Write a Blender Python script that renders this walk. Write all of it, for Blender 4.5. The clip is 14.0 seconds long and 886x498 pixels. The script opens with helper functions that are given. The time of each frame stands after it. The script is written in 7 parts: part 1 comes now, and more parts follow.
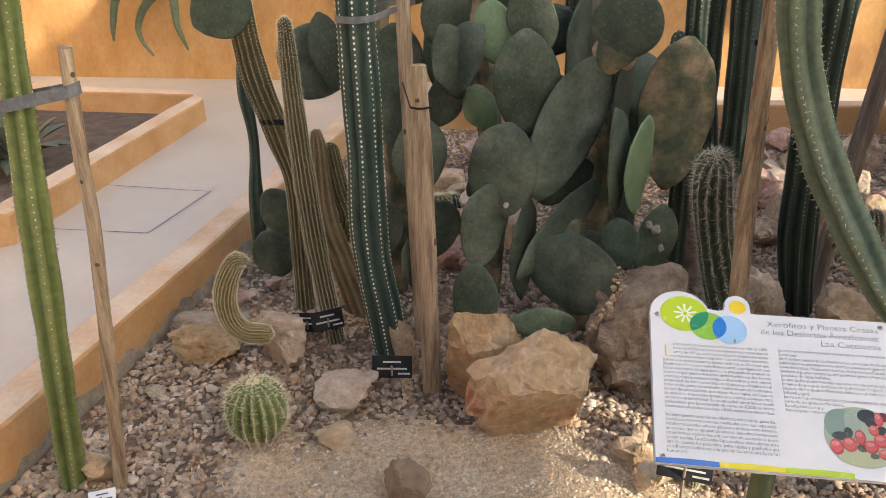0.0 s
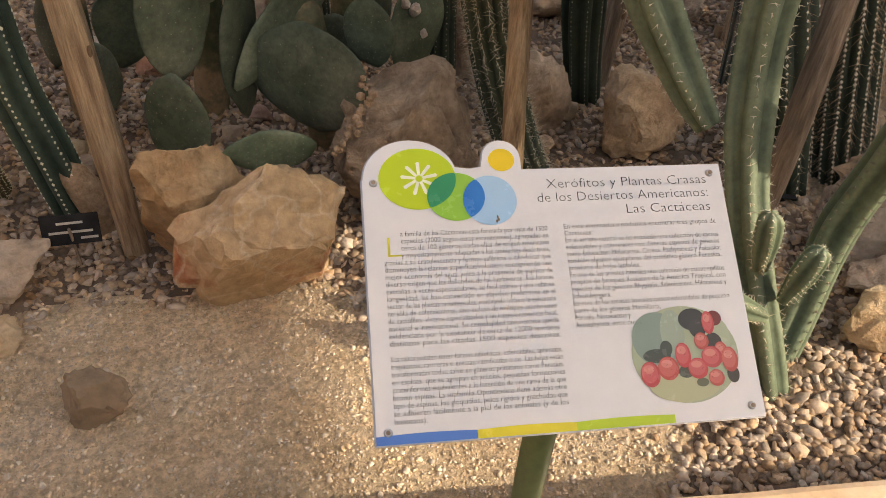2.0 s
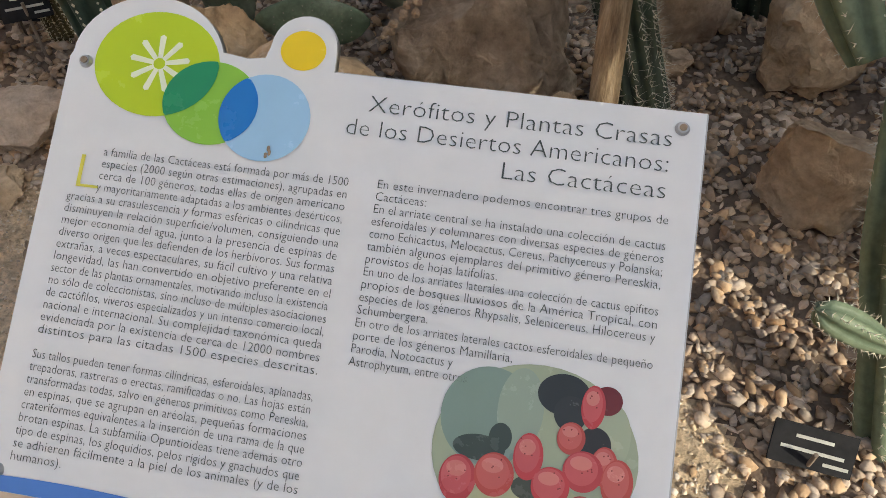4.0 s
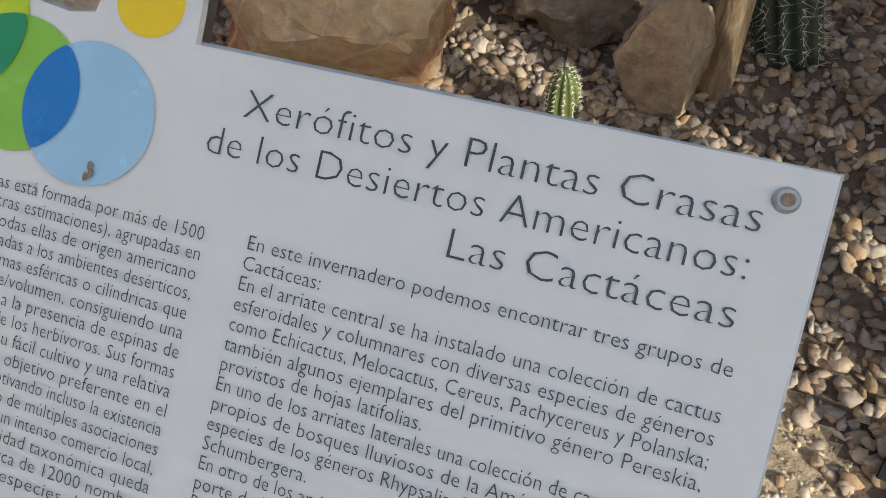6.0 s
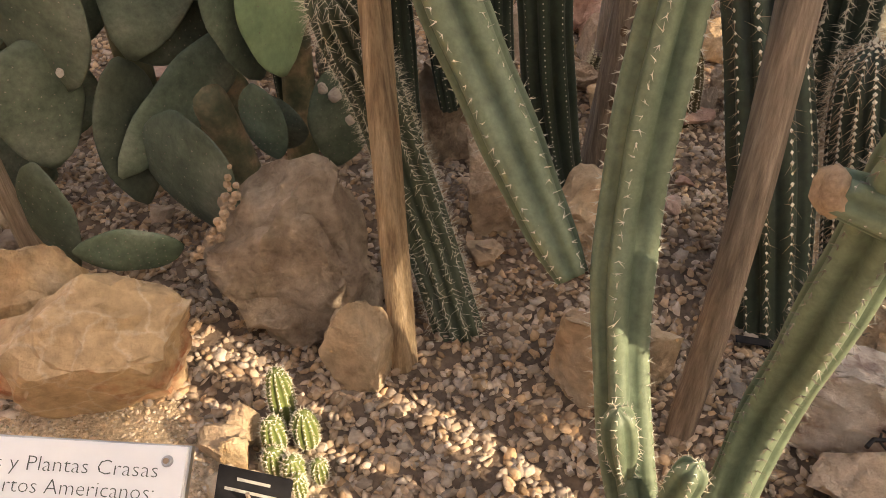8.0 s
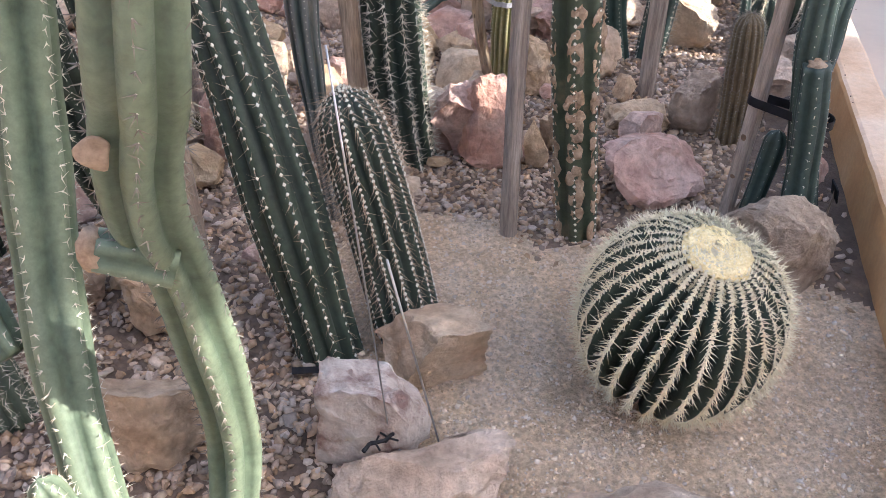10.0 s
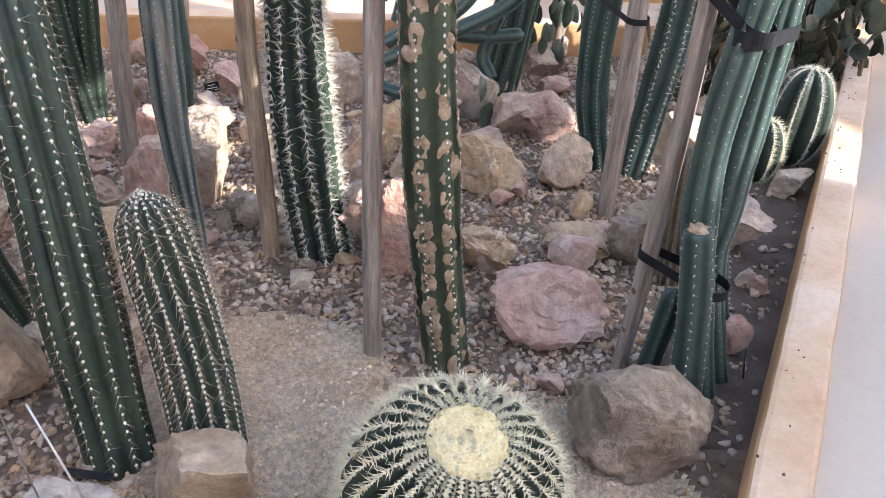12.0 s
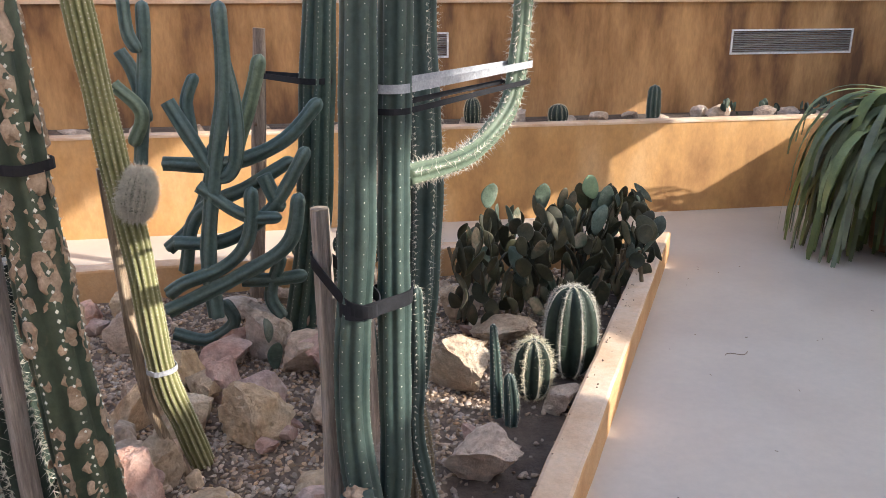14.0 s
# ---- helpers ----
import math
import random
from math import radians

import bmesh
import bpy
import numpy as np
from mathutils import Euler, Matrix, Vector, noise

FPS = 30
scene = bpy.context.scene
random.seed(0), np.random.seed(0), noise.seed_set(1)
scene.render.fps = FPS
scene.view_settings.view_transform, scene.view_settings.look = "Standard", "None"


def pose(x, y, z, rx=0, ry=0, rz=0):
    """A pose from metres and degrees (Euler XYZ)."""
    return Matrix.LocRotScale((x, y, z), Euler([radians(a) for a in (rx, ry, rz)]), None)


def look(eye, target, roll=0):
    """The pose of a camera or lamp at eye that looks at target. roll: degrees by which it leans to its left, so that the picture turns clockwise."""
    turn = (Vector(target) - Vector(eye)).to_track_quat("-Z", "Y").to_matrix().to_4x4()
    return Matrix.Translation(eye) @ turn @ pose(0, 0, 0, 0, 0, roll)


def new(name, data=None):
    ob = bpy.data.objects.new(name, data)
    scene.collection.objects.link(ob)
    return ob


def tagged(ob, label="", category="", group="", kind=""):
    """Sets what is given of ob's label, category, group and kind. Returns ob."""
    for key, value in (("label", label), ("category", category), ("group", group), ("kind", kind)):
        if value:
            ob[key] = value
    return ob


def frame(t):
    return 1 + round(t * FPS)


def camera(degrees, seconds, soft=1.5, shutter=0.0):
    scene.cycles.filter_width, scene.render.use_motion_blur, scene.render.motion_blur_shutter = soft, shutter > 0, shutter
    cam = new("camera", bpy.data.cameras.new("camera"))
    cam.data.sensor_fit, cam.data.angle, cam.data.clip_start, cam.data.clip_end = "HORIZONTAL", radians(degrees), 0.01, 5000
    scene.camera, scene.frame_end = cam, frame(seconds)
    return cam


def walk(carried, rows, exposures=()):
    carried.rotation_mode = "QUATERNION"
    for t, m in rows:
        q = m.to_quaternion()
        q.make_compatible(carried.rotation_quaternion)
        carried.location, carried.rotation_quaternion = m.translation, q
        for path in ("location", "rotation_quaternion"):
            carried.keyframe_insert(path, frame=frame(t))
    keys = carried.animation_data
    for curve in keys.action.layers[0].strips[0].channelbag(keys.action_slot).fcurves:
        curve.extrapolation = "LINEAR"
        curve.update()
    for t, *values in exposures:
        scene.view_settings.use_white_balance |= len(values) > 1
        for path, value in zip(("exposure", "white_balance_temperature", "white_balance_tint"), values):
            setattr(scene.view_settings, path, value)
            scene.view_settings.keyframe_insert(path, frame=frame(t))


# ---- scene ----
cam = camera(59.7, 14.0, 0.8)
PATH = [
    (0, (0.217, 0.277, 1.627), (0.154, 2.086, 0.778), -0.7),
    (0.5, (0.352, 0.444, 1.569), (0.512, 2.171, 0.573), 0.7),
    (1, (0.416, 0.574, 1.517), (0.702, 2.197, 0.385), 1.8),
    (1.5, (0.438, 0.742, 1.457), (0.818, 2.265, 0.217), 2.8),
    (2, (0.469, 0.871, 1.409), (0.876, 2.319, 0.09), 3.6),
    (2.5, (0.55, 0.958, 1.356), (0.895, 2.373, -0.014), 3.9),
    (3, (0.697, 1.022, 1.297), (0.896, 2.425, -0.115), 3.0),
    (3.2, (0.744, 1.039, 1.277), (0.878, 2.433, -0.15), 2.4),
    (5.3, (0.895, 1.329, 1.105), (0.572, 2.400, -0.553), -6.17),
    (5.5, (0.899, 1.347, 1.098), (0.559, 2.384, -0.578), -7.07),
    (6, (0.915, 1.359, 1.102), (0.554, 2.355, -0.593), -8.39),
    (6.5, (0.948, 1.342, 1.137), (0.592, 2.375, -0.537), -7.71),
    (7, (1.020, 1.306, 1.211), (0.704, 2.473, -0.383), -5.35),
    (7.5, (1.111, 1.244, 1.320), (0.897, 2.609, -0.126), -1.78),
    (8, (1.195, 1.158, 1.381), (1.203, 2.717, 0.128), -1.7),
    (8.5, (1.319, 1.063, 1.393), (1.59, 2.685, 0.255), -0.8),
    (9, (1.439, 1.022, 1.404), (1.948, 2.587, 0.268), -1.3),
    (9.2, (1.497, 1.019, 1.396), (2.071, 2.555, 0.251), -1.2),
    (11.3, (2.317, 0.945, 1.536), (2.708, 2.509, 0.352), 3.4),
    (11.5, (2.385, 0.964, 1.538), (2.742, 2.555, 0.379), 3.4),
    (12, (2.576, 1.046, 1.553), (2.858, 2.709, 0.479), 3.2),
    (12.5, (2.72, 1.111, 1.614), (2.946, 2.853, 0.658), 2.4),
    (13, (2.866, 1.097, 1.679), (3.07, 2.91, 0.857), 1.4),
    (13.5, (3.101, 1.008, 1.735), (3.341, 2.87, 1.043), 0.2),
    (14, (3.3, 0.956, 1.744), (3.766, 2.802, 1.132), -0.2),
]
EXPO, SKY, SUNPOWER = 1.46, 0.125, 2.1
TONE = [(0.0, 0.4, 6800, 9), (0.5, 0.48, 7700, 11), (1.0, 0.4, 8100, 11), (2.0, 0.1, 8200, 13), (2.5, 0.02, 7900, 10), (3.0, -0.02, 7100, 6), (4.2, -0.12, 6800, 5), (5.3, -0.3, 6400, 2), (6.5, -0.3, 6500, 3), (7.0, -0.1, 7000, 9), (7.5, 0.2, 7300, 12), (8.0, 0.55, 8800, 16), (8.5, 1.1, 6200, 23), (9.0, 1.13, 6100, 22), (11.5, 1.17, 5900, 12), (12.5, 1.18, 5800, 13), (13.5, 0.7, 5600, 12), (14.0, 0.52, 6200, 14)]
walk(cam, [(t, look(eye, target, roll)) for t, eye, target, roll in PATH],
     exposures=[(t, EXPO + e, k, tint) for t, e, k, tint in TONE])

# ---- daylight: a low sun through the openings of an added east wall, sky through the glass roof ----
SUN = Vector((0.761, -0.4745, 0.443)).normalized()
world = bpy.data.worlds.new("sky")
scene.world = world
world.use_nodes = True
wn = world.node_tree
sky = wn.nodes.new("ShaderNodeTexSky")
sky.sky_type = 'NISHITA'
sky.sun_disc = False
sky.sun_elevation = math.asin(SUN.z)
sky.sun_rotation = math.atan2(SUN.x, SUN.y)
sky.dust_density = 3.0
wn.nodes["Background"].inputs[1].default_value = SKY
wn.links.new(sky.outputs[0], wn.nodes["Background"].inputs[0])
sun = new("sun", bpy.data.lights.new("sun", 'SUN'))
sun.data.energy, sun.data.angle, sun.data.color = SUNPOWER, radians(0.6), (1.0, 0.93, 0.80)
sun.matrix_world = look(SUN * 20, (0, 0, 0))


# ---- materials ----
def mat(name, cols, scale=6, rough=0.7, bump=0.2, fine=60, stretch=(1, 1, 1), rand="", spread=0.25, metal=0.0, ridge=None, vein=None, spec=0.5, dist=0.01, finemix=0.35):
    """Noise-coloured surface: cols is a ramp of (position, colour); fine is the grain; ridge a second colour along the mesh attribute 'ridge'."""
    m = bpy.data.materials.new(name)
    m.use_nodes = True
    nt = m.node_tree
    N, Lk = nt.nodes, nt.links
    b = N["Principled BSDF"]
    tc = N.new("ShaderNodeTexCoord")
    oi = N.new("ShaderNodeObjectInfo")
    add = N.new("ShaderNodeVectorMath")
    add.operation = 'MULTIPLY_ADD'
    Lk.new(oi.outputs["Random"], add.inputs[0])
    add.inputs[1].default_value = (17, 31, 23)
    Lk.new(tc.outputs["Object"], add.inputs[2])
    mp = N.new("ShaderNodeMapping")
    mp.inputs["Scale"].default_value = stretch
    Lk.new(add.outputs[0], mp.inputs[0])
    n1 = N.new("ShaderNodeTexNoise")
    n1.inputs["Scale"].default_value, n1.inputs["Detail"].default_value, n1.inputs["Roughness"].default_value = scale, 8, 0.58
    Lk.new(mp.outputs[0], n1.inputs["Vector"])
    ramp = N.new("ShaderNodeValToRGB")
    while len(ramp.color_ramp.elements) < len(cols):
        ramp.color_ramp.elements.new(0.5)
    for e, (p, c) in zip(ramp.color_ramp.elements, cols):
        e.position, e.color = p, (*c, 1)
    Lk.new(n1.outputs[0], ramp.inputs[0])
    n2 = N.new("ShaderNodeTexNoise")
    n2.inputs["Scale"].default_value, n2.inputs["Detail"].default_value, n2.inputs["Roughness"].default_value = fine, 8, 0.65
    Lk.new(mp.outputs[0], n2.inputs["Vector"])
    col = ramp.outputs[0]

    def mix(kind, a, bb, f):
        x = N.new("ShaderNodeMix")
        x.data_type, x.blend_type = 'RGBA', kind
        for sock, v in ((x.inputs[0], f), (x.inputs[6], a), (x.inputs[7], bb)):
            if isinstance(v, (int, float)):
                sock.default_value = v
            elif isinstance(v, tuple):
                sock.default_value = (*v, 1)
            else:
                Lk.new(v, sock)
        return x.outputs[2]

    def span(v, a, bb, lo=0.0, hi=1.0):
        x = N.new("ShaderNodeMapRange")
        Lk.new(v, x.inputs[0])
        for k, q in zip((1, 2, 3, 4), (lo, hi, a, bb)):
            x.inputs[k].default_value = q
        return x.outputs[0]
    if vein:
        v = N.new("ShaderNodeTexVoronoi")
        v.feature = 'DISTANCE_TO_EDGE'
        v.inputs["Scale"].default_value = scale * 1.7
        w = N.new("ShaderNodeVectorMath")
        w.operation = 'MULTIPLY_ADD'
        Lk.new(n1.outputs[1], w.inputs[0])
        w.inputs[1].default_value = (0.25, 0.25, 0.25)
        Lk.new(mp.outputs[0], w.inputs[2])
        Lk.new(w.outputs[0], v.inputs["Vector"])
        col = mix('MIX', col, vein, span(v.outputs[0], 0.55, 0.0, 0.0, 0.05))
    if ridge:
        at = N.new("ShaderNodeAttribute")
        at.attribute_name = "ridge"
        col = mix('MIX', col, ridge, span(at.outputs[2], 0.0, 0.75, 0.55, 1.0))
    col = mix('MULTIPLY', col, span(n2.outputs[0], 0.35, 1.5, 0.25, 0.75), finemix)
    if rand:
        if rand == "island":
            g = N.new("ShaderNodeNewGeometry")
            rv = g.outputs["Random Per Island"]
        else:
            rv = oi.outputs["Random"]
        hs = N.new("ShaderNodeHueSaturation")
        Lk.new(col, hs.inputs["Color"])
        Lk.new(span(rv, 1 - spread, 1 + spread), hs.inputs["Value"])
        wn_ = N.new("ShaderNodeTexWhiteNoise")
        wn_.noise_dimensions = '1D'
        Lk.new(rv, wn_.inputs["W"])
        Lk.new(span(wn_.outputs[0], *((0.6, 1.2) if rand == 'island' else (0.85, 1.12))), hs.inputs["Saturation"])
        col = hs.outputs[0]
    Lk.new(col, b.inputs["Base Color"])
    Lk.new(span(n2.outputs[0], max(rough - 0.12, 0.05), min(rough + 0.12, 1)), b.inputs["Roughness"])
    b.inputs["Metallic"].default_value = metal
    b.inputs["Specular IOR Level"].default_value = spec
    if bump:
        bp = N.new("ShaderNodeBump")
        bp.inputs["Strength"].default_value, bp.inputs["Distance"].default_value = bump, dist
        s = N.new("ShaderNodeMath")
        s.operation = 'ADD'
        Lk.new(n1.outputs[0], s.inputs[0])
        Lk.new(n2.outputs[0], s.inputs[1])
        Lk.new(s.outputs[0], bp.inputs["Height"])
        Lk.new(bp.outputs[0], b.inputs["Normal"])
    return m


def greens(dark, light):
    return [(0.3, dark), (0.7, light)]


m_green = mat("bright_green_skin", greens((0.075, 0.105, 0.028), (0.15, 0.19, 0.06)), 8, 0.5, 0.2, 50, ridge=(0.25, 0.28, 0.11), spec=0.35, finemix=0.5)
m_sage = mat("sage_green_skin", [(0.3, (0.06, 0.09, 0.058)), (0.52, (0.10, 0.138, 0.09)), (0.72, (0.14, 0.178, 0.118))], 9, 0.5, 0.2, 55, ridge=(0.2, 0.25, 0.165), spec=0.35, finemix=0.5)
m_blue = mat("blue_green_skin", greens((0.018, 0.038, 0.031), (0.045, 0.078, 0.062)), 9, 0.48, 0.2, 55, ridge=(0.065, 0.10, 0.08), spec=0.35, finemix=0.5)
m_bluegrey = mat("blue_grey_skin", greens((0.045, 0.08, 0.068), (0.095, 0.14, 0.12)), 8, 0.48, 0.2, 55, ridge=(0.13, 0.18, 0.16), spec=0.35, finemix=0.45)
m_dark = mat("dark_green_skin", greens((0.014, 0.024, 0.018), (0.038, 0.053, 0.04)), 9, 0.52, 0.2, 55, ridge=(0.05, 0.072, 0.05), spec=0.3, finemix=0.5)
m_column = mat("deep_green_skin", greens((0.02, 0.038, 0.033), (0.048, 0.076, 0.064)), 7, 0.45, 0.2, 55, ridge=(0.085, 0.122, 0.102), spec=0.4, finemix=0.45)
m_olive = mat("olive_hairy_skin", greens((0.06, 0.055, 0.026), (0.125, 0.108, 0.055)), 10, 0.75, 0.3, 50, ridge=(0.15, 0.125, 0.066), spec=0.2, finemix=0.5)
m_goldhair = mat("golden_hairy_skin", greens((0.11, 0.088, 0.03), (0.2, 0.16, 0.065)), 12, 0.85, 0.5, 60, spec=0.15, finemix=0.6)
m_lime = mat("pale_lime_skin", greens((0.16, 0.165, 0.06), (0.27, 0.265, 0.12)), 9, 0.6, 0.25, 50, ridge=(0.42, 0.4, 0.22), spec=0.25, finemix=0.5)
m_brownstem = mat("corky_brown_skin", [(0.3, (0.09, 0.065, 0.035)), (0.7, (0.2, 0.15, 0.085))], 9, 0.8, 0.4, 50, ridge=(0.24, 0.19, 0.11))
m_corky = mat("half_corky_skin", [(0.38, (0.025, 0.045, 0.04)), (0.55, (0.05, 0.075, 0.068)), (0.7, (0.21, 0.185, 0.15))], 7, 0.6, 0.35, 50, stretch=(2.5, 2.5, 0.5), ridge=(0.21, 0.215, 0.2))
m_mottle = mat("mottled_green_skin", [(0.35, (0.024, 0.037, 0.022)), (0.6, (0.045, 0.064, 0.036)), (0.72, (0.15, 0.125, 0.07))], 8, 0.5, 0.25, 50, ridge=(0.08, 0.10, 0.06), finemix=0.5)
m_cork = mat("tan_cork", [(0.3, (0.27, 0.18, 0.11)), (0.7, (0.5, 0.37, 0.26))], 30, 0.85, 0.5, 120)
m_pad = mat("pad_skin", [(0.32, (0.046, 0.066, 0.046)), (0.52, (0.09, 0.118, 0.084)), (0.72, (0.165, 0.185, 0.142))], 7, 0.6, 0.25, 70, rand="object", spread=0.4, spec=0.3, finemix=0.55)
m_padolive = mat("olive_pad_skin", [(0.3, (0.027, 0.029, 0.015)), (0.55, (0.053, 0.052, 0.028)), (0.75, (0.115, 0.088, 0.052))], 10, 0.6, 0.2, 70, rand="object", spread=0.35, spec=0.3, finemix=0.55)
# lit version of the pad skin: sunlight put into a paler colour
m_padlit = mat("sunlit_pad_skin", greens((0.15, 0.24, 0.13), (0.26, 0.36, 0.2)), 7, 0.5, 0.15, 60)
m_padbrown = mat("scarred_pad_skin", [(0.38, (0.07, 0.095, 0.055)), (0.5, (0.16, 0.15, 0.09)), (0.6, (0.33, 0.25, 0.16))], 9, 0.8, 0.5, 60)
m_areole = mat("areole_wool", [(0.3, (0.68, 0.65, 0.55)), (0.7, (0.84, 0.82, 0.73))], 40, 0.9, 0.1)
m_spine = mat("pale_spine", [(0.3, (0.55, 0.5, 0.4)), (0.7, (0.75, 0.7, 0.58))], 30, 0.6, 0.0)
m_goldspine = mat("golden_spine", [(0.3, (0.7, 0.62, 0.4)), (0.7, (0.85, 0.79, 0.6))], 30, 0.6, 0.0)
m_darkspine = mat("grey_spine", [(0.3, (0.13, 0.11, 0.09)), (0.7, (0.3, 0.27, 0.22))], 30, 0.6, 0.0)
m_creamwool = mat("cream_areole_wool", [(0.3, (0.76, 0.7, 0.5)), (0.7, (0.86, 0.82, 0.66))], 40, 0.9, 0.2)
m_tanspine = mat("tan_spine", [(0.3, (0.34, 0.24, 0.16)), (0.7, (0.6, 0.47, 0.34))], 30, 0.6, 0.0)
m_wool = mat("crown_wool", [(0.3, (0.76, 0.61, 0.3)), (0.7, (0.85, 0.75, 0.46))], 50, 0.95, 0.5, 200)
m_wood = mat("weathered_stake_wood", [(0.3, (0.19, 0.125, 0.082)), (0.52, (0.42, 0.31, 0.2)), (0.75, (0.58, 0.46, 0.33))], 5, 0.88, 0.8, 26, stretch=(9, 9, 0.7), rand="object", spread=0.12, finemix=0.65)
m_endgrain = mat("sawn_end_grain", [(0.3, (0.25, 0.17, 0.11)), (0.7, (0.5, 0.39, 0.28))], 40, 0.9, 0.6, 150)
m_knot = mat("dark_knot", [(0.3, (0.10, 0.06, 0.035)), (0.7, (0.22, 0.14, 0.085))], 40, 0.85, 0.4, 120)
m_woodgrey = mat("silver_grey_stake_wood", [(0.3, (0.2, 0.16, 0.13)), (0.55, (0.36, 0.3, 0.25)), (0.75, (0.48, 0.42, 0.36))], 5, 0.85, 0.5, 26, stretch=(9, 9, 0.7), finemix=0.65)
m_wooddark = mat("dark_stake_wood", [(0.3, (0.12, 0.092, 0.072)), (0.55, (0.27, 0.212, 0.165)), (0.75, (0.4, 0.325, 0.26))], 5, 0.85, 0.5, 26, stretch=(9, 9, 0.7), finemix=0.65)
m_rock = mat("limestone", [(0.3, (0.40, 0.29, 0.21)), (0.5, (0.55, 0.43, 0.33)), (0.7, (0.64, 0.54, 0.44))], 6, 0.92, 0.9, 28, rand="object", spread=0.16, dist=0.03, finemix=0.62, spec=0.25)
m_ochre = mat("ochre_limestone", [(0.3, (0.43, 0.275, 0.16)), (0.5, (0.57, 0.42, 0.27)), (0.7, (0.65, 0.53, 0.385))], 6, 0.92, 0.9, 28, rand="object", spread=0.12, dist=0.03, finemix=0.62, spec=0.25)
m_pink = mat("pink_limestone", [(0.3, (0.42, 0.23, 0.17)), (0.5, (0.55, 0.36, 0.29)), (0.7, (0.62, 0.48, 0.41))], 6, 0.92, 0.9, 28, rand="object", spread=0.12, dist=0.03, finemix=0.62, spec=0.25)
m_redvein = mat("red_veined_limestone", [(0.36, (0.46, 0.33, 0.2)), (0.55, (0.52, 0.38, 0.24)), (0.66, (0.36, 0.13, 0.07))], 4, 0.9, 0.5, 30, vein=(0.6, 0.5, 0.38), dist=0.03, finemix=0.55, spec=0.25)
m_greyrock = mat("grey_boulder", [(0.3, (0.28, 0.205, 0.15)), (0.5, (0.43, 0.335, 0.25)), (0.7, (0.55, 0.45, 0.35))], 7, 0.95, 1.0, 26, dist=0.04, finemix=0.65, spec=0.2)
m_whiterock = mat("white_pocked_rock", [(0.36, (0.3, 0.2, 0.17)), (0.5, (0.58, 0.5, 0.44)), (0.65, (0.7, 0.65, 0.6))], 14, 0.92, 0.9, 40, dist=0.03)
m_darkstone = mat("dark_stone", [(0.3, (0.19, 0.135, 0.09)), (0.7, (0.36, 0.27, 0.19))], 8, 0.9, 0.6, 40)
m_gravel = mat("crushed_gravel", [(0.3, (0.28, 0.18, 0.118)), (0.5, (0.43, 0.31, 0.215)), (0.7, (0.56, 0.435, 0.325))], 8, 0.95, 0.5, 90, rand="island", spread=0.34, spec=0.2)
m_grit = mat("sand_grit", [(0.3, (0.56, 0.42, 0.28)), (0.7, (0.72, 0.58, 0.43))], 20, 0.95, 0.1, 90, rand="island", spread=0.3)
m_sand = mat("pale_sand", [(0.3, (0.6, 0.44, 0.29)), (0.5, (0.72, 0.56, 0.395)), (0.7, (0.78, 0.63, 0.475))], 5, 0.97, 1.0, 60, dist=0.035, finemix=0.85, spec=0.15)
m_earth = mat("gravelly_earth", [(0.3, (0.12, 0.082, 0.058)), (0.7, (0.24, 0.17, 0.125))], 12, 0.95, 0.8, 70, dist=0.02)
m_soil = mat("dark_soil", [(0.3, (0.08, 0.058, 0.045)), (0.7, (0.17, 0.125, 0.095))], 10, 0.95, 0.8, 60, dist=0.02)
m_floor = mat("polished_screed", [(0.3, (0.50, 0.43, 0.36)), (0.55, (0.56, 0.49, 0.41)), (0.75, (0.6, 0.53, 0.45))], 1.3, 0.42, 0.04, 25, finemix=0.10)
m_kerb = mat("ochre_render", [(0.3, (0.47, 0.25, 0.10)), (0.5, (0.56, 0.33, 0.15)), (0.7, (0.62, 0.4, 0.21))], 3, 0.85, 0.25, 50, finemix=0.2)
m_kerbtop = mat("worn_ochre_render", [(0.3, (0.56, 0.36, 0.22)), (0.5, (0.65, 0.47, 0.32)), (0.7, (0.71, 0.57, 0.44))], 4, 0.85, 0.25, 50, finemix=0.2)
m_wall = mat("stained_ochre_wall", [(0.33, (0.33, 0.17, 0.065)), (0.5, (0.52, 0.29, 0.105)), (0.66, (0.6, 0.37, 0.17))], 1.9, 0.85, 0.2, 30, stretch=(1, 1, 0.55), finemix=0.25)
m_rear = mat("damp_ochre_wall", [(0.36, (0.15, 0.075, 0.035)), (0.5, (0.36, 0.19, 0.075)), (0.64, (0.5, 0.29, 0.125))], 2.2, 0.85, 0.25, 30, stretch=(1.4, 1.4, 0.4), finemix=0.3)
m_plaster = mat("cream_plaster", [(0.3, (0.6, 0.55, 0.46)), (0.7, (0.7, 0.65, 0.56))], 1, 0.9, 0.1, 30)
m_white = mat("white_painted_steel", [(0.3, (0.7, 0.7, 0.68)), (0.7, (0.8, 0.8, 0.78))], 4, 0.5, 0.05)
m_cut = mat("saw_cut", [(0.3, (0.07, 0.08, 0.11)), (0.7, (0.12, 0.13, 0.17))], 20, 0.9, 0.1)
m_black = mat("black_rubber", [(0.3, (0.01, 0.01, 0.012)), (0.7, (0.024, 0.024, 0.027))], 20, 0.7, 0.1, spec=0.2)
m_grey = mat("grey_webbing", [(0.3, (0.3, 0.31, 0.32)), (0.7, (0.45, 0.46, 0.48))], 30, 0.7, 0.2, 120)
m_greystrap = mat("dull_grey_strap", [(0.3, (0.11, 0.115, 0.12)), (0.7, (0.2, 0.21, 0.22))], 30, 0.7, 0.2, 120)
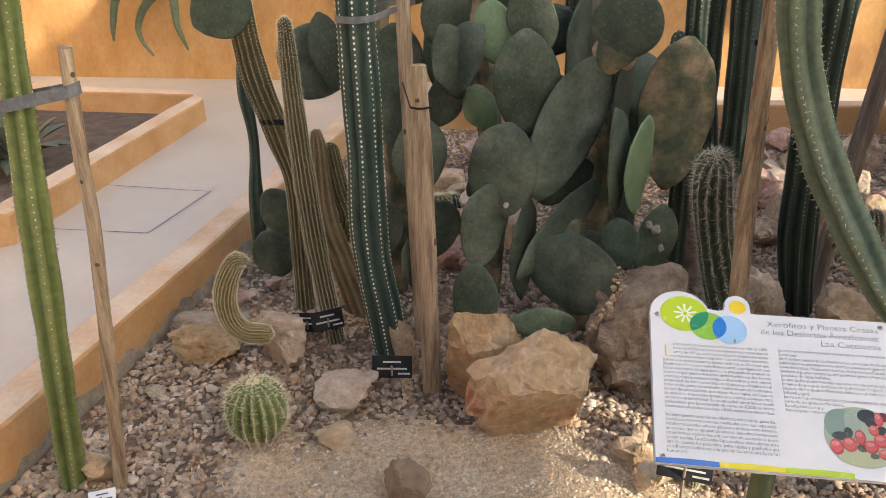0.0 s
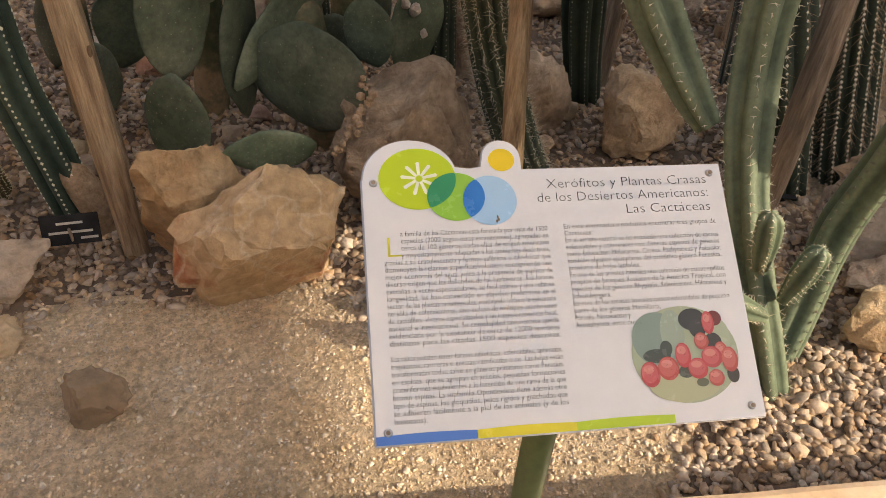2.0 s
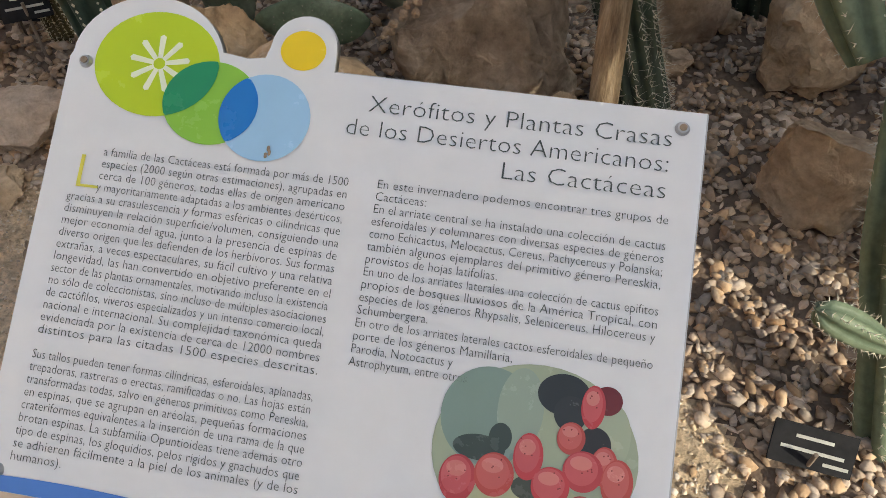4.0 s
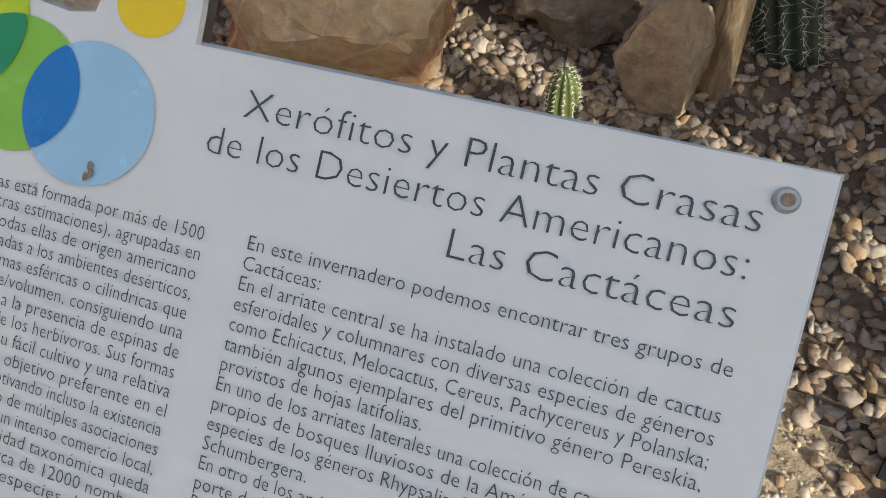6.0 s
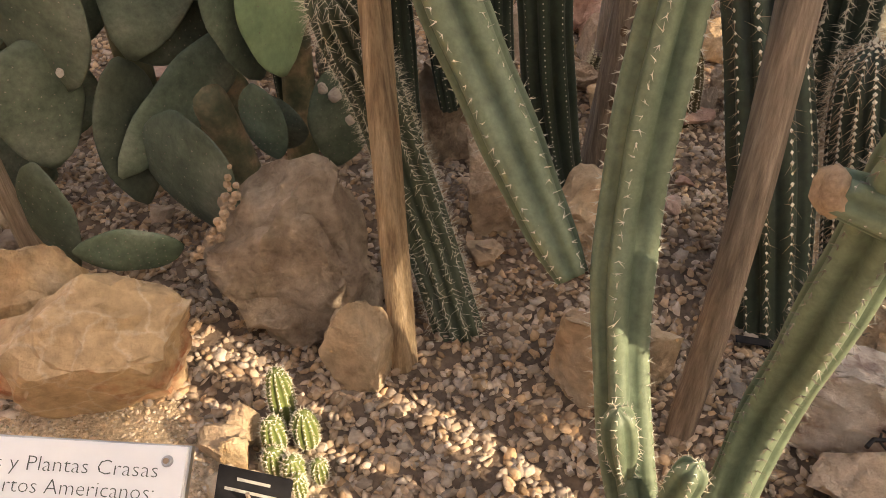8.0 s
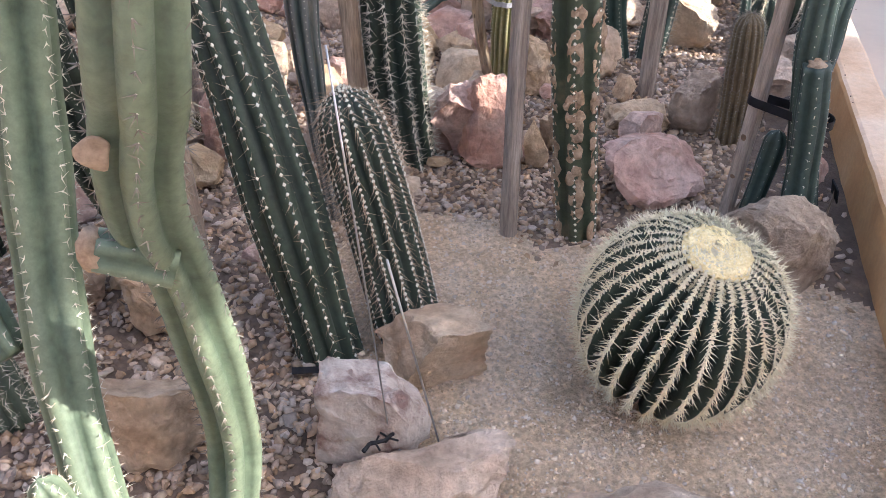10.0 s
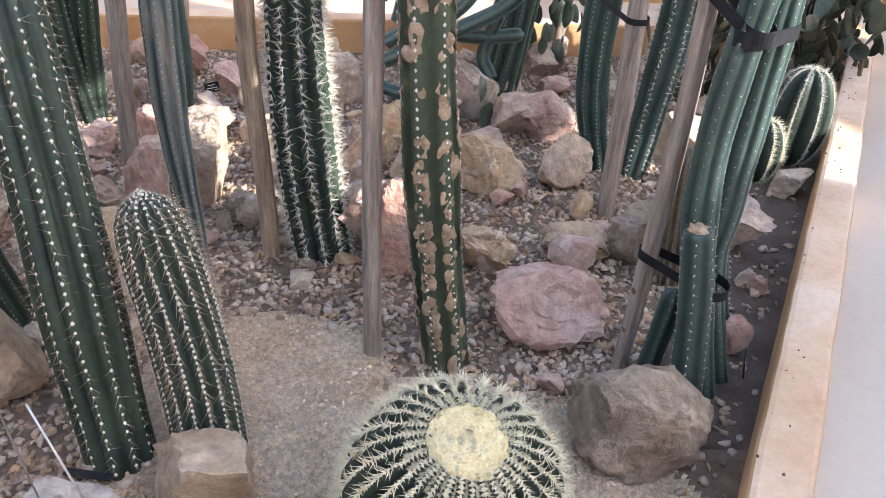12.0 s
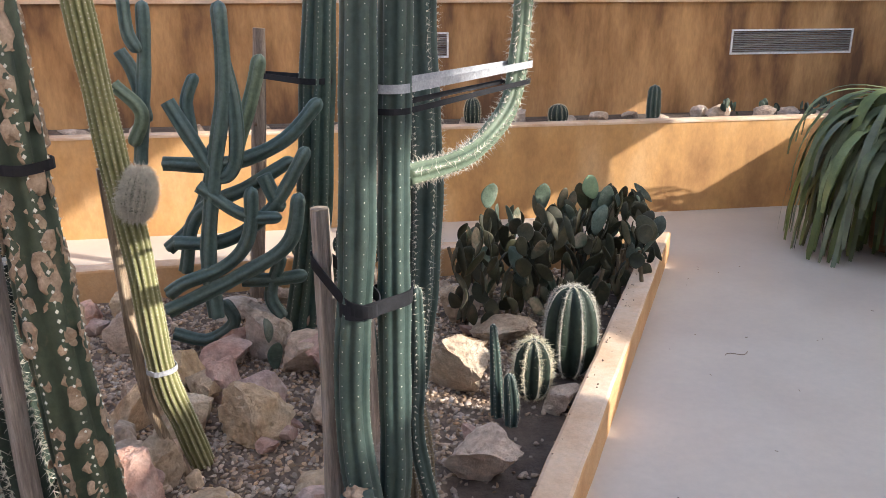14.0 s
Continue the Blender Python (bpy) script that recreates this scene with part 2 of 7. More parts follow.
m_labelink = mat("grey_engraving", [(0.3, (0.4, 0.4, 0.38)), (0.7, (0.55, 0.55, 0.5))], 20, 0.7, 0.0)
m_leaf = mat("strap_leaf", greens((0.075, 0.105, 0.03), (0.17, 0.2, 0.07)), 6, 0.55, 0.15, 40, rand="island", spread=0.4)
m_agave = mat("agave_leaf", greens((0.07, 0.10, 0.06), (0.14, 0.18, 0.10)), 5, 0.5, 0.1, 40)
m_panel = mat("white_enamel", [(0.3, (0.70, 0.71, 0.73)), (0.7, (0.76, 0.77, 0.79))], 3, 0.13, 0.0, 40, finemix=0.05)
m_ink = mat("dark_green_ink", [(0.3, (0.055, 0.07, 0.066)), (0.7, (0.075, 0.09, 0.085))], 20, 0.3, 0.0, finemix=0.05)
m_post = mat("green_painted_post", greens((0.07, 0.10, 0.04), (0.11, 0.15, 0.06)), 5, 0.4, 0.05)
m_metal = mat("dull_steel", [(0.3, (0.4, 0.4, 0.4)), (0.7, (0.55, 0.55, 0.55))], 20, 0.35, 0.1, metal=1.0)
m_pot = mat("terracotta", [(0.3, (0.3, 0.15, 0.08)), (0.7, (0.42, 0.22, 0.12))], 6, 0.85, 0.2)


def ink(name, c, rough=0.25):
    return mat(name, [(0.3, tuple(v * 0.94 for v in c)), (0.7, c)], 8, rough, 0.0, 40, finemix=0.05)


m_glass = bpy.data.materials.new("clear_glass")
m_glass.use_nodes = True
gb = m_glass.node_tree.nodes["Principled BSDF"]
gb.inputs["Transmission Weight"].default_value, gb.inputs["Roughness"].default_value, gb.inputs["IOR"].default_value = 1.0, 0.02, 1.02


# ---- mesh helpers ----
def put(name, verts, faces, material, at=(0, 0, 0), smooth=True, parent=None, label="", attr=None):
    """One mesh object from arrays; verts are relative to at."""
    me = bpy.data.meshes.new(name)
    me.from_pydata([tuple(v) for v in verts], [], faces)
    me.materials.append(material)
    if smooth:
        me.polygons.foreach_set("use_smooth", [True] * len(me.polygons))
    if attr is not None:
        a = me.attributes.new("ridge", 'FLOAT', 'POINT')
        a.data.foreach_set("value", np.asarray(attr, dtype=np.float32))
    me.update()
    ob = new(name, me)
    if parent is not None:
        ob.parent = parent
    else:
        ob.location = at
    if label:
        ob["label"] = label
    return ob


def part(name, bm, material, parent=None, label="", smooth=False):
    me = bpy.data.meshes.new(name)
    bm.to_mesh(me)
    bm.free()
    me.materials.append(material)
    if smooth:
        me.polygons.foreach_set("use_smooth", [True] * len(me.polygons))
    ob = new(name, me)
    if parent is not None:
        ob.parent = parent
    if label:
        ob["label"] = label
    return ob


def holder(name, at, label, category, group="", kind=""):
    ob = new(name)
    ob.empty_display_size = 0.1
    ob.location = at
    return tagged(ob, label, category, group, kind)


def box(bm, lo, hi, bevel=0.0):
    r = bmesh.ops.create_cube(bm, size=1)
    vs = r["verts"]
    for v in vs:
        v.co = Vector([lo[i] + (v.co[i] + 0.5) * (hi[i] - lo[i]) for i in range(3)])
    if bevel:
        es = list({e for v in vs for e in v.link_edges})
        bmesh.ops.bevel(bm, geom=es, offset=bevel, segments=2, affect='EDGES')


def bar(bm, a, b, r, sides=8, r2=None):
    """A rod from a to b."""
    a, b = Vector(a), Vector(b)
    d = b - a
    m = Matrix.Translation((a + b) / 2) @ d.to_track_quat('Z', 'Y').to_matrix().to_4x4()
    bmesh.ops.create_cone(bm, cap_ends=True, segments=sides, radius1=r, radius2=r if r2 is None else r2, depth=d.length, matrix=m)


def smooth_path(pts, step):
    """Catmull-Rom through (x, y, z, r) rows, about step apart."""
    p = np.array(pts, float)
    p = np.vstack([2 * p[0] - p[1], p, 2 * p[-1] - p[-2]])
    p[:, 3] = np.maximum(p[:, 3], 0.002)
    out = []
    for i in range(1, len(p) - 2):
        n = max(2, int(np.linalg.norm(p[i + 1, :3] - p[i, :3]) / step))
        for u in np.arange(n) / n:
            a, b, c, d = p[i - 1:i + 3]
            out.append(0.5 * (2 * b + (c - a) * u + (2 * a - 5 * b + 4 * c - d) * u * u + (3 * b - a - 3 * c + d) * u ** 3))
    out.append(p[-2])
    return np.array(out)


def frames(path):
    """Tangent and two side vectors along a path, carried without twist."""
    t = np.gradient(path[:, :3], axis=0)
    t /= np.linalg.norm(t, axis=1)[:, None]
    u = np.cross(t[0], (0.0, 1.0, 0.15))
    us = []
    for k in t:
        u = u - k * np.dot(u, k)
        u /= np.linalg.norm(u)
        us.append(u)
    us = np.array(us)
    return t, us, np.cross(t, us)


def spikes(pos, way, length, width, rng):
    """Thin three-sided thorns: arrays of roots, directions and lengths."""
    n = len(pos)
    side = np.cross(way, rng.normal(size=(n, 3)))
    side /= np.linalg.norm(side, axis=1)[:, None] + 1e-9
    other = np.cross(way, side)
    v = np.empty((n, 4, 3))
    for k, ang in enumerate((0, 2.094, 4.189)):
        v[:, k] = pos + 1.6 * width * (math.cos(ang) * side + math.sin(ang) * other)
    v[:, 3] = pos + way * length[:, None]
    f = np.array([[0, 1, 3], [1, 2, 3], [2, 0, 3]])
    return v.reshape(-1, 3), (np.arange(n)[:, None, None] * 4 + f).reshape(-1, 3).tolist()


def stem(pts, ribs, depth, tip=True, twist=0.0, seg=6, wobble=0.03, seed=0, step=None):
    """A ribbed stem along rows (x, y, z, r), relative to the first row. Returns verts, faces, ridge values, and the ridge lines."""
    o = np.array(pts[0][:3])
    path = smooth_path([(*(np.array(q[:3]) - o), q[3]) for q in pts], step or max(0.012, pts[0][3] * 0.35))
    r = path[:, 3].copy()
    if tip:
        L = np.concatenate([[0], np.cumsum(np.linalg.norm(np.diff(path[:, :3], axis=0), axis=1))])
        left = L[-1] - L
        k = np.clip(left / (1.25 * r[-1] + 1e-6), 0, 1)
        r = r * np.sqrt(np.maximum(1 - (1 - k) ** 2, 0.0004))
    rng = np.random.default_rng(seed)
    ph = rng.uniform(0, 6.28, 4)
    s = np.arange(len(path))
    r = r * (1 + wobble * np.sin(s * 0.35 + ph[0]) + wobble * 0.7 * np.sin(s * 0.13 + ph[1]))
    t, u, v = frames(path)
    n = ribs * seg
    th = np.arange(n) / n * 2 * np.pi
    prof = np.abs(np.cos(ribs * th / 2)) ** 0.75
    rad = 1 - depth * (1 - prof)
    a = th[None, :] + twist * s[:, None]
    ring = path[:, None, :3] + (r[:, None] * rad[None, :])[:, :, None] * (np.cos(a)[:, :, None] * u[:, None, :] + np.sin(a)[:, :, None] * v[:, None, :])
    verts = ring.reshape(-1, 3)
    m = len(path)
    i, j = np.meshgrid(np.arange(m - 1), np.arange(n), indexing="ij")
    q = np.stack([i * n + j, i * n + (j + 1) % n, (i + 1) * n + (j + 1) % n, (i + 1) * n + j], -1).reshape(-1, 4)
    faces = q.tolist() + [list(range((m - 1) * n, m * n)), list(range(n))[::-1]]
    lines = []
    for k in range(ribs):
        idx = k * seg
        ang = a[:, idx]
        nor = np.cos(ang)[:, None] * u + np.sin(ang)[:, None] * v
        lines.append((ring[:, idx], nor, t))
    return verts, faces, np.tile(prof, m), lines, o


def cactus(name, label, pts, skin, ribs=8, depth=0.22, tip=True, areole=0.0, gap=0.025, thorns=0, length=0.015, thorn=None, width=0.0006, seed=1, twist=0.0, category="cactus", group="", bottom=0.0, wobble=0.03, spread=0.8, blotch=0, top=1.0, crowned=0.0, droop=0.0):
    """A column cactus: ribbed stem, woolly areoles and thorns as parts."""
    verts, faces, ridge, lines, o = stem(pts, ribs, depth, tip, twist, seed=seed, wobble=wobble)
    thing = holder(name, o, label, category, group)
    put("stem", verts, faces, skin, parent=thing, attr=ridge)
    rng = np.random.default_rng(seed)
    roots, ways, along, share = [], [], [], []
    for p, nrm, tan in lines:
        d = np.concatenate([[0], np.cumsum(np.linalg.norm(np.diff(p, axis=0), axis=1))])
        if d[-1] < gap:
            continue
        at = np.arange(rng.uniform(0, gap), d[-1], gap)
        at = at[(at >= bottom * d[-1]) & (at <= top * d[-1])]
        roots.append(np.stack([np.interp(at, d, p[:, k]) for k in range(3)], 1))
        ways.append(np.stack([np.interp(at, d, nrm[:, k]) for k in range(3)], 1))
        share.append(at / d[-1])
        along.append(np.stack([np.interp(at, d, tan[:, k]) for k in range(3)], 1))
    if not roots:
        return thing
    roots, ways, along, share = map(np.concatenate, (roots, ways, along, share))
    n = len(roots)
    if areole and n:
        side = np.cross(ways, along)
        k = areole * rng.uniform(0.7, 1.2, n)[:, None]
        if crowned:
            k = k * (1 + 0.45 * np.clip((share - 0.55) / 0.45, 0, 1))[:, None]
        v = np.stack([roots - side * k, roots - along * k * 1.2, roots + side * k, roots + along * k * 1.2, roots + ways * k * (0.5 if crowned else 0.8)], 1).reshape(-1, 3)
        f = (np.arange(n)[:, None, None] * 5 + np.array([[0, 1, 4], [1, 2, 4], [2, 3, 4], [3, 0, 4]])).reshape(-1, 3).tolist()
        tagged(put("areole_wool", v, f, m_creamwool if crowned else m_areole, parent=thing, label="white woolly areoles"), kind="stuff")
    if thorns and n:
        pos = np.repeat(roots, thorns, 0)
        w = np.repeat(ways, thorns, 0) + rng.normal(scale=spread, size=(n * thorns, 3)) - np.array((0, 0, droop))
        w /= np.linalg.norm(w, axis=1)[:, None]
        size = length * rng.uniform(0.5, 1.2, n * thorns)
        if crowned:
            size *= np.clip((1.02 - np.repeat(share, thorns)) / crowned, 0.3, 1)
        v, f = spikes(pos, w, size, width, rng)
        tagged(put("spine_coat", v, f, thorn or m_spine, parent=thing, smooth=False, label="fine radiating spines"), kind="stuff")
    if blotch:
        bm = bmesh.new()
        for _ in range(blotch):
            i = int(rng.integers(len(roots)))
            w = Vector(ways[i])
            rad = rng.uniform(0.005, 0.024)
            sd = Vector(ways[i]).cross(Vector(along[i]))
            mm = Matrix.Translation(Vector(roots[i]) - w * 0.003 + Vector(along[i]) * rng.uniform(-0.03, 0.03) + sd * rng.uniform(-0.02, 0.02)) @ w.to_track_quat('Z', 'Y').to_matrix().to_4x4() @ Matrix.Diagonal((rng.uniform(0.6, 1.1), rng.uniform(0.8, 1.9), 0.18, 1))
            bmesh.ops.create_icosphere(bm, subdivisions=2, radius=rad, matrix=mm)
        for vtx in bm.verts:
            vtx.co += Vector(noise.noise_vector(vtx.co * 60)) * 0.009
        tagged(part("corky_scar", bm, m_cork, thing, "tan corky scars", smooth=True), kind="stuff")
    return thing


def stake(name, label, pts, skin=None, seed=0, group="stakes", category="stake", sides=20):
    """A weathered round stake along rows (x, y, z, r), with checks and a sawn top."""
    o = np.array(pts[0][:3])
    path = smooth_path([(*(np.array(q[:3]) - o), q[3]) for q in pts], 0.02)
    t, u, v = frames(path)
    rng = np.random.default_rng(seed)
    th = np.arange(sides) / sides * 2 * np.pi
    base = 1 + 0.07 * np.sin(2 * th + rng.uniform(0, 6)) + rng.normal(scale=0.03, size=sides)
    crack = int(rng.integers(sides))
    s = np.arange(len(path))
    rad = path[:, 3][:, None] * (base[None, :] + 0.02 * np.sin(s[:, None] * 0.4 + 3 * th[None, :]))
    rad[:, crack] *= 0.62 + 0.25 * np.clip(np.sin(s * 0.11 + rng.uniform(0, 6)), 0, 1)
    rad[:, (crack + 9) % sides] *= 0.80 + 0.2 * np.clip(np.sin(s * 0.17 + rng.uniform(0, 6)), 0, 1)
    for _ in range(max(1, len(path) // 25)):
        i, j = int(rng.integers(len(path))), int(rng.integers(sides))
        rad[i, j] *= 1.18
    ring = path[:, None, :3] + rad[:, :, None] * (np.cos(th)[None, :, None] * u[:, None, :] + np.sin(th)[None, :, None] * v[:, None, :])
    m, n = len(path), sides
    i, j = np.meshgrid(np.arange(m - 1), np.arange(n), indexing="ij")
    faces = np.stack([i * n + j, i * n + (j + 1) % n, (i + 1) * n + (j + 1) % n, (i + 1) * n + j], -1).reshape(-1, 4).tolist()
    faces += [list(range(n))[::-1]]
    thing = holder(name, o, label, category, group)
    put("shaft", ring.reshape(-1, 3), faces, skin or m_wood, parent=thing)
    top = ring[-1] + t[-1] * 0.0015
    put("end_grain", np.concatenate([ring[-1], top, [top.mean(0) + t[-1] * 0.001]]), [(k, (k + 1) % n, n + (k + 1) % n, n + k) for k in range(n)] + [(n + k, n + (k + 1) % n, 2 * n) for k in range(n)], m_endgrain, parent=thing, smooth=False, label="sawn end grain")
    for _ in range(max(1, min(4, m // 22))):
        i, j = int(rng.integers(m // 8, m - 2)), int(rng.integers(sides))
        nor = math.cos(th[j]) * u[i] + math.sin(th[j]) * v[i]
        bm = bmesh.new()
        bmesh.ops.create_icosphere(bm, subdivisions=2, radius=1, matrix=Matrix.Translation(Vector(path[i, :3] + nor * rad[i, j] * 0.93)) @ Vector(nor).to_track_quat('Z', 'Y').to_matrix().to_4x4() @ Matrix.Diagonal((path[i, 3] * rng.uniform(0.25, 0.4), path[i, 3] * rng.uniform(0.3, 0.55), path[i, 3] * 0.13, 1)))
        part("knot", bm, m_knot, thing, "dark knot in the wood", smooth=True)
    return thing


def rock(at, w, d, h, skin, yaw=0, seed=0, label="", cuts=9, sub=4, group="bed rocks", z=0.0, rough=0.035, tilt=0, blunt=0.45):
    """A broken stone: a ball cut by random planes, roughened, part sunk in the ground."""
    rng = np.random.default_rng(seed)
    bm = bmesh.new()
    bmesh.ops.create_icosphere(bm, subdivisions=sub, radius=1)
    planes = []
    turn = Matrix.Rotation(rng.uniform(0, 6.28), 3, 'Z') @ Matrix.Rotation(rng.uniform(-0.6, 0.6), 3, 'X')
    for axis in ((1, 0, 0), (-1, 0, 0), (0, 1, 0), (0, -1, 0), (0, 0, 1), (0, 0, 1)):
        planes.append((turn @ (Vector(axis) + Vector(rng.normal(scale=0.42, size=3))).normalized(), rng.uniform(blunt * 0.95, 0.66)))
    for _ in range(cuts):
        nrm = Vector(rng.normal(size=3)).normalized()
        if nrm.z < -0.2:
            nrm.z = -nrm.z
        planes.append((nrm, rng.uniform(0.58, 0.88)))
    off = Vector(rng.uniform(-50, 50, 3))
    for v in bm.verts:
        co = v.co * 1.12
        for nrm, dd in planes:
            k = co.dot(nrm) - dd
            if k > 0:
                co = co - nrm * k * 0.985
        co = co * (1 + 0.05 * noise.noise(co * 1.6 + off))
        nn = noise.noise_vector(co * 3.2 + off) * rough + noise.noise_vector(co * 8 + off) * rough * 0.6 + noise.noise_vector(co * 19 + off) * rough * 0.35
        crag = abs(noise.noise(co * 2.3 - off)) * 0.5 + abs(noise.noise(co * 5.5 - off)) * 0.5 + abs(noise.noise(Vector((co.x * 2, co.y * 2, co.z * 9)) + off)) * 0.35
        v.co = co * (1 - 0.10 + min(0.16, crag * 0.30)) + nn
    lo = Vector([min(v.co[k] for v in bm.verts) for k in range(3)])
    hi = Vector([max(v.co[k] for v in bm.verts) for k in range(3)])
    for v in bm.verts:
        v.co = Vector(((v.co.x - (lo.x + hi.x) / 2) / (hi.x - lo.x) * w, (v.co.y - (lo.y + hi.y) / 2) / (hi.y - lo.y) * d, (v.co.z - lo.z) / (hi.z - lo.z) * h * 1.15 - 0.15 * h))
    ob = part("rock", bm, skin, smooth=True)
    ob.data.set_sharp_from_angle(angle=radians(22))
    ob.matrix_basis = pose(at[0], at[1], z, tilt, 0, yaw)
    return tagged(ob, label or "broken limestone rock bedded in the gravel", "rock", group)


def band(name, label, p, rp_, q, rq, z, wide, skin, thick=0.003, drop=0.0):
    """A strap pulled round two round things at p and q: a ribbon along the hull of their circles."""
    p, q = Vector(p), Vector(q)
    c = (p + q) / 2
    ax = (q - p).normalized()
    L = (q - p).length
    lean = math.asin(max(-0.95, min(0.95, (rp_ - rq) / max(L, 1e-6))))
    base = math.atan2(ax.y, ax.x)
    loop = []
    for k in range(15):
        t = math.pi / 2 - lean + (math.pi + 2 * lean) * k / 14
        loop.append((p - c, rp_, base + t))
    for k in range(15):
        t = -math.pi / 2 - lean + (math.pi - 2 * lean) * k / 14
        loop.append((q - c, rq, base + t))
    bm = bmesh.new()
    rings = []
    for rr, zz in ((0, -0.5), (0, 0.5), (1, 0.5), (1, -0.5)):
        ring = []
        for o, rad, t in loop:
            x, y = o.x + (rad + rr * thick) * math.cos(t), o.y + (rad + rr * thick) * math.sin(t)
            s = (x * ax.x + y * ax.y) / max(L, 0.05)
            ring.append(bm.verts.new((x, y, zz * wide - drop * s + 0.002 * math.sin(9 * s))))
        rings.append(ring)
    n = len(loop)
    for k in range(4):
        r0, r1 = rings[k], rings[(k + 1) % 4]
        for i in range(n):
            bm.faces.new((r0[i], r0[(i + 1) % n], r1[(i + 1) % n], r1[i]))
    bmesh.ops.recalc_face_normals(bm, faces=bm.faces)
    ob = part(name, bm, skin, smooth=False)
    ob.location = (c.x, c.y, z)
    return tagged(ob, label, "strap", "plant straps")


def prism(bm, poly, z0, z1):
    """An upright prism over a polygon given anticlockwise."""
    lo = [bm.verts.new((x, y, z0)) for x, y in poly]
    hi = [bm.verts.new((x, y, z1)) for x, y in poly]
    n = len(poly)
    bm.faces.new(hi)
    bm.faces.new(lo[::-1])
    for i in range(n):
        bm.faces.new((lo[i], lo[(i + 1) % n], hi[(i + 1) % n], hi[i]))


def kerb(name, a, b, wide, z0, z1, side=1, mitre=(0, 0), label="", rough=0.004):
    """A rendered kerb from a to b with rounded arrises; wide is measured to the outer side."""
    a, b = Vector(a), Vector(b)
    d = (b - a).normalized()
    nrm = Vector((d.y, -d.x)) * side
    bm = bmesh.new()
    rr = 0.018
    prof = [(0, z0), (0, z1 - rr), (rr * 0.3, z1 - rr * 0.3), (rr, z1), (wide - rr, z1), (wide - rr * 0.3, z1 - rr * 0.3), (wide, z1 - rr), (wide, z0)]
    steps = max(2, int((b - a).length / 0.05))
    rows = []
    for i in range(steps + 1):
        u = i / steps
        row = []
        for k, (o, z) in enumerate(prof):
            s0, s1 = a - d * o * mitre[0], b + d * o * mitre[1]
            p = s0.lerp(s1, u) + nrm * o
            q = Vector((p.x, p.y, z))
            q += Vector(noise.noise_vector(q * 6)) * rough
            row.append(bm.verts.new(q))
        rows.append(row)
    for r0, r1 in zip(rows, rows[1:]):
        for k in range(len(prof) - 1):
            bm.faces.new((r0[k], r0[k + 1], r1[k + 1], r1[k]))
    bm.faces.new(rows[0][::-1])
    bm.faces.new(rows[-1])
    bmesh.ops.recalc_face_normals(bm, faces=bm.faces)
    ob = part(name, bm, m_kerb, smooth=False)
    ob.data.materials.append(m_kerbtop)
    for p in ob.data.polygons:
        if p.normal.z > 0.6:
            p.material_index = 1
    return tagged(ob, label, "kerb", kind="structure")


# ---- structure ----
NL, NR, FR, FL = (-1.224, 1.748), (2.89, 1.276), (5.92, 5.55), (-0.45, 5.87)
FLOOR, TOP, KW = 0.03, 0.205, 0.14


def wall_y(x, off=0.0):
    return 7.22 - 0.085 * x + off


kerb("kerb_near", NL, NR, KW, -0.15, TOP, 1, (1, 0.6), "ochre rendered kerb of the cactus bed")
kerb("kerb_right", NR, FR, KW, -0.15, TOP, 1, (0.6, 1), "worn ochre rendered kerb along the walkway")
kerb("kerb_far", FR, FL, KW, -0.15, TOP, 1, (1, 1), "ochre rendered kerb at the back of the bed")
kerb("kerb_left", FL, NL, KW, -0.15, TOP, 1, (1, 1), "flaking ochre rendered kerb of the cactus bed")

# render flaked off along the foot of the left kerb
bm = bmesh.new()
a_, b_ = Vector(NL), Vector(FL)
dd_ = (b_ - a_).normalized()
in_ = Vector((dd_.y, -dd_.x)) * 0.006
prev = None
for i in range(241):
    p = a_.lerp(b_, i / 240) + in_
    h = 0.055 + 0.05 * noise.noise(Vector((i * 0.09, 3.3, 0))) + 0.03 * noise.noise(Vector((i * 0.4, 7.7, 0)))
    cur = (bm.verts.new((p.x, p.y, -0.06)), bm.verts.new((p.x, p.y, max(h, 0.0))))
    if prev:
        bm.faces.new((prev[0], cur[0], cur[1], prev[1]))
    prev = cur
tagged(part("baseboard", bm, mat("bare_cement", [(0.3, (0.2, 0.17, 0.14)), (0.55, (0.34, 0.3, 0.25)), (0.7, (0.46, 0.42, 0.37))], 9, 0.95, 0.6, 40, finemix=0.6)), "bare grey cement where render flaked off the kerb", "kerb", kind="structure")

# paved floor around the bed
bm = bmesh.new()
cx, cy = 2.2, 3.6
inner = [(x + (cx - x) * 0.015, y + (cy - y) * 0.015) for x, y in ((-1.31, 1.68), (2.94, 1.19), (6.02, 5.60), (-0.52, 5.95))]
outer = [(-7.5, -6.5), (9.8, -6.5), (9.8, 9.3), (-7.5, 9.3)]
for k in range(4):
    q = [inner[k], outer[k], outer[(k + 1) % 4], inner[(k + 1) % 4]]
    bm.faces.new([bm.verts.new((x, y, FLOOR)) for x, y in q])
bmesh.ops.recalc_face_normals(bm, faces=bm.faces)
for f in bm.faces:
    if f.normal.z < 0:
        f.normal_flip()
tagged(part("floor", bm, m_floor), "smooth beige screed walkway", "floor", kind="structure")
bm = bmesh.new()
box(bm, (-9, -8, -0.6), (11, 10.5, -0.3))
tagged(part("ground", bm, m_soil), "subsoil under the glasshouse", "ground", kind="structure")
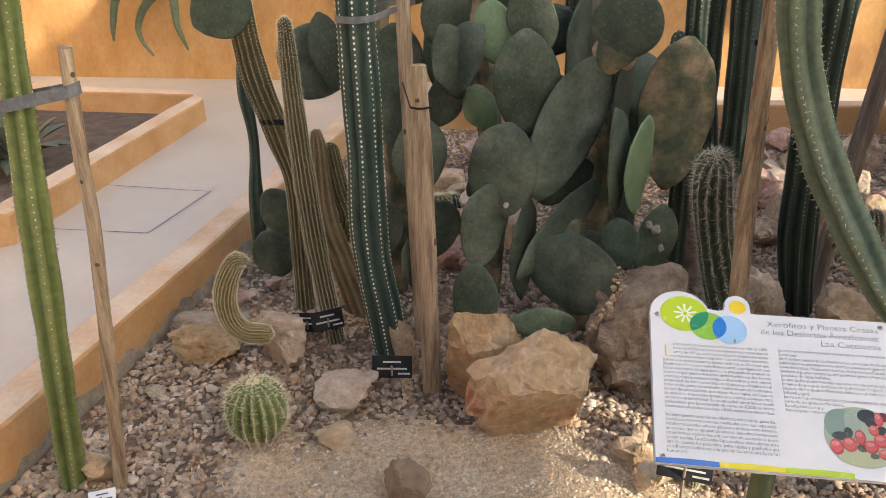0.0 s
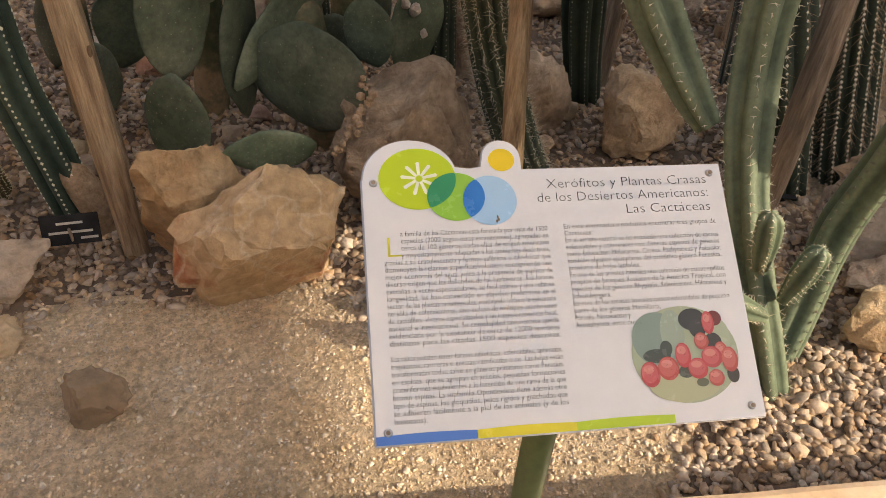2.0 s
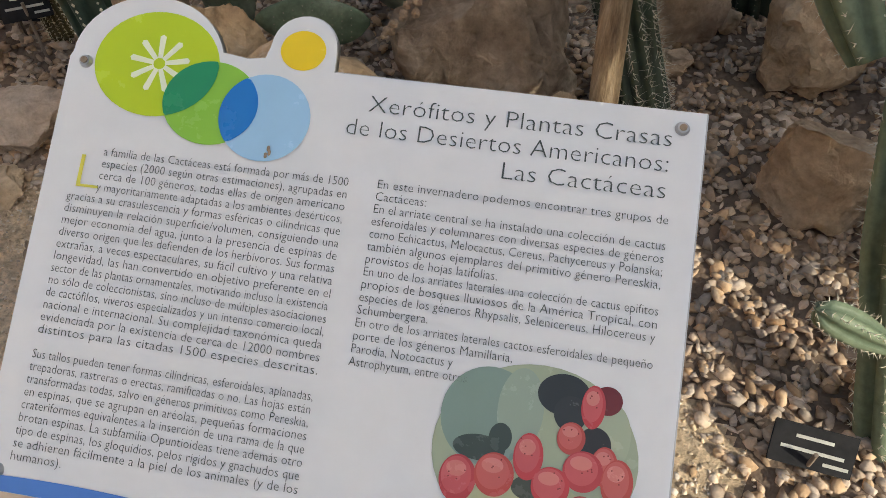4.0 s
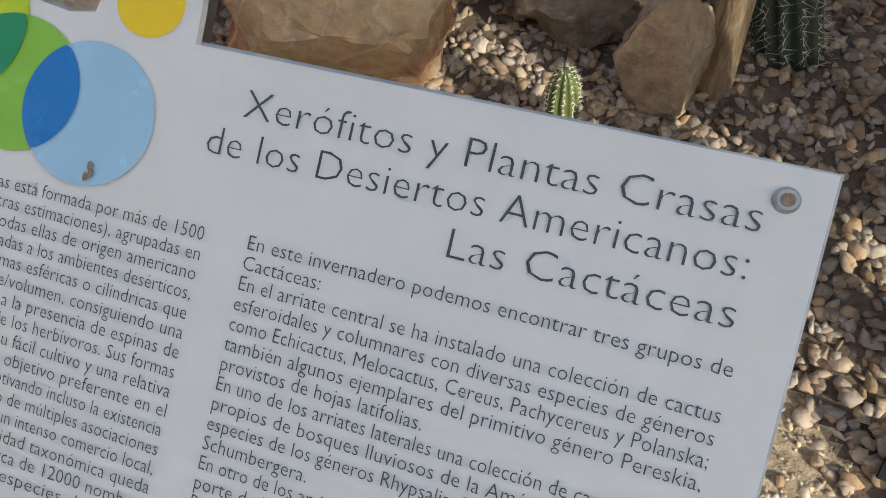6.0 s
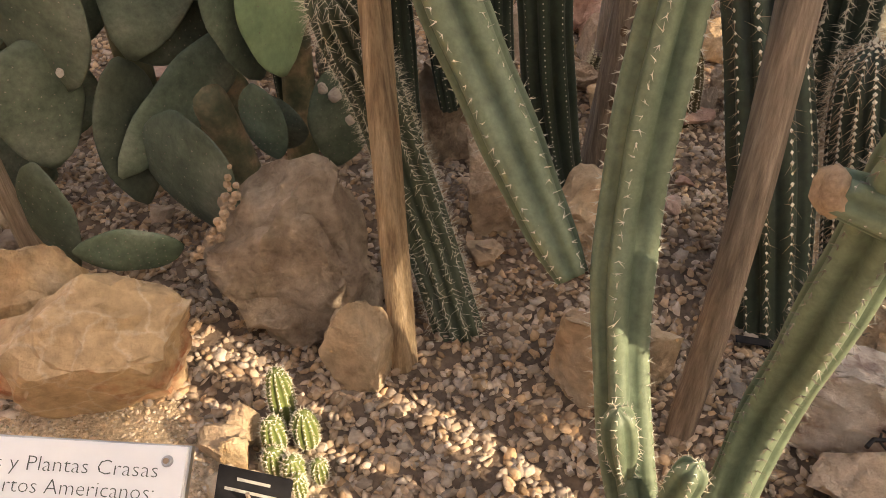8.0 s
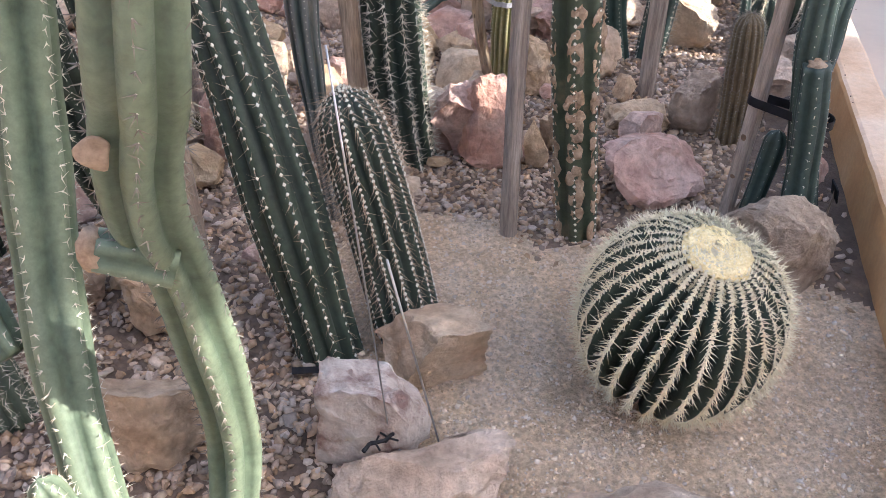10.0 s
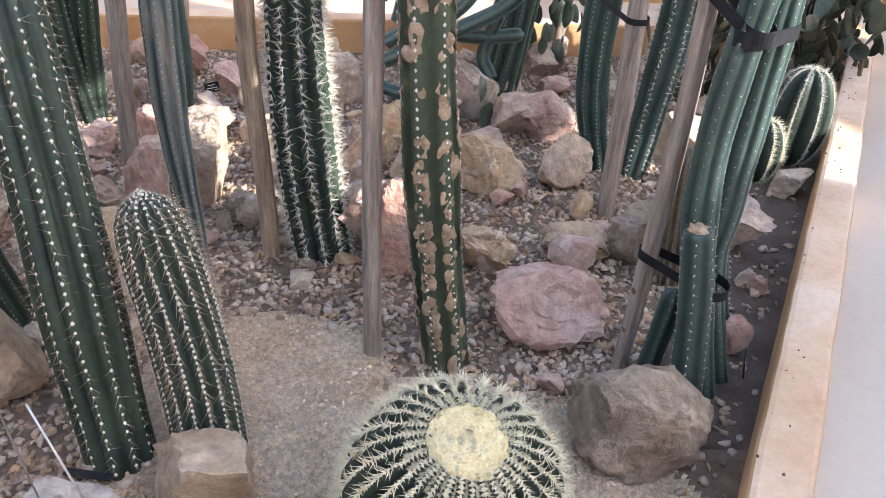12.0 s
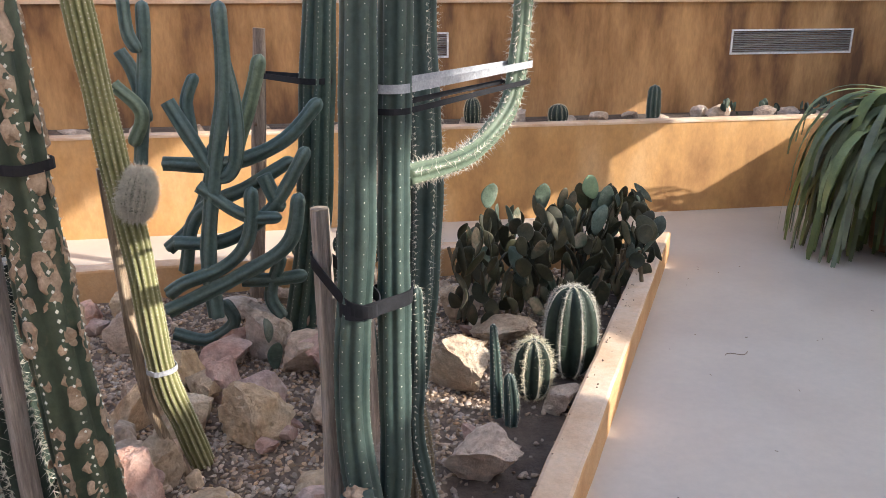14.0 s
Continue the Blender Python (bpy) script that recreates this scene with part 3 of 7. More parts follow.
# saw cuts of a floor hatch
cuts = [(-1.283, 4.455), (-1.424, 3.855), (-2.183, 3.935), (-2.032, 4.58)]
bm = bmesh.new()
for k in range(4):
    a, b = Vector(cuts[k]), Vector(cuts[(k + 1) % 4])
    nn = Vector((-(b - a).y, (b - a).x)).normalized() * 0.003
    bm.faces.new([bm.verts.new((p.x, p.y, FLOOR + 0.004)) for p in (a - nn, b - nn, b + nn, a + nn)])
for f in bm.faces:
    f.normal_update()
    if f.normal.z < 0:
        f.normal_flip()
tagged(part("floor_joint", bm, m_cut), "thin dark saw cut outlining a floor hatch", "joint", kind="structure")

# low planter wall along the far side, its bed and the rear wall
X0, X1 = -7.5, 9.8


def along_wall(name, off0, off1, z0, z1, skin, label, bevel=0.0, x0=X0, x1=X1):
    bm = bmesh.new()
    prism(bm, [(x0, wall_y(x0, off0)), (x1, wall_y(x1, off0)), (x1, wall_y(x1, off1)), (x0, wall_y(x0, off1))], z0, z1)
    if bevel:
        bmesh.ops.bevel(bm, geom=[e for e in bm.edges if all(v.co.z > z1 - 1e-4 for v in e.verts)], offset=bevel, segments=3, affect='EDGES')
    return tagged(part(name, bm, skin), label, "wall", kind="structure")


along_wall("wall_planter", 0.0, 0.13, -0.1, 0.785, m_wall, "ochre rendered low planter wall")
along_wall("trim_planter", -0.006, 0.14, 0.785, 0.805, m_kerbtop, "pale worn rim of the planter wall", 0.006)
along_wall("planter_soil", 0.14, 0.75, 0.55, 0.755, m_soil, "dark soil of the raised planter")
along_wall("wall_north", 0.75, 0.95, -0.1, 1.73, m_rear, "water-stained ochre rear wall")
along_wall("trim_north", 0.72, 0.97, 1.73, 1.765, m_kerbtop, "pale coping on the rear wall")


def louvre(x0, x1, z0, z1, label):
    """A ventilation grille let into the rear wall: frame, backing and slats."""
    th = holder("wall_vent", (x0, wall_y(x0, 0.75), z0), label, "vent", "wall vents")
    w, h = x1 - x0, z1 - z0
    turn = math.atan(-0.085)
    bm = bmesh.new()
    fr = 0.016
    for lo, hi in (((0, -0.014, 0), (w, 0.01, fr)), ((0, -0.014, h - fr), (w, 0.01, h)), ((0, -0.014, fr), (fr, 0.01, h - fr)), ((w - fr, -0.014, fr), (w, 0.01, h - fr))):
        box(bm, lo, hi, 0.002)
    part("frame", bm, m_white, th, "pale metal frame")
    bm = bmesh.new()
    box(bm, (fr, 0.0, fr), (w - fr, 0.006, h - fr))
    part("backing", bm, m_black, th)
    n = 12
    me = None
    for i in range(n):
        z = fr + (i + 0.5) * (h - 2 * fr) / n
        if me is None:
            bm = bmesh.new()
            box(bm, (fr, -0.010, -0.0045), (w - fr, -0.004, 0.0045))
            s = part("slat", bm, m_metal, th)
            me = s.data
        else:
            s = new("slat", me)
            s.parent = th
        s.matrix_basis = pose(0, 0, z, 35, 0, 0)
    th.rotation_euler = (0, 0, turn)


louvre(7.60, 8.81, 1.27, 1.49, "long louvred air vent with pale metal frame")
louvre(4.15, 5.02, 1.28, 1.49, "long louvred air vent behind the cacti")
louvre(0.35, 1.22, 1.28, 1.49, "long louvred air vent in the stained wall")

# glazing above the rear wall and round the house, and an unseen east wall added to mask the sun
def glazed(name, a, b, z0, z1, label):
    """A glazed front from a to b with white mullions."""
    a, b = Vector(a), Vector(b)
    th = holder(name, (*a, z0), label, "window", kind="structure")
    L = (b - a).length
    bm = bmesh.new()
    n = int(L / 1.1)
    for i in range(n + 1):
        box(bm, (i * L / n - 0.03, -0.04, 0), (i * L / n + 0.03, 0.04, z1 - z0))
    for z in (0.03, (z1 - z0) * 0.5, z1 - z0 - 0.03):
        box(bm, (0.03, -0.035, z - 0.028), (L - 0.03, 0.035, z + 0.028))
    part("window_frame", bm, m_white, th)
    bm = bmesh.new()
    bm.faces.new([bm.verts.new(p) for p in ((0, 0, 0.05), (L, 0, 0.05), (L, 0, z1 - z0 - 0.05), (0, 0, z1 - z0 - 0.05))])
    g = part("pane", bm, m_glass, th)
    g.visible_shadow = False
    th.rotation_euler = (0, 0, math.atan2(b.y - a.y, b.x - a.x))


glazed("window_1", (X0, wall_y(X0, 0.87)), (X1 - 0.25, wall_y(X1, 0.87)), 1.77, 7.9, "tall glazed front above the rear wall")
# unseen solid walls, added to block low skylight and deepen the undersides
for nm, lo, hi, lab in (("wall_south", (-7.5, -6.7, 0), (9.8, -6.5, 5.2), "unseen ochre wall added behind the walkway to block low skylight"), ("wall_west", (-7.7, -6.7, 0), (-7.5, 9.2, 5.2), "unseen ochre side wall added to block low skylight")):
    bm = bmesh.new()
    box(bm, lo, hi)
    tagged(part(nm, bm, m_wall), lab, "wall", kind="structure")
glazed("window_2", (-7.5, -6.6), (9.5, -6.6), 5.2, 7.9, "tall glazed front above the south wall")
glazed("window_3", (-7.6, -6.6), (-7.6, 9.0), 5.2, 7.9, "tall glazed front above the west wall")

# openings (y0, y1, z0, z1) back-projected along the sun from the wanted lit patches
SUN_HOLES = [(-4.6, -2.79, 3.9, 5.34), (-1.25, -0.05, 4.15, 4.95), (0.35, 1.25, 2.85, 3.55), (4.5, 5.75, 1.65, 2.55), (3.0, 4.4, 2.08, 2.55), (1.7, 3.25, 3.2, 4.75), (-2.3, -1.9, 5.95, 6.3)]
ys = sorted({-6.5, 9.2, *[h[k] for h in SUN_HOLES for k in (0, 1)]})
zs = sorted({-0.1, 8.0, *[h[k] for h in SUN_HOLES for k in (2, 3)]})
bm = bmesh.new()
for y0, y1 in zip(ys, ys[1:]):
    for z0, z1 in zip(zs, zs[1:]):
        if not any(h[0] <= (y0 + y1) / 2 <= h[1] and h[2] <= (z0 + z1) / 2 <= h[3] for h in SUN_HOLES):
            box(bm, (9.5, y0, z0), (9.7, y1, z1))
bmesh.ops.remove_doubles(bm, verts=bm.verts, dist=0.0005)
tagged(part("wall_east", bm, m_plaster), "unseen cream wall added so its openings shape the sun patches", "wall", kind="structure")
for k, (y0, y1, z0, z1) in enumerate(SUN_HOLES):
    th = holder("window_%d" % (k + 4), (9.6, y0, z0), "white frame of an added opening that lets a sun patch through", "window", kind="structure")
    bm = bmesh.new()
    h, w = z1 - z0, y1 - y0
    for lo, hi in (((-0.03, 0, 0), (0.03, w, 0.03)), ((-0.03, 0, h - 0.03), (0.03, w, h)), ((-0.03, 0, 0.03), (0.03, 0.03, h - 0.03)), ((-0.03, w - 0.03, 0.03), (0.03, w, h - 0.03))):
        box(bm, lo, hi)
    part("window_frame", bm, m_white, th)

# glass roof on white rafters
bm = bmesh.new()
for i in range(12):
    x = -7.5 + i * 1.55
    box(bm, (x - 0.04, -6.6, 7.9), (x + 0.04, 9.2, 8.05))
for j in range(7):
    y = -6.5 + j * 2.6
    box(bm, (-7.5, y - 0.05, 7.85), (9.6, y + 0.05, 7.9))
tagged(part("roof_frame", bm, m_white), "white steel rafters of the glasshouse roof", "roof", kind="structure")
bm = bmesh.new()
bm.faces.new([bm.verts.new(p) for p in ((-7.5, -6.6, 8.07), (9.6, -6.6, 8.07), (9.6, 9.2, 8.07), (-7.5, 9.2, 8.07))])
rg = tagged(part("ceiling", bm, m_glass), "clear glass roof", "roof", kind="structure")
rg.visible_shadow = False

# planter at the left with its agave
PL = [(-1.9, 6.13), (-2.2, 3.6), (-5.4, 3.9), (-5.1, 6.5)]
for k in range(4):
    a, b = PL[k], PL[(k + 1) % 4]
    d = (Vector(b) - Vector(a)).normalized()
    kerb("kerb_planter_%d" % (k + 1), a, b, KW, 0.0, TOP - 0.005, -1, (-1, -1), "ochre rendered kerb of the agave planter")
bm = bmesh.new()
prism(bm, [(-2.03, 6.0), (-5.0, 6.35), (-5.25, 4.05), (-2.32, 3.75)], 0.0, 0.075)
tagged(part("planter_bed", bm, m_soil), "dark bare soil in the planter", "soil", kind="structure")


def agave(at, size, n, seed, label, skin, droop=0.5):
    rng = np.random.default_rng(seed)
    th = holder("agave", at, label, "agave", "agaves")
    for i in range(n):
        a, el = i * 2.4 + rng.uniform(-0.2, 0.2), rng.uniform(0.5, 1.3)
        L = size * rng.uniform(0.7, 1.1)
        vs, fs = [], []
        m = 10
        for k in range(m + 1):
            u = k / m
            rr, z = L * u * math.cos(el), L * u * math.sin(el) - droop * L * u * u * math.cos(el)
            w = 0.055 * size / 0.6 * (0.6 + 1.6 * u) * (1 - u) ** 0.6 + 0.001
            for sgn, dz in ((-1, 0.35), (0, 0.0), (1, 0.35), (0, -0.25)):
                x, y = rr, sgn * w
                vs.append((x * math.cos(a) - y * math.sin(a), x * math.sin(a) + y * math.cos(a), z + dz * w))
        for k in range(m):
            for j in range(4):
                fs.append((k * 4 + j, k * 4 + (j + 1) % 4, k * 4 + 4 + (j + 1) % 4, k * 4 + 4 + j))
        put("leaf", vs, fs, skin, parent=th)
    return th


agave((-2.62, 4.85, 0.07), 0.55, 16, 3, "grey-green agave in the side planter", m_agave)
agave((-3.6, 5.3, 0.07), 0.6, 14, 4, "large agave on the planter soil", m_agave)

# ---- ground of the cactus bed: sand, soil and gravel ----
def bed_point(u, v):
    a = Vector(NL).lerp(Vector(NR), u)
    b = Vector(FL).lerp(Vector(FR), u)
    return a.lerp(b, v)


def ground_z(x, y):
    q = Vector((x, y, 0))
    return 0.014 * noise.noise(q * 1.7) + 0.008 * noise.noise(q * 6) + 0.003 * noise.noise(q * 17)


def sandiness(x, y):
    """1 where raked sand covers the bed, 0 where gravel does."""
    def blob(cx, cy, rx, ry, turn=0):
        c, s = math.cos(turn), math.sin(turn)
        dx, dy = x - cx, y - cy
        p, q = dx * c + dy * s, dy * c - dx * s
        return 1 - math.hypot(p / rx, q / ry)
    wob = 0.25 * noise.noise(Vector((x * 3.1, y * 3.1, 4)))
    k = max(blob(0.25, 1.95, 0.72, 0.45, -0.2), blob(2.75, 2.1, 0.72, 0.62, 0.5), blob(2.35, 2.75, 0.42, 0.3, 0.6), blob(0.75, 1.8, 0.5, 0.28, -0.2))
    return min(1.0, max(0.0, 0.5 + 3.5 * (k + wob)))


bm = bmesh.new()
gu, gv = 230, 230
grid = []
for j in range(gv + 1):
    row = []
    for i in range(gu + 1):
        p = bed_point(-0.02 + 1.04 * i / gu, -0.02 + 1.04 * j / gv)
        row.append(bm.verts.new((p.x, p.y, ground_z(p.x, p.y))))
    grid.append(row)
for j in range(gv):
    for i in range(gu):
        bm.faces.new((grid[j][i], grid[j][i + 1], grid[j + 1][i + 1], grid[j + 1][i]))
bed = part("bed_ground", bm, m_sand, smooth=True)
bed.data.materials.append(m_earth)
bed.data.materials.append(m_soil)
for p in bed.data.polygons:
    x, y = p.center[0], p.center[1]
    edge = (x - 3.87 - 0.708 * (y - 2.66))
    p.material_index = 2 if edge > -0.42 and y > 2.4 else 1 if sandiness(x, y) < 0.3 else 0
tagged(bed, "sandy soil of the cactus bed", "ground", kind="structure")

def pebbles(name, centres, sizes, skin, seed, label, flat=0.6):
    """Many small broken stones in one mesh."""
    rng = np.random.default_rng(seed)
    t = (1 + 5 ** 0.5) / 2
    base = np.array([(-1, t, 0), (1, t, 0), (-1, -t, 0), (1, -t, 0), (0, -1, t), (0, 1, t), (0, -1, -t), (0, 1, -t), (t, 0, -1), (t, 0, 1), (-t, 0, -1), (-t, 0, 1)]) / 1.9
    tri = np.array([(0, 11, 5), (0, 5, 1), (0, 1, 7), (0, 7, 10), (0, 10, 11), (1, 5, 9), (5, 11, 4), (11, 10, 2), (10, 7, 6), (7, 1, 8), (3, 9, 4), (3, 4, 2), (3, 2, 6), (3, 6, 8), (3, 8, 9), (4, 9, 5), (2, 4, 11), (6, 2, 10), (8, 6, 7), (9, 8, 1)])
    n = len(centres)
    v = base[None] * rng.uniform(0.5, 1.3, (n, 12, 1))
    v = v * np.stack([rng.uniform(0.8, 1.4, n), rng.uniform(0.7, 1.1, n), rng.uniform(flat * 0.7, flat * 1.25, n)], 1)[:, None]
    q = rng.normal(size=(n, 4))
    q[:, 1:3] *= 0.28
    q /= np.linalg.norm(q, axis=1)[:, None]
    w, x, y, z = q.T
    R = np.stack([1 - 2 * (y * y + z * z), 2 * (x * y - w * z), 2 * (x * z + w * y), 2 * (x * y + w * z), 1 - 2 * (x * x + z * z), 2 * (y * z - w * x), 2 * (x * z - w * y), 2 * (y * z + w * x), 1 - 2 * (x * x + y * y)], 1).reshape(n, 3, 3)
    v = np.einsum("nij,nkj->nki", R, v) * np.asarray(sizes)[:, None, None] + np.asarray(centres)[:, None]
    me = bpy.data.meshes.new(name)
    f = (np.arange(n)[:, None, None] * 12 + tri[None]).reshape(-1)
    me.vertices.add(n * 12)
    me.vertices.foreach_set("co", v.reshape(-1).astype(np.float32))
    me.loops.add(len(f))
    me.loops.foreach_set("vertex_index", f.astype(np.int32))
    me.polygons.add(n * 20)
    me.polygons.foreach_set("loop_start", (np.arange(n * 20) * 3).astype(np.int32))
    me.update(calc_edges=True)
    me.materials.append(skin)
    return tagged(new(name, me), label, "gravel", kind="stuff")


rng = np.random.default_rng(11)
cs, ss, gs, gz = [], [], [], []
for _ in range(60000):
    u, v = rng.uniform(0.005, 0.995), rng.uniform(0.005, 0.995) ** 1.25
    p = bed_point(u, v)
    k = sandiness(p.x, p.y)
    right = (p.x - 3.87 - 0.708 * (p.y - 2.66)) / 1.225
    if rng.random() < k or (right > -0.42 and rng.random() < 0.85 * min(1, (right + 0.42) / 0.12)):
        continue
    s = rng.uniform(0.0085, 0.0175) * (1.35 if rng.random() < 0.12 else 1)
    cs.append((p.x, p.y, ground_z(p.x, p.y) + rng.uniform(-0.002, 0.006)))
    ss.append(s)
pebbles("gravel", cs, ss, m_gravel, 5, "crushed pinkish-brown gravel covering the bed", 0.5)
for _ in range(60000):
    p = bed_point(rng.uniform(0.01, 0.99), rng.uniform(0.005, 0.42))
    if rng.random() < sandiness(p.x, p.y):
        gs.append((p.x, p.y, ground_z(p.x, p.y) + 0.001))
        gz.append(rng.uniform(0.002, 0.0045) if rng.random() < 0.85 else rng.uniform(0.0045, 0.009))
pebbles("grit", gs, gz, m_grit, 6, "fine sandy grit")

# ---- the information sign ----
sign = holder("information_sign", (0.76, 1.45, 0.0), "white enamel information sign about cacti on a green post", "sign")
SBL, STL, STR = Vector((0.5536, 1.3363, 0.7393)), Vector((0.5781, 1.5666, 0.8872)), Vector((0.9779, 1.5275, 0.8816))
su, sv = (STR - STL) / 0.4, (STL - SBL) / 0.285
sn = su.cross(sv).normalized()
SIGN = Matrix.Translation(SBL) @ Matrix((su, sv, sn)).transposed().to_4x4()
LOCAL = Matrix.Translation((-0.76, -1.45, 0)) @ SIGN


def arc(cx, cy, rx, ry, a0, a1, n=14):
    return [(cx + rx * math.cos(radians(a0 + (a1 - a0) * i / n)), cy + ry * math.sin(radians(a0 + (a1 - a0) * i / n))) for i in range(n + 1)]


outline = [(-0.0125, -0.013), (0.4145, -0.013), (0.4145, 0.297), (0.172, 0.297)] + arc(0.149, 0.312, 0.0225, 0.0235, 0, 180) + [(0.124, 0.302), (0.112, 0.300)] + arc(0.0425, 0.290, 0.0535, 0.0485, 15, 178, 20) + [(-0.0125, 0.288)]


def plate(name, poly, z0, z1, skin, parent, label="", grow=0.0):
    bm = bmesh.new()
    if grow:
        c = Vector((0.2, 0.15))
        poly = [tuple(Vector(p) + (Vector(p) - c).normalized() * grow) for p in poly]
    prism(bm, poly, z0, z1)
    bm.transform(LOCAL)
    bmesh.ops.recalc_face_normals(bm, faces=bm.faces)
    return part(name, bm, skin, parent, label)


panel = plate("panel", outline, -0.004, 0.0, m_panel, sign, "glossy white enamel panel with scalloped top")
plate("backing_plate", outline, -0.011, -0.004, m_metal, sign, "dull steel backing plate", 0.0022)


def disc(name, cx, cy, rx, ry, z, colour, n=40):
    bm = bmesh.new()
    bm.faces.new([bm.verts.new((cx + rx * math.cos(2 * math.pi * i / n), cy + ry * math.sin(2 * math.pi * i / n), z)) for i in range(n)])
    bm.transform(LOCAL)
    return part(name, bm, ink(name + "_ink", colour), panel)


disc("lime_circle", 0.050, 0.289, 0.044, 0.0385, 0.0006, (0.50, 0.66, 0.02))
disc("green_circle", 0.0925, 0.265, 0.033, 0.030, 0.0009, (0.27, 0.56, 0.06))
disc("blue_circle", 0.131, 0.259, 0.031, 0.031, 0.0012, (0.36, 0.60, 0.84))
disc("yellow_circle", 0.149, 0.310, 0.0155, 0.0145, 0.0006, (0.86, 0.62, 0.02))


def lens(name, c1, r1, c2, r2, z, colour):
    """The overlap of two printed circles."""
    pts = []
    for i in range(80):
        a = 2 * math.pi * i / 80
        for (ca, ra, cb, rb) in ((c1, r1, c2, r2), (c2, r2, c1, r1)):
            p = (ca[0] + ra[0] * math.cos(a), ca[1] + ra[1] * math.sin(a))
            if ((p[0] - cb[0]) / rb[0]) ** 2 + ((p[1] - cb[1]) / rb[1]) ** 2 <= 1:
                pts.append(p)
    mx, my = sum(p[0] for p in pts) / len(pts), sum(p[1] for p in pts) / len(pts)
    pts.sort(key=lambda p: math.atan2(p[1] - my, p[0] - mx))
    bm = bmesh.new()
    bm.faces.new([bm.verts.new((x, y, z)) for x, y in pts])
    bm.transform(LOCAL)
    part(name, bm, ink(name + "_ink", colour), panel)


lens("dark_green_overlap", (0.050, 0.289), (0.044, 0.0385), (0.0925, 0.265), (0.033, 0.030), 0.0015, (0.02, 0.28, 0.12))
lens("dark_blue_overlap", (0.0925, 0.265), (0.033, 0.030), (0.131, 0.259), (0.031, 0.031), 0.0018, (0.015, 0.19, 0.58))
m_star = ink("star_ink", (0.85, 0.9, 0.65))
for i in range(9):
    bm = bmesh.new()
    m = Matrix.Translation((0.052, 0.289, 0.0010)) @ Matrix.Rotation(radians(40 * i + 12), 4, 'Z')
    bm.faces.new([bm.verts.new(m @ Vector(p)) for p in ((0.004, -0.0016, 0), (0.020, -0.0022, 0), (0.0215, 0, 0), (0.020, 0.0022, 0), (0.004, 0.0016, 0))])
    bm.transform(LOCAL)
    part("star_ray", bm, m_star, panel)
for nm, x0, x1, c in (("blue_stripe", -0.0125, 0.093, (0.08, 0.22, 0.62)), ("yellow_stripe", 0.093, 0.2, (0.75, 0.66, 0.04)), ("lime_stripe", 0.2, 0.31, (0.45, 0.62, 0.03))):
    bm = bmesh.new()
    n = 12
    lo = [bm.verts.new((x0 + (x1 - x0) * i / n, -0.0128, 0.0006)) for i in range(n + 1)]
    hi = [bm.verts.new((x0 + (x1 - x0) * i / n, -0.0035 + 0.0015 * math.sin(3.14 * i / n), 0.0006)) for i in range(n + 1)]
    for i in range(n):
        bm.faces.new((lo[i], lo[i + 1], hi[i + 1], hi[i]))
    bm.transform(LOCAL)
    part(nm, bm, ink(nm + "_ink", c), panel)


def words(name, text, x, y, size, parent, skin, width=None, align='LEFT', z=0.0008, place=None, shear=0.0):
    """Lettering as a flat mesh, squeezed to the given width."""
    cu = bpy.data.curves.new(name, 'FONT')
    cu.body, cu.size, cu.align_x, cu.shear = text, size, align, shear
    cu.resolution_u = 2
    cu.offset = -size * (0.017 if size > 0.01 else 0.011)
    tmp = new(name, cu)
    dg = bpy.context.evaluated_depsgraph_get()
    me = bpy.data.meshes.new_from_object(tmp.evaluated_get(dg))
    bpy.data.objects.remove(tmp)
    xs = [v.co.x for v in me.vertices]
    if width and xs and max(xs) - min(xs) > 1e-5:
        k = width / (max(xs) - min(xs))
        me.transform(Matrix.Diagonal((k, 1, 1, 1)))
    me.transform((LOCAL if place is None else place) @ Matrix.Translation((x, y, z)))
    me.materials.clear()
    me.materials.append(skin)
    ob = new(name, me)
    ob.parent = parent
    return ob


words("title_line", "Xerófitos y Plantas Crasas", 0.1985, 0.2718, 0.0172, panel, m_ink, 0.195)
words("title_line", "de los Desiertos Americanos:", 0.1855, 0.2545, 0.0172, panel, m_ink, 0.207)
words("title_line", "Las Cactáceas", 0.2895, 0.2366, 0.0172, panel, m_ink, 0.1025)
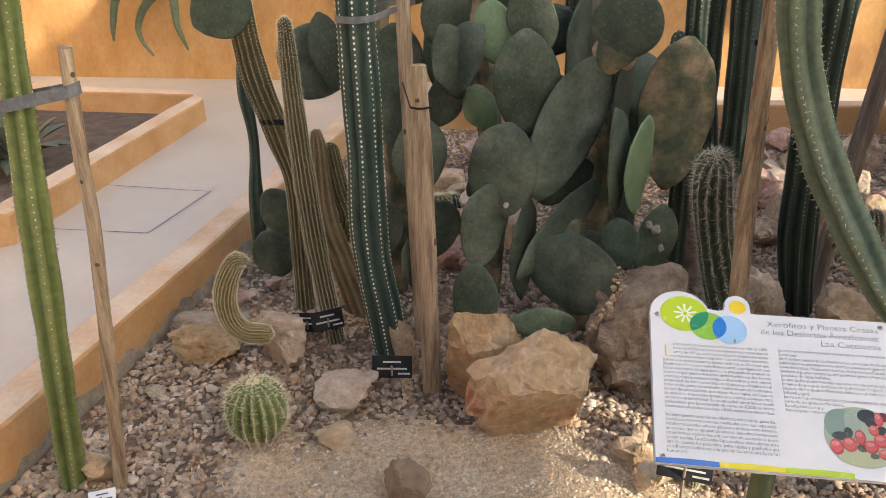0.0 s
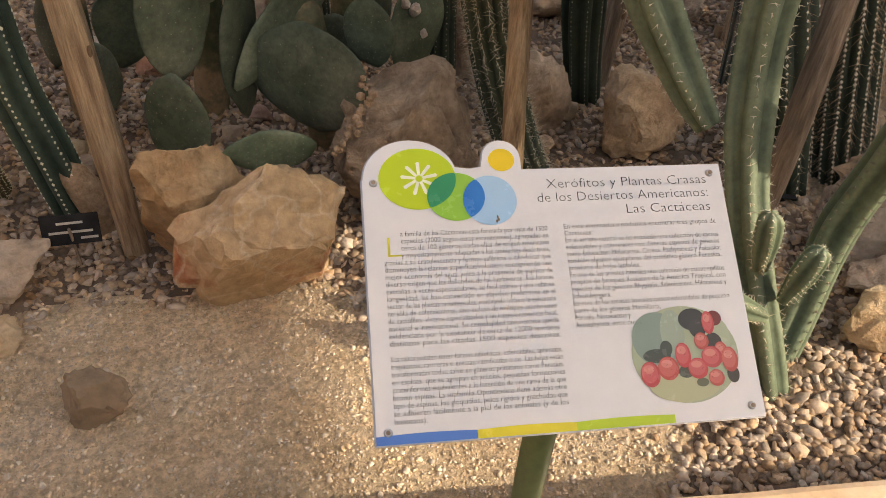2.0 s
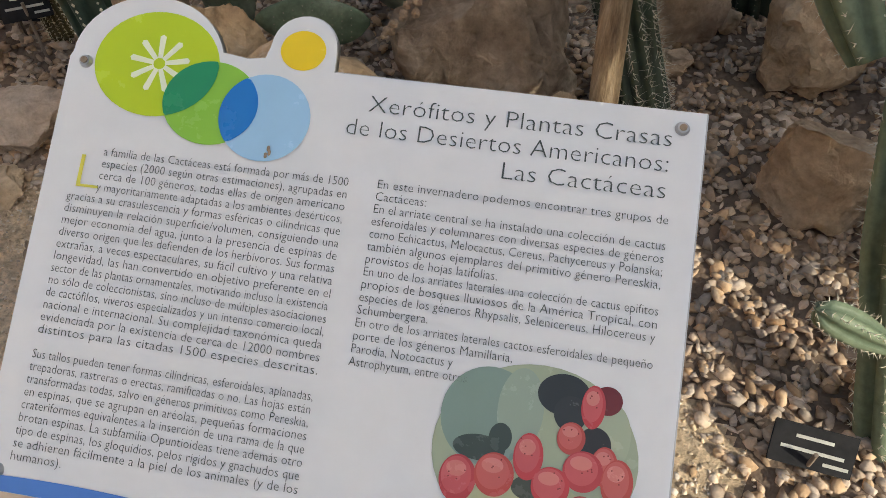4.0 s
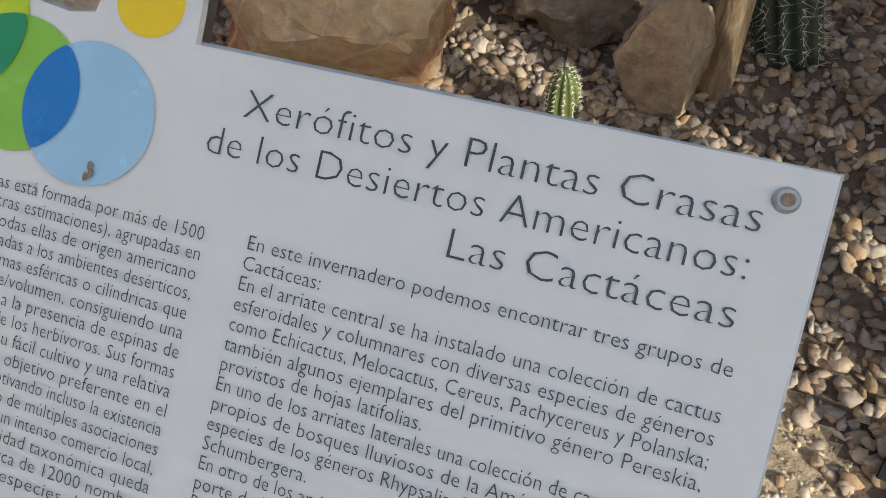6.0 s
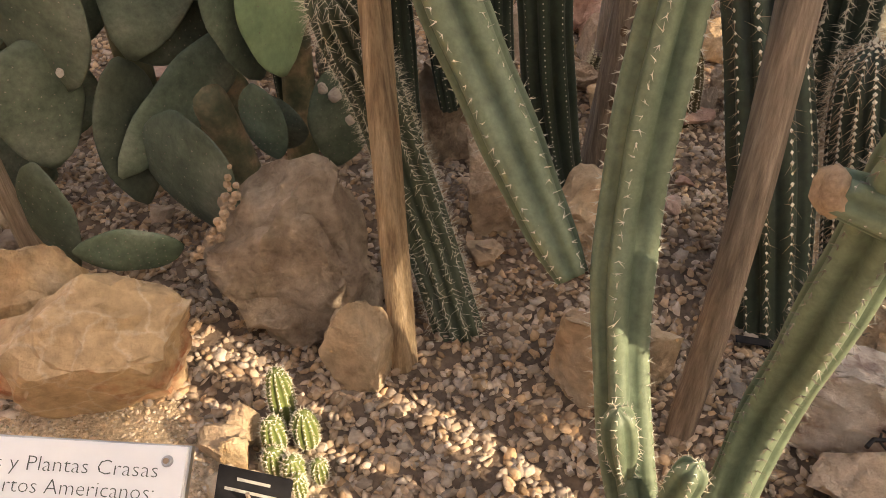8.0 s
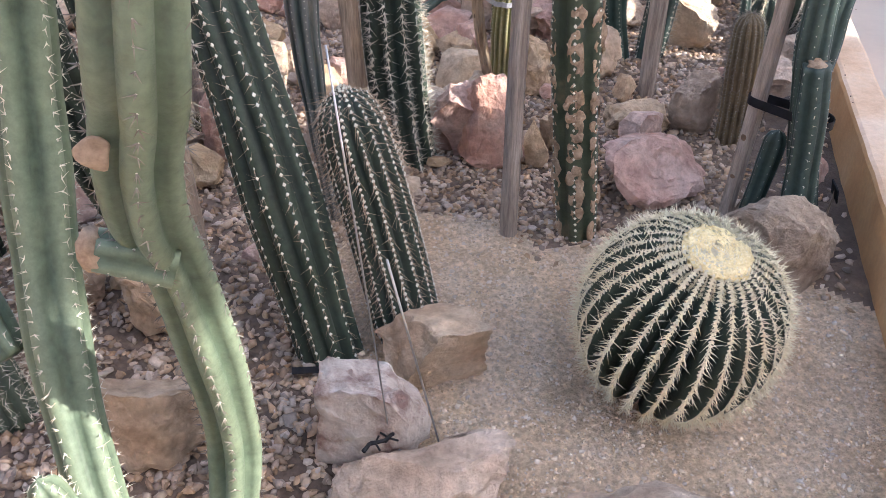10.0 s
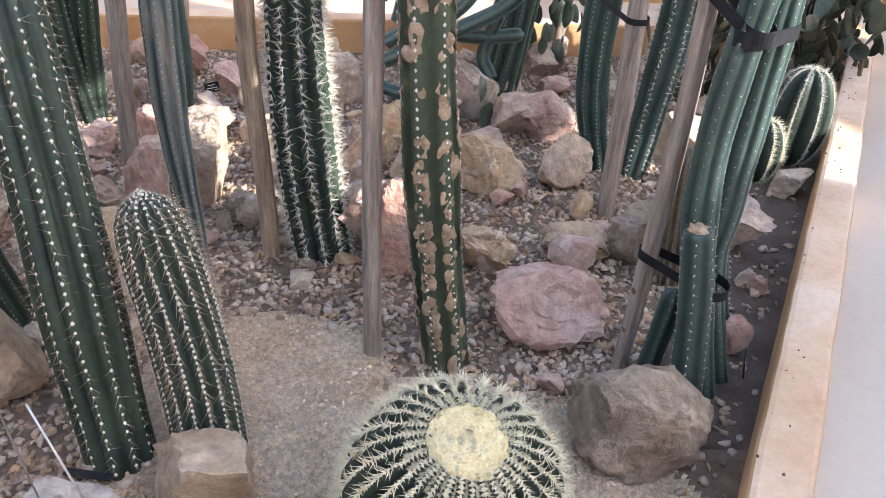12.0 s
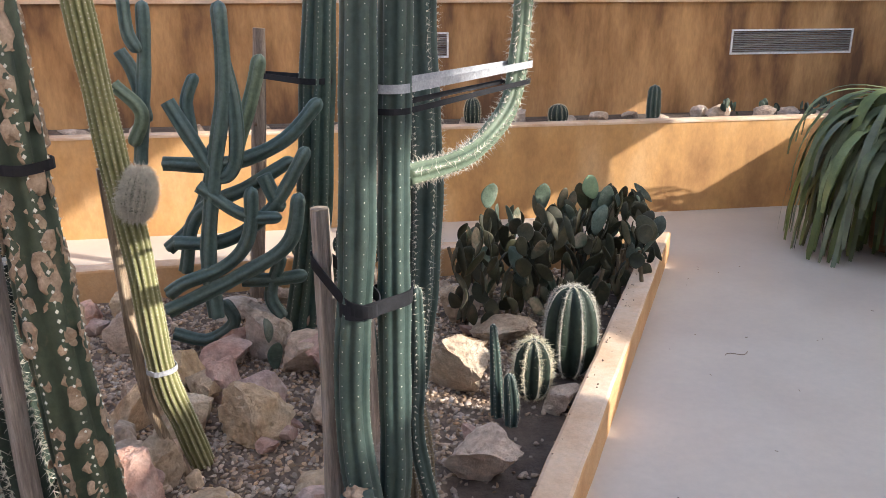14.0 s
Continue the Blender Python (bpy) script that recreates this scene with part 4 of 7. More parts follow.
LEFT = ["a familia de las Cactáceas está formada por más de 1500", "especies (2000 según otras estimaciones), agrupadas en", "cerca de 100 géneros, todas ellas de origen americano", "y mayoritariamente adaptadas a los ambientes desérticos,", "gracias a su crasulescencia y formas esféricas o cilíndricas que", "disminuyen la relación superficie/volumen, consiguiendo una", "mejor economía del agua, junto a la presencia de espinas de", "diverso origen que les defienden de los herbívoros. Sus formas", "extrañas, a veces espectaculares, su fácil cultivo y una relativa", "longevidad, las han convertido en objetivo preferente en el", "sector de las plantas ornamentales, motivando incluso la existencia", "no sólo de coleccionistas, sino incluso de múltiples asociaciones", "de cactófilos, viveros especializados y un intenso comercio local,", "nacional e internacional. Su complejidad taxonómica queda", "evidenciada por la existencia de cerca de 12000 nombres", "distintos para las citadas 1500 especies descritas.", "", "Sus tallos pueden tener formas cilíndricas, esferoidales, aplanadas,", "trepadoras, rastreras o erectas, ramificadas o no. Las hojas están", "transformadas todas, salvo en géneros primitivos como Pereskia,", "en espinas, que se agrupan en aréolas, pequeñas formaciones", "crateriformes equivalentes a la inserción de una rama de la que", "brotan espinas. La subfamilia Opuntioideas tiene además otro", "tipo de espinas, los gloquidios, pelos rígidos y gnachudos que", "se adhieren fácilmente a la piel de los animales (y de los", "humanos)."]
for i, s in enumerate(LEFT):
    y = 0.2187 - i * 0.00843
    x0 = 0.0261 if i < 4 else 0.0068
    words("text_line", s, x0, y, 0.0088, panel, m_ink, (0.1936 - x0) if len(s) > 12 else 0.034)
words("initial", "L", 0.0078, 0.1945, 0.035, panel, ink("initial_ink", (0.72, 0.66, 0.10)), 0.0155)
RIGHT = [("En este invernadero podemos encontrar tres grupos de", 0.184), ("Cactáceas:", 0.033), ("En el arriate central se ha instalado una colección de cactus", 0.184), ("esferoidales y columnares con diversas especies de géneros", 0.184), ("como Echicactus, Melocactus, Cereus, Pachycereus y Polanska;", 0.184), ("también algunos ejemplares del primitivo género Pereskia,", 0.184), ("provistos de hojas latifolias.", 0.084), ("En uno de los arriates laterales una colección de cactus epifitos", 0.184), ("propios de bosques lluviosos de la América Tropical, con", 0.184), ("especies de los géneros Rhypsalis, Selenicereus, Hilocereus y", 0.184), ("Schumbergera.", 0.045), ("En otro de los arriates laterales cactos esferoidales de pequeño", 0.184), ("porte de los géneros Mamillaria,", 0.1), ("Parodia, Notocactus y", 0.064), ("Astrophytum, entre otros.", 0.076)]
for i, (s, w) in enumerate(RIGHT):
    words("text_line", s, 0.2125, 0.2200 - i * 0.00848, 0.0088, panel, m_ink, w)
# round photograph of red fruit on a green stem
disc("photo", 0.3333, 0.0635, 0.062, 0.056, 0.0006, (0.36, 0.42, 0.30))
fr = np.random.default_rng(3)
for k, (nm, cxx, cyy, rx, ry, c) in enumerate((("photo_pad", 0.303, 0.083, 0.029, 0.031, (0.22, 0.31, 0.27)), ("photo_pad", 0.322, 0.090, 0.014, 0.026, (0.30, 0.38, 0.31)), ("photo_ground", 0.328, 0.030, 0.042, 0.021, (0.44, 0.46, 0.29)), ("photo_pad", 0.375, 0.081, 0.014, 0.022, (0.40, 0.46, 0.33)), ("photo_shade", 0.347, 0.103, 0.016, 0.013, (0.03, 0.035, 0.035)), ("photo_shade", 0.352, 0.092, 0.010, 0.011, (0.035, 0.04, 0.04)), ("photo_shade", 0.300, 0.063, 0.016, 0.008, (0.05, 0.07, 0.06)), ("photo_shade", 0.312, 0.071, 0.007, 0.009, (0.05, 0.07, 0.06)), ("photo_shade", 0.368, 0.075, 0.010, 0.011, (0.03, 0.03, 0.03)), ("photo_shade", 0.331, 0.043, 0.009, 0.007, (0.07, 0.08, 0.06)), ("photo_shade", 0.348, 0.030, 0.007, 0.005, (0.10, 0.11, 0.07)), ("photo_shade", 0.385, 0.037, 0.007, 0.010, (0.03, 0.03, 0.025)), ("photo_shade", 0.373, 0.103, 0.009, 0.009, (0.16, 0.02, 0.025)))):
    disc(nm, cxx, cyy, rx, ry, 0.0008 + 0.00002 * k, c)
for i, (cxx, cyy, rx, ry) in enumerate(((0.2895, 0.0425, 0.0112, 0.0145), (0.311, 0.048, 0.012, 0.0135), (0.330, 0.062, 0.009, 0.0145), (0.354, 0.077, 0.0085, 0.010), (0.365, 0.098, 0.0072, 0.0135), (0.375, 0.063, 0.008, 0.012), (0.363, 0.058, 0.012, 0.0125), (0.3835, 0.054, 0.0095, 0.0145), (0.345, 0.046, 0.0115, 0.012), (0.3645, 0.034, 0.0092, 0.0095))):
    z = 0.0012 + 0.00006 * i
    disc("photo_fruit", cxx, cyy, rx, ry, z, (0.44 + 0.03 * (i % 3), 0.055 + 0.02 * (i % 2), 0.065))
    disc("photo_fruit_side", cxx - rx * 0.08, cyy + ry * 0.12, rx * 0.82, ry * 0.8, z + 0.00002, (0.55, 0.105 + 0.02 * (i % 2), 0.11))
    disc("photo_fruit_gloss", cxx - rx * 0.12, cyy + ry * 0.4, rx * 0.55, ry * 0.34, z + 0.00004, (0.64, 0.21, 0.19))
    for k in range(4):
        disc("photo_speck", cxx + rx * fr.uniform(-0.6, 0.6), cyy + ry * fr.uniform(-0.2, 0.75), 0.0005, 0.0005, z + 0.00005, (0.16, 0.03, 0.03), 8)
for x, y in ((0, 0), (0.4, 0), (0, 0.285), (0.4, 0.285)):
    bm = bmesh.new()
    bmesh.ops.create_cone(bm, cap_ends=True, segments=18, radius1=0.0048, radius2=0.0036, depth=0.003, matrix=Matrix.Translation((x, y, 0.0016)))
    bm.transform(LOCAL)
    scr = part("screw", bm, m_metal, sign, "dull steel screw")
    bm = bmesh.new()
    bmesh.ops.create_cone(bm, cap_ends=True, segments=12, radius1=0.0024, radius2=0.0024, depth=0.0008, matrix=Matrix.Translation((x, y, 0.0035)))
    bm.transform(LOCAL)
    part("screw_socket", bm, m_darkstone, scr, "dark screw socket")
bm = bmesh.new()
for x, y in ((0.1378, 0.2375), (0.1388, 0.2345), (0.1366, 0.2325)):
    bmesh.ops.create_icosphere(bm, subdivisions=1, radius=0.0016, matrix=Matrix.Translation((x, y, 0.0022)) @ Matrix.Diagonal((0.8, 1.5, 0.4, 1)))
bm.transform(LOCAL)
part("dirt_fleck", bm, m_darkstone, panel)
bm = bmesh.new()
top = LOCAL @ Vector((0.2, 0.10, -0.012))
bar(bm, (top.x, top.y, -0.05), (top.x, top.y, top.z - 0.012), 0.021, 24)
part("post", bm, m_post, sign, "round green painted post", smooth=True)
bm = bmesh.new()
box(bm, (0.13, 0.03, -0.018), (0.27, 0.16, -0.0115), 0.001)
bm.transform(LOCAL)
part("bracket", bm, m_post, sign)


def plant_label(at, wide, high, yaw, lean, z, text="", stalk=0.0, label="small black engraved plant label on a stalk", light=False):
    th = holder("plant_label", at, label, "label", "plant labels")
    bm = bmesh.new()
    box(bm, (-wide / 2, -0.0025, 0), (wide / 2, 0.0025, high), 0.0012)
    up = pose(0, 0, z, -lean, 0, 0)
    bm.transform(up)
    pl = part("plate", bm, m_panel if light else m_black, th)
    bm = bmesh.new()
    bar(bm, (0, 0.006, -0.03), (0, 0.004, z + high * 0.6), 0.004, 8)
    part("stalk", bm, m_wooddark, th)
    bm = bmesh.new()
    for k, (w, zz) in enumerate(((0.45, 0.72), (0.75, 0.42), (0.3, 0.2))):
        x0 = -w * wide / 2 if k < 2 else wide * 0.15
        box(bm, (x0, -0.0034, high * zz - high * 0.04), (x0 + w * wide, -0.0027, high * zz + high * 0.04))
    bm.transform(up)
    part("engraving", bm, m_ink if light else m_labelink, pl)
    th.rotation_euler = (0, 0, radians(yaw))
    return th


plant_label((-0.41, 2.876, 0.0), 0.13, 0.075, 0, 25, 0.045)
plant_label((-0.045, 2.522, 0.0), 0.14, 0.078, 0, 25, 0.075)
plant_label((0.826, 1.985, 0.0), 0.15, 0.07, -16, 40, 0.11)
plant_label((1.40, 1.73, 0.0), 0.13, 0.07, -14, 45, 0.02)
plant_label((3.77, 2.634, 0.0), 0.08, 0.05, 60, 10, 0.06)
plant_label((-0.839, 1.957, 0.0), 0.075, 0.05, 20, 60, 0.01, label="small white plant label leaning on a rock", light=True)
plant_label((-0.303, 2.77, 0.0), 0.12, 0.075, 25, 20, 0.12)
plant_label((1.984, 5.009, 0.0), 0.08, 0.05, 30, 20, 0.02)

def pad_mesh(L, W, T):
    """An egg-shaped cladode of length L, standing on its narrow end."""
    vs, fs = [], []
    nu, nv = 20, 14
    for j in range(nv + 1):
        z = j / nv
        w = math.sin(math.pi * min(max(z, 0.004), 0.996)) ** 0.52 * (0.84 + 0.34 * z - 0.14 * z * z)
        for i in range(nu):
            a = 2 * math.pi * i / nu
            ca, sa = math.cos(a), math.sin(a)
            vs.append((0.5 * W * w * ca * 1.05, 0.5 * T * (w ** 0.7) * sa * (1 if abs(sa) < 0.99 else 0.97), L * (z - 0.0)))
    for j in range(nv):
        for i in range(nu):
            fs.append((j * nu + i, j * nu + (i + 1) % nu, (j + 1) * nu + (i + 1) % nu, (j + 1) * nu + i))
    fs += [tuple(range(nu))[::-1], tuple(range(nv * nu, (nv + 1) * nu))]
    return vs, fs


def pad(parent, at, L, W, ang, yaw, skin, seed, T=0.024, pitch=0.0, origin=(0, 0, 0), dots=True):
    """A pad whose middle is at at, turned ang degrees clockwise in the picture of the bed's front."""
    rng = np.random.default_rng(seed)
    vs, fs = pad_mesh(L, W, T)
    m = Matrix.Translation(Vector(at) - Vector(origin)) @ Matrix.Rotation(radians(yaw), 4, 'Z') @ Matrix.Rotation(radians(pitch), 4, 'X') @ Matrix.Rotation(radians(ang), 4, 'Y') @ Matrix.Translation((0, 0, -L / 2))
    bend = rng.uniform(-0.03, 0.03)
    off = Vector(rng.uniform(-9, 9, 3))
    co = []
    for v in vs:
        q = Vector(v)
        q.y += bend * (q.z / L - 0.5) ** 2 * 4 * 0.6 + 0.006 * noise.noise(q * 14 + off)
        q.x += 0.012 * noise.noise(Vector((q.z * 9, q.x * 4, 0)) + off)
        co.append(m @ q)
    ob = put("pad", co, fs, skin, parent=parent)
    if dots:
        root, way = [], []
        for j in range(2, 11):
            for i in range(-3, 4):
                x, z = i / 3.6 * W * 0.5 + (j % 2) * W * 0.06, L * j / 12
                w = math.sin(math.pi * z / L) ** 0.62 * (0.80 + 0.42 * z / L - 0.18 * (z / L) ** 2) * 0.5 * W
                if abs(x) < w * 0.93:
                    for sgn in (-1, 1):
                        yy = sgn * 0.5 * T * math.sqrt(max(0, 1 - (x / (w * 1.05)) ** 2))
                        root.append(m @ Vector((x, yy, z)))
                        way.append((m.to_3x3() @ Vector((0, sgn, 0))))
        n = len(root)
        if n:
            v, f = spikes(np.array(root, float), np.array(way, float), np.full(n, 0.0022), 0.0016, rng)
            tagged(put("areole_wool", v, f, m_darkspine, parent=ob), kind="stuff")
    return ob


# ---- stakes ----
stake("stake", "slim reddish wooden stake tied to a green column", [(-0.827, 2.05, -0.03, 0.0221), (-0.74, 2.053, 0.783, 0.019), (-0.727, 2.053, 1.043, 0.0193), (-0.709, 2.054, 1.303, 0.0168)], m_wood, 1)
stake("stake", "thick split wooden stake beside the dotted column", [(0.094, 2.556, -0.03, 0.0323), (0.085, 2.556, 0.433, 0.032), (0.078, 2.556, 0.83, 0.0299), (0.072, 2.556, 1.153, 0.0215)], m_wood, 2)
stake("stake", "tall pale wooden stake behind the dotted column", [(0.038, 2.897, -0.03, 0.0269), (0.018, 2.896, 0.71, 0.0263), (0.004, 2.896, 1.185, 0.0253), (-0.0, 2.895, 1.464, 0.0241), (-0.003, 2.894, 1.664, 0.024)], m_wood, 3)
stake("stake", "square-edged brown stake by the grey boulder", [(1.102, 2.44, -0.03, 0.0326), (1.092, 2.515, 0.5, 0.031), (1.088, 2.571, 1.0, 0.03), (1.089, 2.61, 1.45, 0.028), (1.093, 2.628, 1.75, 0.027)], m_wood, 4)
stake("stake", "grey-brown stake with a long crack between the forked stems", [(1.701, 2.213, -0.03, 0.0315), (1.728, 2.234, 0.3, 0.033), (1.741, 2.256, 0.6, 0.034), (1.744, 2.28, 0.9, 0.035), (1.739, 2.297, 1.1, 0.036), (1.714, 2.336, 1.6, 0.036)], m_wooddark, 5)
stake("stake", "dark stake behind the forked cactus", [(1.678, 3.229, -0.03, 0.0368), (1.712, 3.215, 0.385, 0.0352), (1.738, 3.204, 0.721, 0.0336), (1.784, 3.184, 1.319, 0.034)], m_wooddark, 6)
stake("stake", "silvery grey stake next to the scarred column", [(2.685, 2.875, -0.03, 0.0287), (2.683, 2.875, 0.554, 0.0269), (2.69, 2.874, 1.02, 0.0267), (2.692, 2.874, 1.278, 0.0261), (2.697, 2.874, 1.978, 0.026)], m_woodgrey, 7)
stake("stake", "split pale stake strapped to a white-spined column", [(2.356, 3.457, -0.03, 0.0305), (2.35, 3.457, 0.329, 0.0307), (2.333, 3.46, 0.734, 0.0302), (2.344, 3.458, 1.164, 0.0309), (2.359, 3.455, 1.764, 0.031)], m_wood, 8)
stake("stake", "smooth grey stake among the back columns", [(1.812, 3.852, -0.03, 0.0291), (1.836, 3.849, 0.37, 0.0338), (1.869, 3.845, 0.802, 0.0353), (1.895, 3.841, 1.087, 0.0335), (1.904, 3.84, 1.187, 0.034)], m_woodgrey, 9)
stake("stake", "short brown stake tied to a green column", [(1.867, 4.823, -0.03, 0.0377), (1.92, 4.817, 0.6, 0.0354), (1.949, 4.813, 0.978, 0.0313)], m_wood, 10)
stake("stake", "thin dark leaning stake", [(3.884, 5.386, -0.03, 0.0407), (3.941, 5.379, 0.414, 0.0422), (4.02, 5.369, 0.826, 0.0403), (4.171, 5.35, 1.611, 0.04)], m_wooddark, 11)
stake("stake", "thin dark stake inside the sprawling cactus", [(3.272, 5.523, -0.03, 0.0382), (3.344, 5.505, 0.812, 0.0395), (3.404, 5.49, 1.604, 0.0311)], m_wooddark, 12)
stake("stake", "weathered stake between two columns", [(3.687, 3.67, -0.03, 0.0364), (3.681, 3.671, 0.417, 0.0384), (3.671, 3.672, 0.852, 0.0377), (3.677, 3.671, 1.14, 0.0376), (3.696, 3.668, 2.04, 0.038)], m_woodgrey, 13)
stake("stake", "leaning grey round stake strapped to twin columns", [(3.429, 2.747, -0.03, 0.0233), (3.445, 2.744, 0.392, 0.026), (3.453, 2.743, 0.769, 0.0252), (3.452, 2.744, 1.06, 0.0247), (3.449, 2.744, 1.276, 0.0232)], m_woodgrey, 14)
stake("stake", "thin wooden stake leaning behind the scarred column", [(3.0, 3.68, -0.05, 0.018), (2.892, 3.622, 0.304, 0.0206), (2.856, 3.631, 0.575, 0.022), (2.84, 3.635, 0.972, 0.0229), (2.829, 3.638, 1.225, 0.0222)], m_wood, 15)

# ---- columns ----
cactus("column_cactus", "tall bright green ribbed column tied to a slim stake", [(-0.974, 2.056, -0.03, 0.0394), (-0.91, 2.058, 0.613, 0.0441), (-0.871, 2.059, 1.013, 0.0418), (-0.835, 2.061, 1.339, 0.0336), (-0.817, 2.061, 1.485, 0.0312), (-0.78, 2.061, 1.783, 0.031)], m_green, 6, 0.3, False, 0.0022, 0.02, 2, 0.010, m_darkspine, seed=1)
cactus("column_cactus", "golden-brown finely ribbed column", [(-0.301, 2.888, -0.03, 0.0359), (-0.349, 2.886, 0.403, 0.0381), (-0.372, 2.886, 0.717, 0.0374), (-0.385, 2.885, 0.983, 0.0339), (-0.39, 2.885, 1.249, 0.0223)], m_olive, 16, 0.16, True, 0.0014, 0.010, 4, 0.010, m_goldspine, seed=2)
cactus("column_cactus", "brown column curving up with golden ribs", [(-0.474, 3.146, -0.03, 0.0387), (-0.471, 3.146, 0.332, 0.0371), (-0.47, 3.146, 0.578, 0.0381), (-0.515, 3.145, 0.776, 0.0501), (-0.579, 3.142, 1.005, 0.0526), (-0.613, 3.141, 1.269, 0.0485), (-0.622, 3.141, 1.494, 0.0469)], m_olive, 14, 0.2, True, 0.0014, 0.012, 4, 0.009, m_goldspine, seed=3)
cactus("column_cactus", "brown corky column leaning at its base", [(-0.22, 3.112, -0.03, 0.0526), (-0.297, 3.109, 0.247, 0.0555), (-0.35, 3.107, 0.448, 0.0495), (-0.357, 3.107, 0.752, 0.028), (-0.364, 3.107, 0.801, 0.0193)], m_brownstem, 10, 0.2, True, 0.0016, 0.014, 3, 0.008, m_darkspine, seed=4)
cactus("column_cactus", "short golden column behind the group", [(-0.289, 3.168, 0.321, 0.0419), (-0.263, 3.169, 0.422, 0.0414), (-0.295, 3.168, 0.545, 0.0384), (-0.325, 3.167, 0.733, 0.0286)], m_olive, 14, 0.18, True, 0.0014, 0.012, 3, 0.008, m_goldspine, seed=104)
cactus("column_cactus", "thin bluish branch with a dark thick joint", [(-0.752, 3.49, 0.09, 0.0209), (-0.733, 3.491, 0.275, 0.0385), (-0.73, 3.491, 0.412, 0.0303), (-0.713, 3.491, 0.635, 0.0221), (-0.726, 3.491, 0.834, 0.0311), (-0.722, 3.491, 0.999, 0.0234)], m_blue, 6, 0.2, True, 0.0015, 0.02, 2, 0.006, m_darkspine, seed=5)
cactus("curling_cactus", "golden hairy stem curling over a rock", [(-0.526, 2.601, 0.484, 0.0114), (-0.559, 2.6, 0.493, 0.0305), (-0.597, 2.598, 0.434, 0.0366), (-0.621, 2.597, 0.347, 0.0371), (-0.609, 2.598, 0.261, 0.0376), (-0.56, 2.6, 0.209, 0.0359), (-0.465, 2.603, 0.202, 0.032)], m_goldhair, 20, 0.07, True, 0.001, 0.007, 7, 0.009, m_goldspine, seed=6, width=0.0003)
cactus("column_cactus", "tall dark blue-green column dotted with white areoles", [(-0.053, 2.699, -0.03, 0.0613), (-0.081, 2.698, 0.22, 0.0634), (-0.119, 2.696, 0.514, 0.0645), (-0.12, 2.696, 0.879, 0.0625), (-0.125, 2.696, 1.221, 0.0606), (-0.122, 2.696, 1.417, 0.0585), (-0.109, 2.696, 1.7, 0.0538)], m_blue, 8, 0.26, True, 0.0042, 0.017, 0, seed=7)
cactus("cactus_stump", "cut tan stump at the foot of the dotted column", [(0.007, 2.682, -0.031, 0.042), (-0.025, 2.681, 0.135, 0.0453), (-0.066, 2.679, 0.226, 0.0305)], m_cork, 5, 0.1, True, 0, 0.05, 0, seed=107)
cactus("forked_cactus", "short pruned stub of the forked cactus", [(1.735, 1.862, 0.835, 0.036), (1.69, 1.868, 0.855, 0.035), (1.645, 1.873, 0.872, 0.03)], m_sage, 5, 0.3, False, 0.0016, 0.02, 2, 0.008, m_darkspine, seed=109)
cactus("column_cactus", "hairy dark column leaning against a stake", [(1.241, 2.546, -0.03, 0.062), (1.199, 2.625, 0.1, 0.066), (1.165, 2.68, 0.2, 0.066), (1.105, 2.735, 0.4, 0.065), (1.055, 2.73, 0.6, 0.064), (1.015, 2.67, 0.75, 0.062), (0.99, 2.6, 0.87, 0.05)], m_mottle, 12, 0.24, True, 0.0016, 0.013, 4, 0.03, m_spine, seed=8, width=0.0005)
cactus("forked_cactus", "sage green forked cactus with a sunlit foot", [(1.558, 1.78, -0.05, 0.044), (1.524, 1.894, 0.15, 0.048), (1.504, 1.996, 0.3, 0.05), (1.499, 2.111, 0.5, 0.053), (1.519, 2.203, 0.7, 0.056), (1.55, 2.26, 0.9, 0.058), (1.58, 2.29, 1.1, 0.057), (1.6, 2.31, 1.35, 0.056), (1.63, 2.33, 1.85, 0.055)], m_sage, 5, 0.42, False, 0.0018, 0.021, 4, 0.015, m_spine, seed=9, width=0.0007)
cactus("forked_cactus", "thick sage green branch with pruned callus", [(1.62, 1.88, -0.03, 0.045), (1.7, 1.955, 0.12, 0.048), (1.745, 2.0, 0.3, 0.05), (1.752, 1.97, 0.5, 0.05), (1.742, 1.92, 0.72, 0.048), (1.732, 1.89, 0.84, 0.046), (1.72, 1.855, 0.92, 0.049), (1.727, 1.81, 1.024, 0.053), (1.745, 1.77, 1.104, 0.052), (1.757, 1.73, 1.173, 0.05), (1.79, 1.68, 1.36, 0.048)], m_sage, 5, 0.42, False, 0.0016, 0.026, 5, 0.016, m_darkspine, seed=10, width=0.0007)
cactus("forked_cactus", "sage green arm hanging down to a dry tip", [(1.419, 2.147, 0.515, 0.03), (1.372, 2.215, 0.6, 0.05), (1.3, 2.31, 0.75, 0.058), (1.231, 2.38, 0.9, 0.059), (1.156, 2.43, 1.1, 0.058), (1.1, 2.43, 1.3, 0.057), (1.08, 2.42, 1.5, 0.055), (1.07, 2.4, 1.78, 0.052)], m_sage, 5, 0.38, False, 0.002, 0.022, 3, 0.014, m_spine, seed=11, width=0.0007)
cactus("column_cactus", "dark green column at the rocks", [(1.594, 3.137, -0.03, 0.065), (1.51, 3.09, 0.4, 0.072), (1.465, 3.03, 0.8, 0.073), (1.43, 2.98, 1.2, 0.073), (1.4, 2.92, 1.6, 0.073)], m_dark, 9, 0.26, False, 0.0022, 0.018, 2, 0.006, m_darkspine, seed=12)
